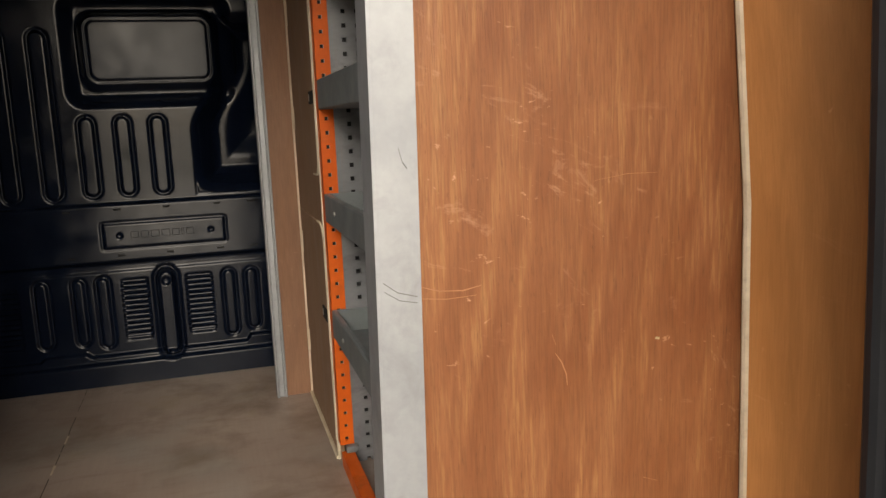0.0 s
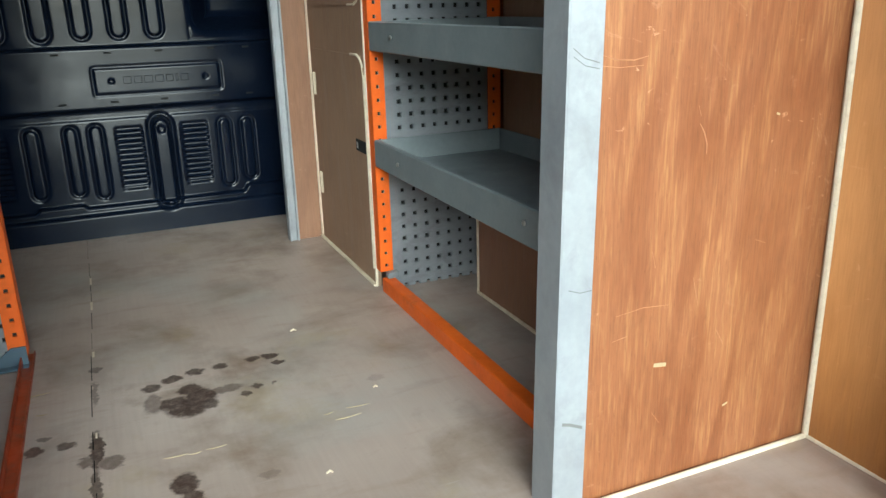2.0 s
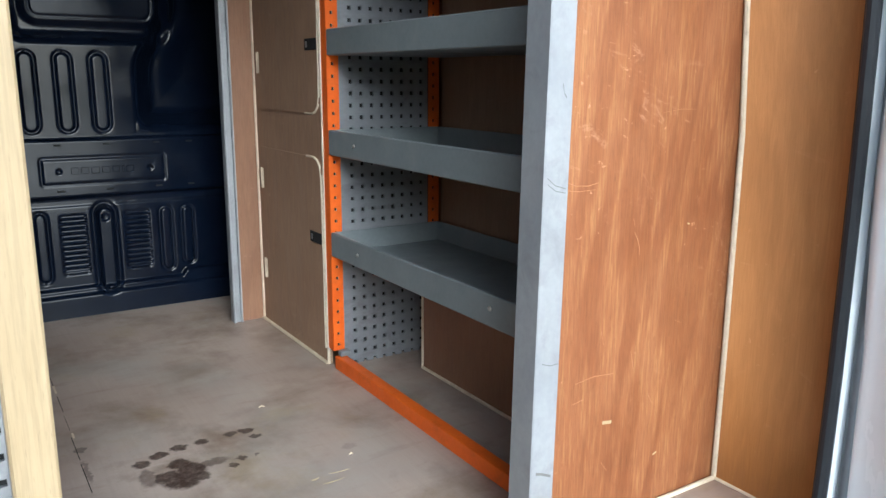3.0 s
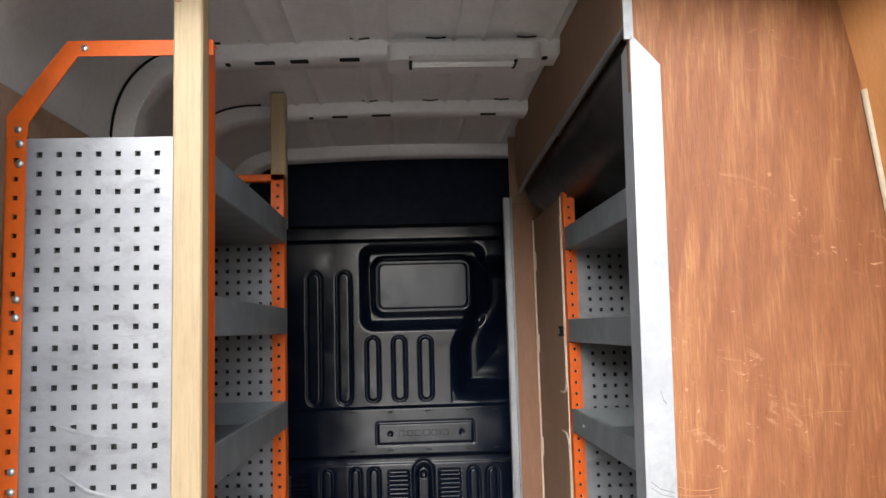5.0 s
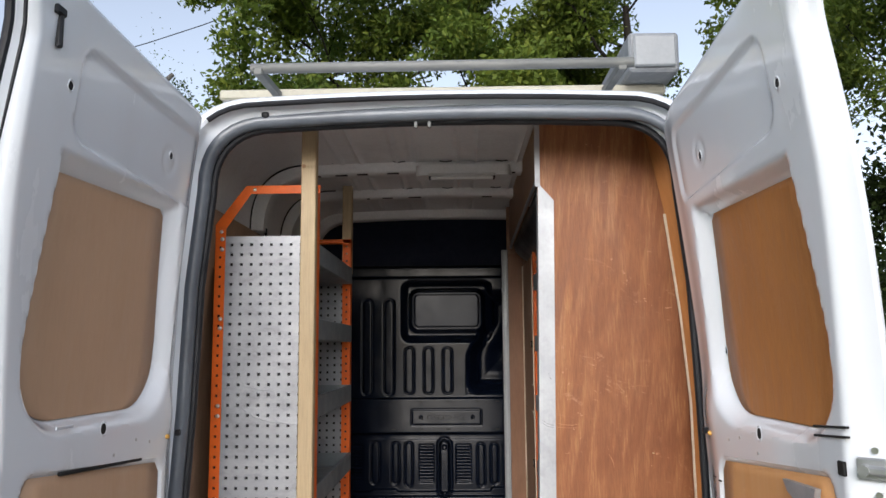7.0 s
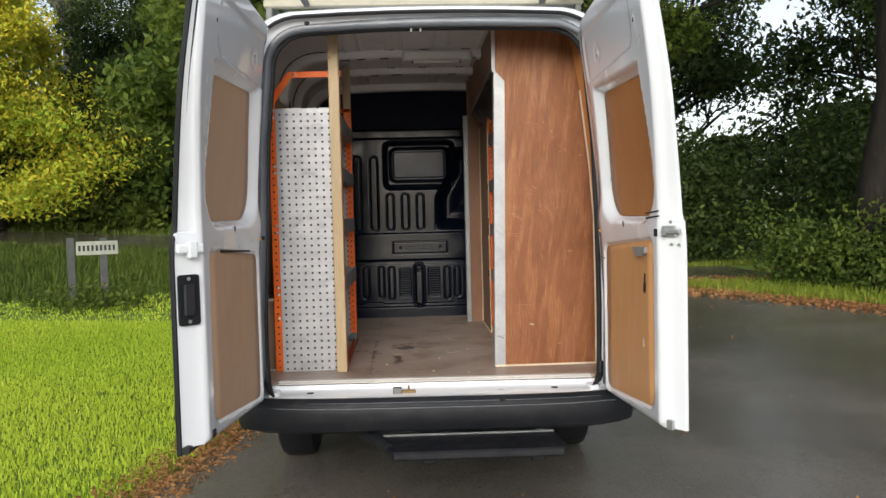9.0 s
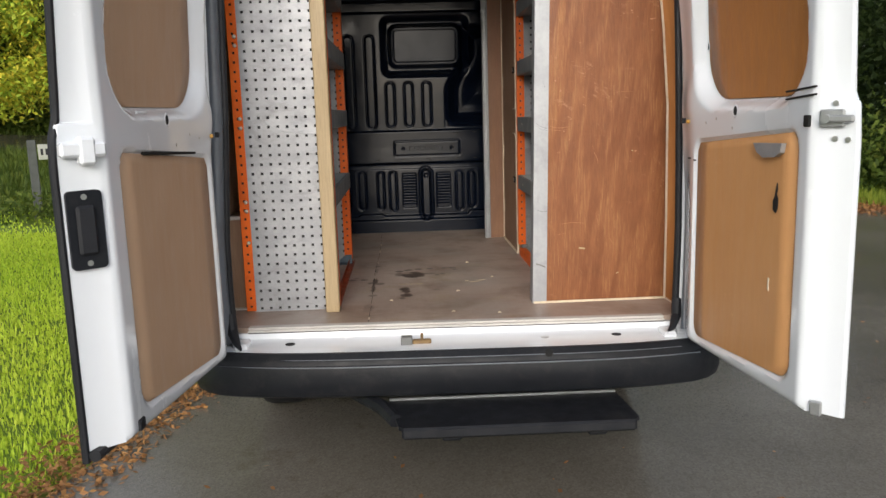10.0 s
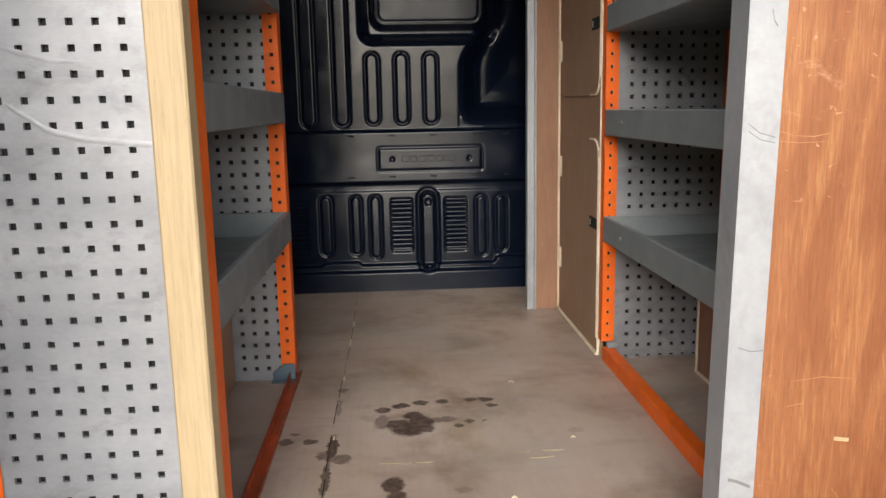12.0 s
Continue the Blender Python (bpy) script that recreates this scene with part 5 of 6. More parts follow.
def timber_post(x0, x1, y0, y1, z0, z1, label):
    post = thing("timber_post", ((x0 + x1) / 2, (y0 + y1) / 2, z0), label, "post", "timber posts")
    g = Geo()
    g.box(x0, x1, y0, y1, z0, z1, 0.003)
    p = part("batten", g, M_PINE, post)
    return post, p


post1, p1 = timber_post(-0.506, -0.458, 0.362, 0.405, FLOOR, 2.328, "planed pine post screwed to the rack from floor to roof")
g = Geo()
g.disc((-0.498, 0.3615, 2.158), (0, -1, 0), 0.007, 0.001)
part("knot", g, plain("pine_knot", (0.30, 0.16, 0.07), rough=(0.5, 0.6)), p1)
timber_post(-0.516, -0.473, 1.335, 1.375, 1.90, 2.298, "short pine post between the rack and the roof")

# wheel arch box on the left
arch_l = thing("wheel_arch_box", (-0.68, 0.8, FLOOR), "brown ply wheel arch box", "box")
g = Geo()
g.box(-0.868, -0.62, 0.46, 1.27, FLOOR, 1.035, 0.002)
part("board", g, M_PLY_BROWN, arch_l)
g = Geo()
g.box(-0.868, -0.62, 0.450, 0.468, 1.032, 1.046, 0.002)
g.box(-0.868, -0.860, 0.446, 0.46, FLOOR, 1.04, 0.002)
g.box(-0.868, -0.62, 0.446, 0.46, FLOOR, FLOOR + 0.007, 0.002)
part("edge_bead", g, M_EDGE, arch_l, "white edge bead")

# ---- right: end panel, corner angle and shelving ----
end_panel = thing("end_panel", (0.48, 0.38, FLOOR), "red brown varnished ply end panel, scuffed, closing the shelving", "panel")
g = Geo()
g.prism([(0.252, FLOOR), (0.729, FLOOR), (0.727, 1.4), (0.708, 1.67), (0.670, 2.0), (0.63, 2.25), (0.55, 2.325), (0.262, 2.325)], lambda u, w, t: Vector((u, t, w)), 0.381, 0.393)
part("board", g, M_PLY_RED, end_panel)
slant = pose(0.24, 0.38, FLOOR, 0, 0.95, 0) @ Matrix.Translation((-0.24, -0.38, -FLOOR))
g = Geo()
# corner angle: face strip with a snipped top, and a return into the aisle
g.prism([(0.241, FLOOR), (0.289, FLOOR), (0.289, 2.040), (0.2415, 2.092)], lambda u, w, t: slant @ Vector((u, t, w)), 0.374, 0.3775)
g.prism([(0.3745, FLOOR), (0.43, FLOOR), (0.43, 2.075), (0.3745, 2.09)], lambda u, w, t: slant @ Vector((t, u, w)), 0.2385, 0.242)
angle = part("corner_angle", g, M_ALU, end_panel, "scuffed bright aluminium corner angle", smooth=False)
for line, w in (([(0.250, 0.845), (0.262, 0.842), (0.283, 0.833)], 0.005), ([(0.246, 1.345), (0.262, 1.333), (0.284, 1.327)], 0.0012), ([(0.247, 1.335), (0.264, 1.324), (0.284, 1.320)], 0.001), ([(0.268, 1.49), (0.272, 1.475), (0.277, 1.468)], 0.0022), ([(0.252, 1.04), (0.27, 1.034), (0.288, 1.035)], 0.0012)):
    g = Geo()
    g.loft([[slant @ Vector((x, 0.3736 - 0.0002 * k, z + w * (k - 0.5))) for k in (0, 1)] for x, z in line])
    part("scuff_mark", g, M_RACK, angle, "dark rubbed mark", smooth=False)
g = Geo()
g.prism([(0.252, 2.085), (0.268, 2.085), (0.270, 2.322), (0.2535, 2.322)], lambda u, w, t: Vector((u, t, w)), 0.3745, 0.3805)
part("top_strip", g, M_ALU, end_panel, "thin pale edging above the angle", smooth=False)
g = Geo()
g.tube([(0.725, 0.374, FLOOR), (0.726, 0.374, 1.0), (0.723, 0.374, 1.4), (0.704, 0.374, 1.66), (0.666, 0.374, 1.99)], 0.006, 8)
part("corner_bead", g, M_BEAD, end_panel, "cream sealant bead")
g = Geo()
g.tube([(0.242, 0.372, FLOOR + 0.002), (0.50, 0.373, FLOOR + 0.002), (0.725, 0.374, FLOOR + 0.002)], 0.005, 8)
g.tube([(0.725, 0.372, FLOOR + 0.002), (0.728, 0.16, FLOOR + 0.002)], 0.004, 8)
part("foot_bead", g, M_BEAD, end_panel, "cream sealant bead")
# splinters lifted from the ply
for x, z, w, h, a in ((0.42, 0.895, 0.022, 0.006, 8), (0.60, 1.24, 0.006, 0.003, 15), (0.55, 0.80, 0.010, 0.003, -20)):
    g = Geo()
    g.box(-w / 2, w / 2, -0.001, 0.0005, -h / 2, h / 2, 0.0004, pose(x, 0.3812, z, 0, a, 0))
    part("splinter", g, M_PINE, end_panel, smooth=False)

M_SCRATCH = plain("bare_scratched_veneer", (0.44, 0.20, 0.095), (0.36, 0.15, 0.065), scale=30, rough=(0.6, 0.7))
for line, w in (([(0.300, 1.335), (0.322, 1.328), (0.350, 1.326), (0.372, 1.330)], 0.0011), ([(0.296, 1.322), (0.330, 1.318), (0.366, 1.319)], 0.0008),
                ([(0.462, 1.238), (0.470, 1.226), (0.476, 1.210), (0.477, 1.196)], 0.0012), ([(0.458, 1.262), (0.463, 1.248)], 0.0009), ([(0.515, 1.44), (0.560, 1.446), (0.60, 1.445)], 0.0005),
                ([(0.34, 0.985), (0.385, 0.99), (0.43, 0.986)], 0.0009), ([(0.335, 0.948), (0.36, 0.952)], 0.0014), ([(0.47, 1.02), (0.475, 1.0), (0.482, 0.975)], 0.0009),
                ([(0.395, 1.07), (0.402, 1.045)], 0.0009), ([(0.52, 0.93), (0.535, 0.905)], 0.0010), ([(0.58, 1.06), (0.60, 1.052)], 0.0010), ([(0.41, 0.82), (0.425, 0.80)], 0.0010)):
    g = Geo()
    n = len(line)
    g.tube([(x, 0.3808, z) for x, z in line], [w * (0.3 if i in (0, n - 1) else 0.7) for i in range(n)], 5)
    part("scratch", g, M_SCRATCH, end_panel, smooth=False)

right_rack = thing("shelf_rack", (0.52, 0.9, FLOOR), "grey steel trays on orange uprights, perforated end panel, ply back", "shelf rack", "van shelving")
FX, YC = 0.345, 1.352
post_c = orange_post(FX - 0.012, YC, FLOOR + 0.05, 2.0, 0.034, -1, -1, 0.035, right_rack)
part("hole_shade", shade_sheet((FX - 0.011, YC, FLOOR + 0.05), (1, 0, 0), (0, 0, 1), (0, -1, 0), 0.031, 1.24), M_HOLE_SHADE, post_c, smooth=False)
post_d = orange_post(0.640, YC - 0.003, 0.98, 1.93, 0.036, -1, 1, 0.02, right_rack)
part("hole_shade", shade_sheet((0.640, YC - 0.003, 0.98), (1, 0, 0), (0, 0, 1), (0, -1, 0), 0.033, 0.93), M_HOLE_SHADE, post_d, smooth=False)
panel_c = part("end_panel", perforated((0.387, YC + 0.004, FLOOR - 0.012), (1, 0, 0), (0, 0, 1), (0, -1, 0), 8, 38, 0.0102, (0.034, 0.006, 0.0, 0.010), pitch=0.0312, rise=0.0313), M_GALV, right_rack, smooth=False, tidy=False)
part("hole_shade", shade_sheet((0.366, YC + 0.004, FLOOR + 0.002), (1, 0, 0), (0, 0, 1), (0, -1, 0), 0.274, 1.18, 0.009), M_HOLE_SHADE, panel_c, smooth=False)
for z in (1.885, 1.618, 1.362, 1.088):
    tray(FX - 0.012, 0.675, 0.425, YC - 0.004, z, -1, 0.066, "shelf", right_rack)
for y, z in ((1.20, 1.33), (1.19, 1.055), (0.62, 1.06)):
    g = Geo()
    g.disc((FX - 0.0125, y, z), (-1, 0, 0), 0.005, 0.002, dome=0.002)
    part("shelf_bolt", g, M_ZINC, right_rack)
g = Geo()
g.box(FX - 0.010, FX - 0.007, 0.42, YC - 0.004, FLOOR, FLOOR + 0.036, 0.001)
g.box(FX - 0.0072, FX + 0.020, 0.42, YC - 0.004, FLOOR + 0.033, FLOOR + 0.036, 0.001)
part("kick_rail", g, M_ORANGE, right_rack, "orange kick rail along the floor", smooth=False)
g = Geo()
g.box(FX + 0.0, FX + 0.03, YC - 0.022, YC - 0.002, FLOOR + 0.036, FLOOR + 0.052, 0.002)
part("foot", g, M_SHELF, right_rack)
g = Geo()
g.box(0.690, 0.696, 0.40, 1.36, FLOOR, 2.05, 0.001)
part("back_board", g, M_PLY_BROWN, right_rack, "brown ply back board")
arch_r = thing("wheel_arch_box", (0.61, 0.8, FLOOR), "red brown ply box over the wheel arch", "box")
g = Geo()
g.box(0.545, 0.688, 0.40, 1.22, FLOOR, 0.985, 0.002)
part("board", g, M_PLY_JAMB, arch_r)
g = Geo()
g.tube([(0.543, 0.41, FLOOR + 0.003), (0.543, 1.22, FLOOR + 0.003), (0.545, 1.221, FLOOR + 0.02), (0.545, 1.221, 0.985)], 0.0042, 8)
part("edge_bead", g, M_BEAD, arch_r)

# overhead fascia and dark trough above the shelves
fascia = thing("overhead_fascia", (0.27, 1.0, 2.1), "brown ply fascia cut round the roof bows, pale lower edge", "panel")
g = Geo()
outline = [(0.395, 2.118), (0.395, 2.322), (0.945, 2.322), (0.955, 2.272), (1.075, 2.272), (1.085, 2.322), (1.47, 2.322), (1.48, 2.275), (1.595, 2.275), (1.60, 2.30), (1.76, 2.295), (1.80, 2.23), (1.80, 2.12), (1.72, 2.06), (1.60, 2.075)]
g.prism(outline, lambda u, w, t: Vector((t, u, w)), 0.262, 0.272)
part("board", g, M_PLY_BROWN, fascia, smooth=False)
g = Geo()
g.tube([(0.262, 0.395, 2.116), (0.262, 1.0, 2.096), (0.262, 1.60, 2.072), (0.262, 1.72, 2.058)], 0.006, 8)
part("lower_edge", g, M_ALU, fascia, "pale metal lower edge")
M_TROUGH = plain("dark_trough_plastic", (0.022, 0.021, 0.022), (0.035, 0.032, 0.031), scale=5, rough=(0.28, 0.42), dirt=(0.09, 0.075, 0.06), dirt_amount=0.35, bump=0.06)
trough = thing("overhead_trough", (0.42, 1.0, 1.95), "long dark grey rounded trough hung under the roof", "trough")
g = Geo()
rows = []
for y in (0.40, 0.8, 1.2, 1.6, 1.69):
    top = 2.112 - 0.045 * (y - 0.4) / 1.3
    end = 1.0 if y < 1.65 else 0.8
    rows.append([Vector((0.275 + (0.30 * (1 - math.cos(radians(a)))) * end, y, top - 0.15 * math.sin(radians(a)) * end - (0 if a else 0))) for a in range(0, 181, 15)])
g.loft(rows)
ob = part("body", g, M_TROUGH, trough)
solid = ob.modifiers.new("thickness", "SOLIDIFY")
solid.thickness = 0.004
g = Geo()
g.prism([(0.275, 2.07)] + [(0.275 + 0.24 * (1 - math.cos(radians(a))), 2.067 - 0.12 * math.sin(radians(a))) for a in range(0, 181, 15)], lambda u, w, t: Vector((u, t, w)), 1.688, 1.696)
part("end_cap", g, M_TROUGH, trough)

# cupboard with two flush doors
cupboard = thing("cupboard", (0.40, 1.65, FLOOR), "brown ply cupboard front with two flush doors and finger slots", "cupboard")
g = Geo()
g.box(0.335, 0.348, 1.388, 1.905, FLOOR, 1.985, 0.002)
part("front_board", g, M_PLY_BROWN, cupboard)
for z0, z1, latch in ((0.745, 1.282, 1.058), (1.40, 1.93, 1.583)):
    g = Geo()
    path = rounded(1.402, 1.86, z0, z1, (0.004, 0.004, 0.004, 0.05) if z0 < 1 else (0.05, 0.004, 0.004, 0.004), 6)
    # doors stand a hair proud with a pale routed edge
    g.prism(path, lambda u, w, t: Vector((t, u, w)), 0.3315, 0.336)
    leaf = part("door", g, M_PLY_BROWN, cupboard, smooth=False)
    g = Geo()
    edge = [Vector((0.333, u, w)) for u, w in path]
    if z0 < 1:
        keep = [p for p in edge if p.y < 1.47]
        keep = sorted(keep, key=lambda p: (p.z < 1.22, p.y if p.z > 1.22 else 0, -p.z))
        line = [Vector((0.333, 1.50, z1)), Vector((0.333, 1.452, z1)), Vector((0.333, 1.43, z1 - 0.006)), Vector((0.333, 1.412, z1 - 0.022)), Vector((0.333, 1.404, z1 - 0.05)), Vector((0.333, 1.402, z1 - 0.3)), Vector((0.333, 1.402, z0))]
    else:
        line = [Vector((0.333, 1.50, z0)), Vector((0.333, 1.452, z0)), Vector((0.333, 1.43, z0 + 0.006)), Vector((0.333, 1.412, z0 + 0.022)), Vector((0.333, 1.404, z0 + 0.05)), Vector((0.333, 1.402, z0 + 0.3)), Vector((0.333, 1.402, z1))]
    g.tube(line, 0.0032, 6)
    part("routed_edge", g, M_BEAD, leaf, "pale cut edge")
    g = Geo()
    g.box(0.3285, 0.333, 1.408, 1.482, latch - 0.015, latch + 0.015, 0.001)
    part("finger_slot", g, M_DARKHOLE, leaf)
    g = Geo()
    g.box(0.3278, 0.3295, 1.464, 1.474, latch - 0.008, latch + 0.008, 0.0005)
    part("slot_bolt", g, M_ZINC, leaf)
    for z in (z0 + 0.14, z1 - 0.10):
        g = Geo()
        g.box(0.330, 0.334, 1.848, 1.872, z - 0.032, z + 0.032, 0.001)
        g.tube([(0.330, 1.861, z - 0.032), (0.330, 1.861, z + 0.032)], 0.003, 6)
        part("hinge", g, M_BEAD, leaf)
g = Geo()
g.box(0.330, 0.338, 1.384, 1.391, FLOOR, 1.985, 0.002)
g.box(0.330, 0.338, 1.899, 1.908, FLOOR, 1.985, 0.002)
g.tube([(0.331, 1.39, FLOOR + 0.003), (0.331, 1.905, FLOOR + 0.003)], 0.005, 8)
part("edge_bead", g, M_BEAD, cupboard, "pale edge beads")
jamb = thing("door_jamb", (0.28, 1.91, FLOOR), "brown ply jamb with a pale aluminium track post", "post")
g = Geo()
g.box(0.252, 0.336, 1.908, 1.918, FLOOR, 2.05, 0.001)
part("board", g, M_PLY_JAMB, jamb)
g = Geo()
g.box(0.226, 0.233, 1.893, 1.925, FLOOR, 2.07, 0.002)
g.box(0.233, 0.250, 1.900, 1.925, FLOOR, 2.07, 0.002)
g.box(0.250, 0.257, 1.893, 1.925, FLOOR, 2.07, 0.002)
part("track_post", g, M_ALU, jamb, "ribbed aluminium post", smooth=False)
g = Geo()
g.box(0.255, 0.80, 1.925, 1.935, FLOOR, 2.3, 0.001)
part("side_board", g, M_PLY_BROWN, jamb)
# a few crumbs on the floor
for x, y, r in ((0.06, 1.20, 0.008), (-0.02, 0.62, 0.006), (0.14, 0.86, 0.005), (-0.28, 0.50, 0.006), (-0.06, 0.30, 0.007), (0.10, 0.26, 0.005)):
    g = Geo()
    g.tube([(x, y, FLOOR + 0.002), (x + r, y + r * 0.6, FLOOR + 0.003), (x + 1.6 * r, y - 0.2 * r, FLOOR + 0.002)], 0.0018, 5)
    single("wood_chip", g, M_BEAD, "pale wood chip lying on the load floor", "wood chip", group="wood chips")


# ---- outside: ground, road, verge, trees ----
def asphalt_material():
    m, nt, b = blank("wet_asphalt", 0.4, spec=0.5)
    vec = coords(nt)
    stones = nt.nodes.new("ShaderNodeTexVoronoi")
    stones.inputs["Scale"].default_value = 130
    nt.links.new(vec, stones.inputs["Vector"])
    broad = noise_of(nt, vec, 0.8, 6, 0.6)
    col = ramp(nt, broad, [(0.35, (0.15, 0.137, 0.118)), (0.65, (0.225, 0.205, 0.176))])
    col = mixed(nt, 0.5, col, ramp(nt, stones.outputs["Color"], [(0.1, 0.45), (0.9, 1.0)]), "MULTIPLY")
    moss = ramp(nt, noise_of(nt, vec, 3.0, 8, 0.7), [(0.58, 0.0), (0.72, 1.0)])
    col = mixed(nt, maths(nt, "MULTIPLY", moss, 0.5), col, (0.075, 0.062, 0.032))
    # the film of water gathers in broad patches and darkens the stones
    wet = ramp(nt, noise_of(nt, vec, 0.5, 3, 0.5, 0.0), [(0.2, 0.0), (0.8, 1.0)])
    col = mixed(nt, wet, col, mixed(nt, 1.0, col, (0.88, 0.85, 0.79), "MULTIPLY"))
    nt.links.new(col, b.inputs["Base Color"])
    nt.links.new(mixed(nt, wet, (0.30, 0.30, 0.30), (0.08, 0.08, 0.08)), b.inputs["Roughness"])
    nt.links.new(bump_of(nt, stones.outputs["Distance"], 0.17, 0.005), b.inputs["Normal"])
    # water film over the stones, with a soft ripple of its own
    nt.links.new(ramp(nt, wet, [(0.3, 0.25), (0.7, 0.9)]), b.inputs["Coat Weight"])
    b.inputs["Coat Roughness"].default_value = 0.14
    b.inputs["Coat IOR"].default_value = 1.33
    nt.links.new(bump_of(nt, noise_of(nt, vec, 28, 3, 0.5), 0.12, 0.01), b.inputs["Coat Normal"])
    return m


def leafy(name, stops, rough=0.5, trans=0.25):
    m, nt, b = blank(name, rough, spec=0.15)
    geo = nt.nodes.new("ShaderNodeNewGeometry")
    info = noise_of(nt, coords(nt), 0.35, 3)
    a = ramp(nt, geo.outputs["Random Per Island"], stops)
    col = mixed(nt, 0.35, a, ramp(nt, info, [(0.35, stops[0][1]), (0.65, stops[-1][1])]))
    nt.links.new(col, b.inputs["Base Color"])
    tr = nt.nodes.new("ShaderNodeBsdfTranslucent")
    nt.links.new(col, tr.inputs["Color"])
    mx = nt.nodes.new("ShaderNodeMixShader")
    mx.inputs[0].default_value = trans
    nt.links.new(b.outputs[0], mx.inputs[1])
    nt.links.new(tr.outputs[0], mx.inputs[2])
    nt.links.new(mx.outputs[0], nt.nodes["Material Output"].inputs["Surface"])
    return m


M_ASPHALT = asphalt_material()
M_SOIL = plain("meadow_soil", (0.17, 0.26, 0.025), (0.12, 0.18, 0.022), scale=1.5, fine=40, rough=(0.8, 0.95), dirt=(0.07, 0.045, 0.022), dirt_amount=0.5, bump=0.5)
M_GRASS = leafy("lawn_grass", [(0.0, (0.27, 0.42, 0.03)), (0.5, (0.46, 0.61, 0.045)), (1.0, (0.62, 0.70, 0.09))], 0.45, 0.3)
M_VERGE = leafy("verge_grass", [(0.0, (0.11, 0.17, 0.018)), (0.6, (0.19, 0.27, 0.03)), (1.0, (0.34, 0.36, 0.06))], 0.5, 0.35)
# deep green for the growth behind, lowered to put the trees' shade in it
M_LEAF_DARK = leafy("dark_shaded_leaf", [(0.0, (0.014, 0.028, 0.008)), (0.6, (0.036, 0.062, 0.016)), (1.0, (0.080, 0.11, 0.028))], 0.5, 0.3)
M_LEAF_MID = leafy("oak_leaf", [(0.0, (0.05, 0.088, 0.016)), (0.6, (0.095, 0.155, 0.026)), (1.0, (0.19, 0.22, 0.035))], 0.5, 0.4)
M_LEAF_GOLD = leafy("turning_leaf", [(0.0, (0.17, 0.30, 0.03)), (0.55, (0.42, 0.50, 0.045)), (1.0, (0.74, 0.55, 0.055))], 0.5, 0.32)
M_LEAF_HEDGE = leafy("hedge_leaf", [(0.0, (0.03, 0.06, 0.012)), (0.6, (0.075, 0.125, 0.022)), (1.0, (0.17, 0.20, 0.035))], 0.5, 0.35)
M_LITTER = leafy("fallen_leaf", [(0.0, (0.11, 0.045, 0.02)), (0.6, (0.22, 0.10, 0.04)), (1.0, (0.40, 0.22, 0.08))], 0.6, 0.0)
M_BARK = plain("oak_bark", (0.020, 0.017, 0.014), (0.010, 0.009, 0.008), scale=9, fine=26, rough=(0.85, 0.97), bump=1.0, stretch=(1, 1, 0.2), spec=0.15, dirt=(0.05, 0.055, 0.03), dirt_amount=0.4)

M_BARK_PALE = plain("cut_grey_bark", (0.12, 0.115, 0.105), (0.075, 0.072, 0.068), scale=6, fine=26, rough=(0.85, 0.97), bump=0.8, stretch=(1, 1, 0.3), spec=0.15)
VERGE_X, GROUND = -1.62, 0.06


def land(x, y):
    """Height of the ground: flat at the van, a bank to the left that climbs away."""
    u = np.maximum(0.0, VERGE_X + 0.2 * np.clip(y, -3, 4) - x)
    d = np.clip(y + 0.5, 0, 30)
    rise = smoothstep(0.0, 1.6, u) * (0.03 * np.minimum(u, 12) + 0.02 * d + 0.0012 * d * d)
    far = smoothstep(30, 120, np.hypot(x, y))
    return GROUND + rise * (1 - 0.5 * far) + 0.02 * smoothstep(0.0, 0.25, u)


def on_road(x, y):
    """Positive on the tarmac: the mouth of the lane and the lane that passes ahead of the van."""
    left = x - (VERGE_X + 0.2 * np.clip(y, -3, 4))
    right_edge = 4.65 - 0.513 * (y - 8.95) - x          # verge line running away to the right
    mouth = np.minimum(left, right_edge)
    cx = np.clip((4.0 - x) / 18.0, 0, 4)
    lane = 1.7 - np.abs(y - (12.5 + 5.0 * cx ** 0.8))
    return np.where(y > 9.0, np.maximum(np.minimum(mouth, 40), np.minimum(lane, 4.0 - x + 4)), mouth)


def axis_steps(near, far, fine, n):
    a = np.arange(-near, near + 1e-6, fine)
    b = near + (far - near) * (np.linspace(0, 1, n + 1)[1:]) ** 2.5
    return np.concatenate([-b[::-1], a, b])


xs, ys = axis_steps(14, 900, 0.35, 22), axis_steps(24, 900, 0.35, 22)
X, Y = np.meshgrid(xs, ys, indexing="ij")
Z = land(X, Y) - 0.03
tagged(link_mesh("ground", np.stack([X, Y, Z], -1).reshape(-1, 3).tolist(), grid_faces(len(xs), len(ys)), M_SOIL, smooth=80, tidy=False), "grassy soil reaching the horizon", "ground", kind="structure")

# tarmac: the mouth of the lane and, a hair above it, the lane that crosses ahead
def strip(rows_n, cols_n, edge_a, edge_b, at, lift):
    t, f = np.linspace(0, 1, rows_n), np.linspace(0, 1, cols_n)
    T, Fc = np.meshgrid(t, f, indexing="ij")
    x, y = at(T, edge_a(T) + (edge_b(T) - edge_a(T)) * Fc)
    return np.stack([x, y, land(x, y) + lift], -1).reshape(-1, 3).tolist(), grid_faces(rows_n, cols_n)


def mouth_y(t):
    return -30 + 43.5 * t


def ragged(v, k):
    return 0.018 * np.sin(v * 5.1 + k) + 0.012 * np.sin(v * 13.7 + 2 * k)


def lane_x(t):
    return -26 + 33 * t


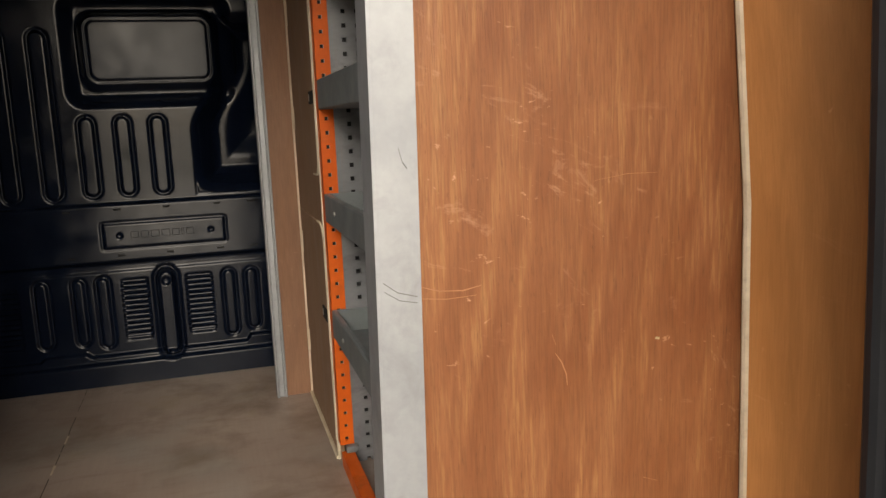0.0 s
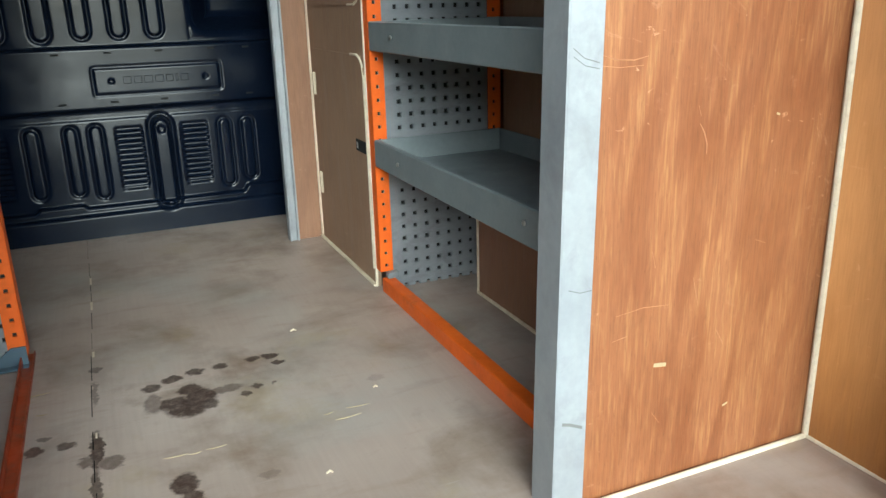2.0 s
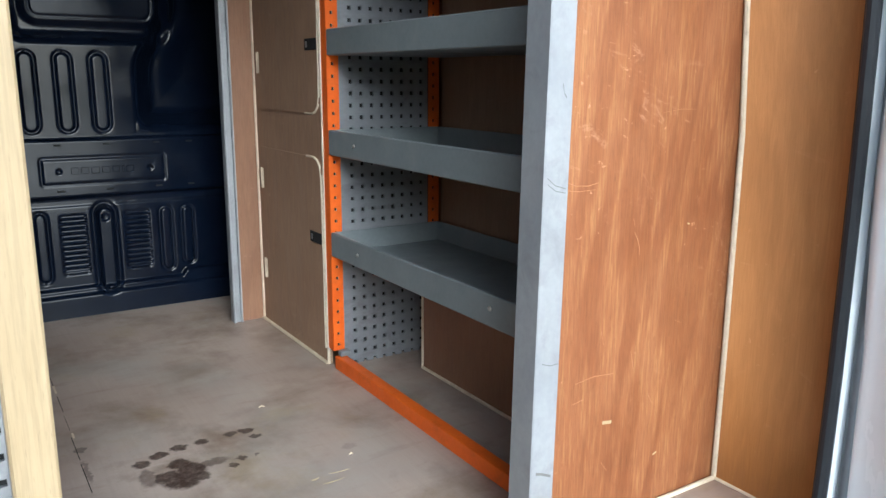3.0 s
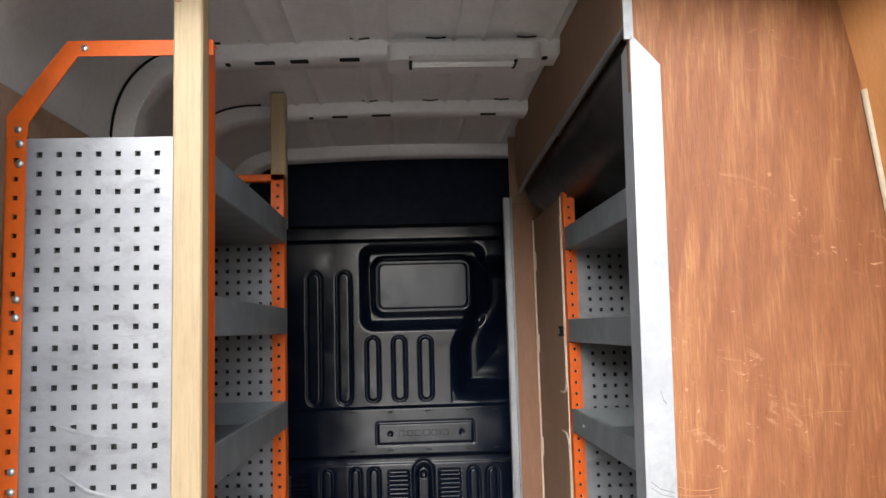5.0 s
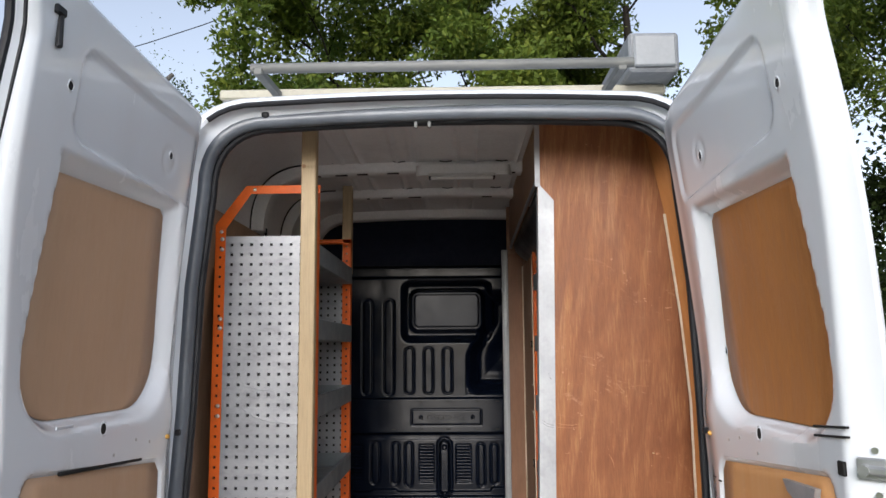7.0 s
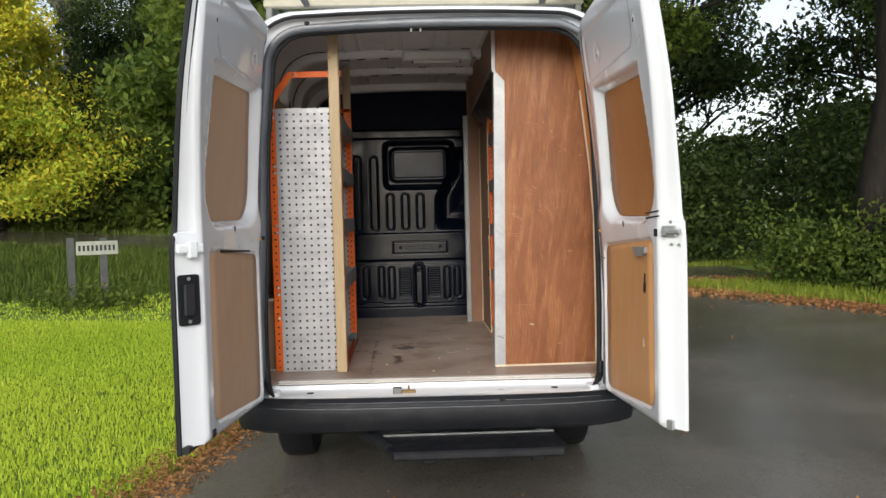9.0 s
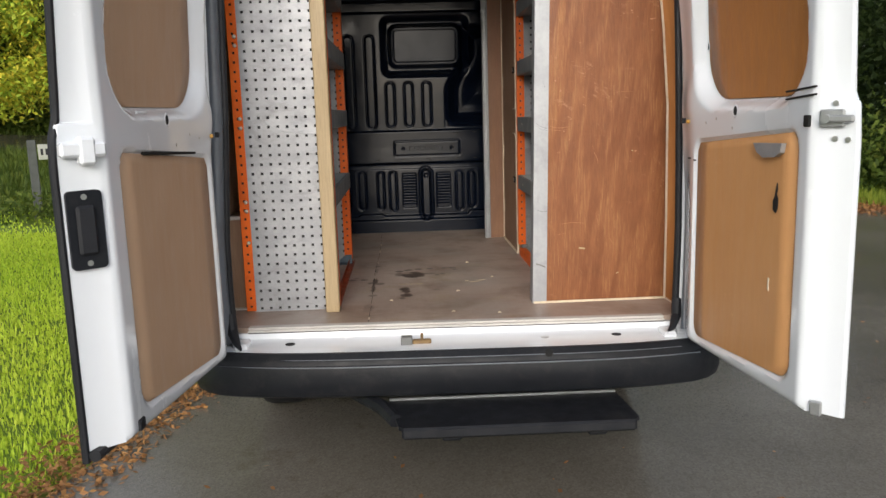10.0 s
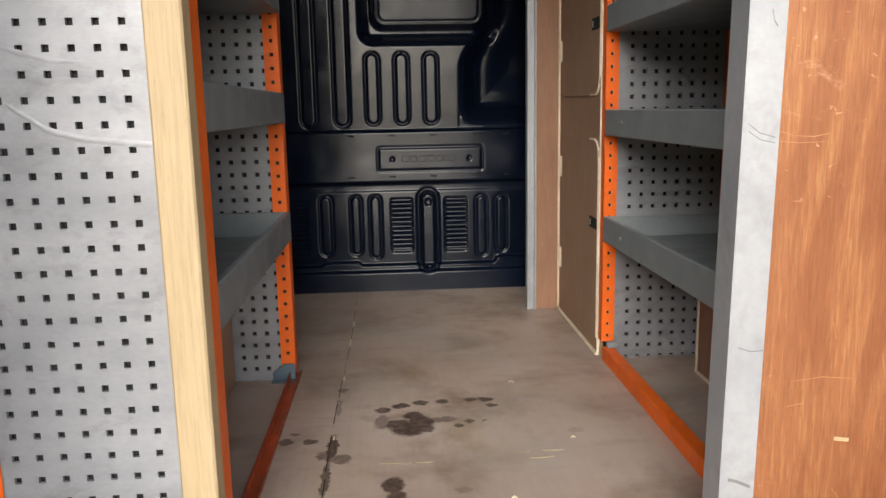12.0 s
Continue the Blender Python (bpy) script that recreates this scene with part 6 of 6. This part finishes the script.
def lane_mid(x):
    return 12.5 + 5.0 * np.clip((4.0 - x) / 18.0, 0, 4) ** 0.8


verts, faces = strip(220, 90, lambda t: VERGE_X + 0.2 * np.clip(mouth_y(t), -3, 4) + ragged(mouth_y(t), 0), lambda t: np.minimum(4.65 - 0.513 * (mouth_y(t) - 8.95), 24) + ragged(mouth_y(t), 1), lambda t, c: (c, mouth_y(t)), 0.004)
more, more_f = strip(160, 14, lambda t: lane_mid(lane_x(t)) - 1.7, lambda t: lane_mid(lane_x(t)) + 1.7, lambda t, c: (lane_x(t), c), 0.009)
faces = faces + [[len(verts) + i for i in f] for f in more_f]
verts = verts + more
tagged(link_mesh("road", verts, faces, M_ASPHALT, smooth=80, tidy=False), "dark wet asphalt lane with mossy patches", "road", kind="structure")


def blades(name, points, h, w, material, label, lean=0.5, category="grass"):
    """Grass: one bent, tapering blade a point."""
    n = len(points)
    r = np.random.rand(n, 5)
    yaw = r[:, 0] * 2 * np.pi
    hh = h * (0.5 + r[:, 1])
    d = np.stack([np.cos(yaw), np.sin(yaw), 0 * yaw], 1)
    side = np.stack([-np.sin(yaw), np.cos(yaw), 0 * yaw], 1) * (w * (0.6 + 0.8 * r[:, 2]))[:, None]
    bend = d * (hh * lean * r[:, 3])[:, None]
    up = np.array([0, 0, 1.0])
    a, b = points - side, points + side
    m = points + up * (hh * 0.6)[:, None] + bend * 0.35
    t = points + up * hh[:, None] * 0.95 + bend
    v = np.stack([a, b, m + side * 0.7, m - side * 0.7, t], 1).reshape(-1, 3)
    k = np.arange(n) * 5
    f = np.stack([k, k + 1, k + 2, k + 3], 1).tolist() + np.stack([k + 3, k + 2, k + 4], 1).tolist()
    return tagged(link_mesh(name, v.tolist(), f, material, smooth=False, tidy=False), label, category, kind="stuff")


def scatter(n, x0, x1, y0, y1, keep, lift=-0.03):
    p = np.random.rand(n, 2) * [x1 - x0, y1 - y0] + [x0, y0]
    p = p[keep(p[:, 0], p[:, 1])]
    return np.stack([p[:, 0], p[:, 1], land(p[:, 0], p[:, 1]) + lift], 1)


off_road = lambda x, y: on_road(x, y) < -0.02 - 0.10 * np.random.rand(len(x))
near = scatter(130000, -5.0, -1.2, -2.6, 5.5, off_road, -0.015)
blades("lawn_grass", near, 0.030, 0.0036, M_GRASS, "bright short lawn grass beside the road", 0.7)
mid = scatter(110000, -14, -1.2, -9.0, 8.2, lambda x, y: off_road(x, y) & (x < -1.7) & (y < 6.9 + 0.5 * np.sin(x * 1.3) + 0.4 * np.random.rand(len(x))), -0.015)
blades("lawn_grass", mid, 0.030, 0.008, M_GRASS, "bright short lawn grass on the bank", 0.7)
weeds = scatter(30000, -12, -1.5, 6.3, 14.5, lambda x, y: off_road(x, y) & (y > 7.2 + 0.5 * np.sin(x * 1.3)), -0.02)
# the darker hedge green also carries the tree shade over this uncut strip
blades("rough_grass", weeds, 0.16, 0.011, M_LEAF_HEDGE, "uncut grass and weeds behind the sign, darkened for tree shade")
rough_g = scatter(26000, -22, -3, 9.0, 30, lambda x, y: off_road(x, y) & (on_road(x, y) > -6), -0.02)
blades("rough_grass", rough_g, 0.13, 0.016, M_LEAF_HEDGE, "longer rough grass beside the lane")
verge = scatter(60000, 3.0, 12, 1.0, 15, lambda x, y: off_road(x, y) & (on_road(x, y) > -2.0) & (on_road(x, y) < -0.25), -0.02)
blades("rough_grass", verge, 0.11, 0.011, M_VERGE, "rough verge grass under the hedge")


def leaves(points, size, material, name, parent=None, label="", category="", flat=0.0):
    """Small pointed leaves (four corners) turned every way."""
    n = len(points)
    a = np.random.normal(size=(n, 3))
    a[:, 2] *= 1 - flat
    a /= np.linalg.norm(a, axis=1)[:, None]
    b = np.random.normal(size=(n, 3))
    b[:, 2] *= 1 - flat
    b -= (a * b).sum(1)[:, None] * a
    b /= np.linalg.norm(b, axis=1)[:, None]
    s = size * (0.6 + 0.8 * np.random.rand(n))[:, None]
    v = np.stack([points - a * s, points + b * s * 0.45, points + a * s, points - b * s * 0.45], 1).reshape(-1, 3)
    k = np.arange(n) * 4
    f = np.stack([k, k + 1, k + 2, k + 3], 1).tolist()
    g = Geo()
    g.v, g.f = v.tolist(), f
    if parent is None:
        return tagged(link_mesh(name, g.v, g.f, material, False, False), label, category, kind="stuff")
    return part(name, g, material, parent, label, smooth=False, tidy=False)


def litter(n, keep, x0, x1, y0, y1, label, size=0.016):
    p = scatter(n, x0, x1, y0, y1, keep, 0.012)
    leaves(p, size, M_LITTER, "fallen_leaves", None, label, "leaves", flat=0.7)


litter(48000, lambda x, y: np.abs(on_road(x, y) + 0.02) < 0.06 + 0.22 * np.random.rand(len(x)) ** 2, -2.2, -1.1, -1.6, 6.5, "brown fallen leaves along the grass edge")
litter(50000, lambda x, y: np.abs(on_road(x, y) + 0.10) < 0.35 + 0.7 * np.random.rand(len(x)) ** 2, 2.5, 10, 2.0, 13, "brown fallen leaves along the verge", 0.036)
litter(240, lambda x, y: on_road(x, y) > 0.1, -1.6, 4.5, -2.2, 8, "scattered wet leaves on the asphalt")


# one bright leaf lying flat on the wet road
g = Geo()
for k in range(5):
    a = radians(72 * k + 20)
    d, e = Vector((math.cos(a), math.sin(a), 0)), Vector((-math.sin(a), math.cos(a), 0))
    c = Vector((0.955, -0.457, 0.069))
    g.add([c, c + d * 0.022 - e * 0.011 + Vector((0, 0, 0.004)), c + d * 0.046 + Vector((0, 0, 0.008)), c + d * 0.022 + e * 0.011 + Vector((0, 0, 0.004))], [(0, 1, 2, 3)])
single("fallen_leaf", g, plain("bright_yellow_leaf", (0.72, 0.52, 0.03), (0.62, 0.42, 0.02), rough=(0.4, 0.5)), "bright yellow fallen leaf on the wet road", "leaf", smooth=False)


def tree(name, x, y, height, spread, count, leaf_size, material, label, seed, trunk_r=0.22, low=0.28, clump=0.9, lean=(0, 0), leaf_floor=0.8, skirt=0):
    """A broadleaf tree: tapered trunk, forked limbs, and leaves in loose clumps at the twigs."""
    rnd = random.Random(seed)
    np.random.seed(seed)
    base = Vector((x, y, float(land(np.array(x), np.array(y))) - 0.05))
    top = thing(name, base, label, "tree")
    tips = []
    limbs = Geo()

    def grow(p, d, length, r, depth):
        pts, rs = [p], [r]
        n = 4
        for k in range(n):
            d = (d + Vector((rnd.uniform(-1, 1), rnd.uniform(-1, 1), rnd.uniform(-0.4, 0.7))) * 0.22).normalized()
            p = p + d * length / n
            pts.append(p)
            rs.append(r * (1 - 0.55 * (k + 1) / n))
            if depth >= 2:
                tips.append(p.copy())
        limbs.tube(pts, rs, 6 if depth else 8, caps=False)
        if depth < 3:
            for k in range(rnd.randint(3, 4) if depth < 2 else 2):
                q = pts[rnd.randint(2, n)]
                out = Vector((rnd.uniform(-1, 1), rnd.uniform(-1, 1), rnd.uniform(-0.15, 0.8))).normalized()
                grow(q, (d * 0.45 + out).normalized(), length * rnd.uniform(0.55, 0.75), rs[-1] * 0.85 + 0.005, depth + 1)
        else:
            tips.append(p.copy())

    trunk = Geo()
    tp = [base + Vector((lean[0] * f, lean[1] * f, height * 0.72 * f)) + Vector((rnd.uniform(-0.12, 0.12), rnd.uniform(-0.12, 0.12), 0)) * (f > 0) for f in (0, 0.03, 0.2, 0.4, 0.6, 0.8, 1.0)]
    trunk.tube(tp, [trunk_r * s for s in (1.5, 1.15, 1.0, 0.85, 0.62, 0.4, 0.2)], 12)
    part("trunk", trunk, M_BARK, top)
    for f in np.linspace(low, 0.98, 9).tolist():
        i = min(int(f * 5) + 1, 5)
        q = tp[i] + (tp[i + 1] - tp[i]) * (f * 5 % 1)
        a = rnd.uniform(0, 2 * math.pi)
        grow(q, Vector((math.cos(a), math.sin(a), rnd.uniform(0.05, 0.7))).normalized(), spread * rnd.uniform(0.45, 0.75) * (1.15 - 0.5 * f), trunk_r * 0.42 * (1.2 - f), 0 if f < 0.8 else 1)
    part("branchwork", limbs, M_BARK, top)
    t = np.array([tuple(p) for p in tips])
    pick = t[np.random.randint(0, len(t), count)]
    drift = np.random.normal(size=(count, 3))
    drift *= np.minimum(1.0, 1.45 * np.random.rand(count, 1) ** 0.25 / np.linalg.norm(drift, axis=1, keepdims=True))
    pts = pick + drift * [clump * 0.55, clump * 0.55, clump * 0.38]
    if skirt:
        # low boughs hanging to the ground
        a, q = np.random.rand(90) * 2 * np.pi, spread * 0.75 * np.sqrt(np.random.rand(90))
        mid = np.stack([x + q * np.cos(a), y + q * np.sin(a), base.z + 0.7 + np.random.rand(90) * height * 0.42], 1)
        low_pts = mid[np.random.randint(0, 90, skirt)] + np.random.normal(size=(skirt, 3)) * [0.55, 0.55, 0.28]
        pts = np.concatenate([pts, low_pts])
    leaves(pts[pts[:, 2] > base.z + leaf_floor], leaf_size, material, "crown", top)
    return top


tree("oak_tree", -1.5, 17.5, 12.5, 6.0, 90000, 0.082, M_LEAF_MID, "large oak with green leaves turning at the tips", 11, 0.34, clump=0.68)
tree("oak_tree", 4.2, 16.0, 13.5, 6.0, 90000, 0.082, M_LEAF_MID, "large oak with green leaves turning at the tips", 12, 0.36, clump=0.68)
tree("oak_tree", 7.5, 8.9, 11.0, 6.0, 60000, 0.062, M_LEAF_MID, "large oak with bare lower limbs beside the verge", 26, 0.30, 0.36, 0.75, leaf_floor=4.8)
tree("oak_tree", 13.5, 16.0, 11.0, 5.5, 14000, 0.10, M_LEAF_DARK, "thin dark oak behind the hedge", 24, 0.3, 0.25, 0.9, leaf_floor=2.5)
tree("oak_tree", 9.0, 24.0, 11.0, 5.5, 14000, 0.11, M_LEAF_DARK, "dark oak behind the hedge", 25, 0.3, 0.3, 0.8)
tree("maple_tree", -11.4, 18.8, 8.4, 4.8, 110000, 0.066, M_LEAF_GOLD, "field maple turning yellow by the lane", 31, 0.2, 0.06, 0.65, leaf_floor=0.3, skirt=70000)
tree("ash_tree", -8.8, 23.5, 9.2, 4.4, 66000, 0.07, M_LEAF_DARK, "dark ash tree beyond the lane", 32, 0.24, 0.2, skirt=30000)
tree("ash_tree", -17.5, 23.0, 7.5, 4.5, 16000, 0.16, M_LEAF_MID, "green ash tree beyond the lane", 33, 0.24, 0.15)
tree("ash_tree", -5.0, 28.0, 10.5, 5.0, 18000, 0.17, M_LEAF_DARK, "dark ash tree beyond the lane", 34, 0.26, 0.15)
tree("ash_tree", -12.0, 33.0, 7.5, 5.0, 14000, 0.18, M_LEAF_DARK, "dark ash tree beyond the lane", 35, 0.26, 0.12)


def pollard(x, y, h, seed):
    rnd = random.Random(seed)
    base = Vector((x, y, float(land(np.array(x), np.array(y)))))
    top = thing("pollard_tree", base, "bare pollarded tree with stubby cut limbs", "tree")
    g = Geo()
    g.tube([base, base + Vector((0.1, 0, h * 0.5)), base + Vector((0, 0, h * 0.72))], [0.4, 0.32, 0.3], 10)
    part("trunk", g, M_BARK_PALE, top)
    for k in range(11):
        a = k * 2 * math.pi / 11 + rnd.uniform(-0.3, 0.3)
        d = Vector((math.cos(a), math.sin(a), rnd.uniform(0.5, 2.4))).normalized()
        p = base + Vector((0, 0, h * rnd.uniform(0.56, 0.72)))
        q = p + d * h * rnd.uniform(0.10, 0.17)
        r = q + (d + Vector((rnd.uniform(-0.5, 0.5), rnd.uniform(-0.5, 0.5), rnd.uniform(0.1, 0.9)))).normalized() * h * rnd.uniform(0.06, 0.13)
        g = Geo()
        g.tube([p, q, r], [0.19, 0.14, 0.10], 8)
        part("limb", g, M_BARK_PALE, top)
    np.random.seed(seed)
    tuft = np.array([tuple(base)]) + np.random.normal(size=(2500, 3)) * [1.1, 1.1, 1.5] + [0, 0, h * 0.72]
    leaves(tuft, 0.06, M_LEAF_MID, "leaf_tuft", top, "thin leafy regrowth")


pollard(-13.5, 29.0, 12.2, 5)


def hedge(name, line, depth, height, count, size, material, label, seed, ragged=0.35):
    """A ragged hedge along a line of points."""
    np.random.seed(seed)
    line = np.array(line)
    seg = np.random.randint(0, len(line) - 1, count)
    f = np.random.rand(count)
    p = line[seg] + (line[seg + 1] - line[seg]) * f[:, None]
    bulge = 1.05 - ragged + ragged * np.sin(p[:, 0] * 1.7 + seed) * np.cos(p[:, 1] * 1.1) + 0.2 * np.sin(p[:, 0] * 4.1 + p[:, 1] * 3.3)
    hgt = np.random.rand(count) ** 0.8 * height * bulge
    off = np.random.normal(size=(count, 2)) * depth * (0.42 + 0.2 * np.sin(p[:, 1] * 2.3)[:, None])
    x, y = p[:, 0] + off[:, 0], p[:, 1] + off[:, 1]
    keep = on_road(x, y) < -0.35
    pts = np.stack([x, y, land(x, y) + hgt], 1)[keep]
    return leaves(pts, size, material, name, None, label, "hedge")


hedge("hedge", [(12.5, -2.0), (10.2, 2.5), (8.6, 6.2), (7.0, 9.6), (5.6, 13.0), (4.0, 17.0)], 1.0, 1.45, 80000, 0.05, M_LEAF_HEDGE, "tangled green bramble hedge beyond the verge", 3)
hedge("hedge", [(14.0, -2.0), (11.8, 3.5), (10.2, 8.2), (8.6, 12.6), (6.5, 17.0), (3.0, 19.0), (-3.0, 21.0)], 1.3, 3.1, 70000, 0.075, M_LEAF_DARK, "tall hedge behind the brambles, shade put in its dark leaves", 4, 0.15)
hedge("hedge", [(22.0, 0.0), (17.0, 9.0), (13.0, 17.0), (9.0, 22.5), (2.0, 26.0)], 1.6, 4.4, 52000, 0.13, M_LEAF_DARK, "wood edge behind the hedges, leaves coloured dark as in shade", 14, 0.12)
hedge("hedge", [(-4.0, 24.5), (-10.0, 26.5), (-18.0, 27.5), (-28.0, 28.0)], 1.6, 3.4, 34000, 0.12, M_LEAF_MID, "mixed hedge along the far side of the lane", 6)
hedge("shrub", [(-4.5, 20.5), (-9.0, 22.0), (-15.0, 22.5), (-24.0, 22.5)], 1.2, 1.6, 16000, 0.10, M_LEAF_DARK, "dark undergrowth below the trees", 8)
hedge("shrub", [(-7.0, 18.9), (-10.0, 19.2), (-14.0, 19.0)], 1.0, 3.2, 12000, 0.12, M_LEAF_HEDGE, "green bushes below the maple", 12)
# out of view: added to block low sky and darken the bulkhead's reflections
hedge("hedge", [(-22.0, -11.0), (-12.0, -15.0), (0.0, -16.0), (12.0, -14.0), (18.0, -8.0)], 1.4, 4.3, 30000, 0.2, M_LEAF_DARK, "unseen hedge added behind the camera to darken reflections", 13, 0.12)
hedge("shrub", [(-9.5, 9.5), (-8.5, 10.0), (-13.0, 8.0)], 1.0, 0.55, 9000, 0.05, M_LEAF_HEDGE, "low tangled weeds at the edge of the lawn", 7)

# street name sign on two posts; its letters are shown as bars
SX, SY = -4.12, 6.6
sz = float(land(np.array(SX), np.array(SY)))
sign = thing("street_sign", (SX, SY, sz), "white street name plate with dark lettering on two grey posts", "sign")
turn = pose(SX, SY, sz, 0, 0, 24)
M_POST = plain("weathered_post", (0.085, 0.09, 0.085), (0.06, 0.065, 0.06), rough=(0.7, 0.9), scale=10)
for dx, dz in ((-0.20, 0.85), (0.17, 0.84)):
    g = Geo()
    g.box(dx - 0.045, dx + 0.045, 0.0, 0.07, -0.1, dz, 0.006, turn)
    part("post", g, M_POST, sign)
g = Geo()
g.box(-0.14, 0.34, -0.012, -0.001, 0.63, 0.80, 0.004, turn)
plate = part("plate", g, plain("white_sign_paint", (0.40, 0.41, 0.36), (0.30, 0.31, 0.26), rough=(0.4, 0.6), dirt=(0.16, 0.19, 0.10), dirt_amount=0.5), sign, "white name plate")
g = Geo()
for k in range(9):
    x = -0.115 + k * 0.049
    g.box(x, x + 0.026, -0.0145, -0.0115, 0.68, 0.75, 0.001, turn)
part("letter_bar", g, M_RUBBER, plate)
np.random.seed(9)
c = np.array([[SX, SY, sz]])
leaves(np.repeat(c, 1600, 0) + np.random.normal(size=(1600, 3)) * [0.42, 0.3, 0.10] + [0.05, -0.1, 0.08], 0.035, M_LEAF_HEDGE, "sign_weeds", None, "weeds growing round the sign posts", "weeds")

# overhead wire
g = Geo()
g.tube([(-26 + 30 * f, 30 - 6 * f, 12.2 + 6.5 * f - 1.6 * math.sin(math.pi * f)) for f in np.linspace(0, 1, 14).tolist()], 0.02, 5)
single("overhead_wire", g, M_RUBBER, "thin black overhead cable", "cable")
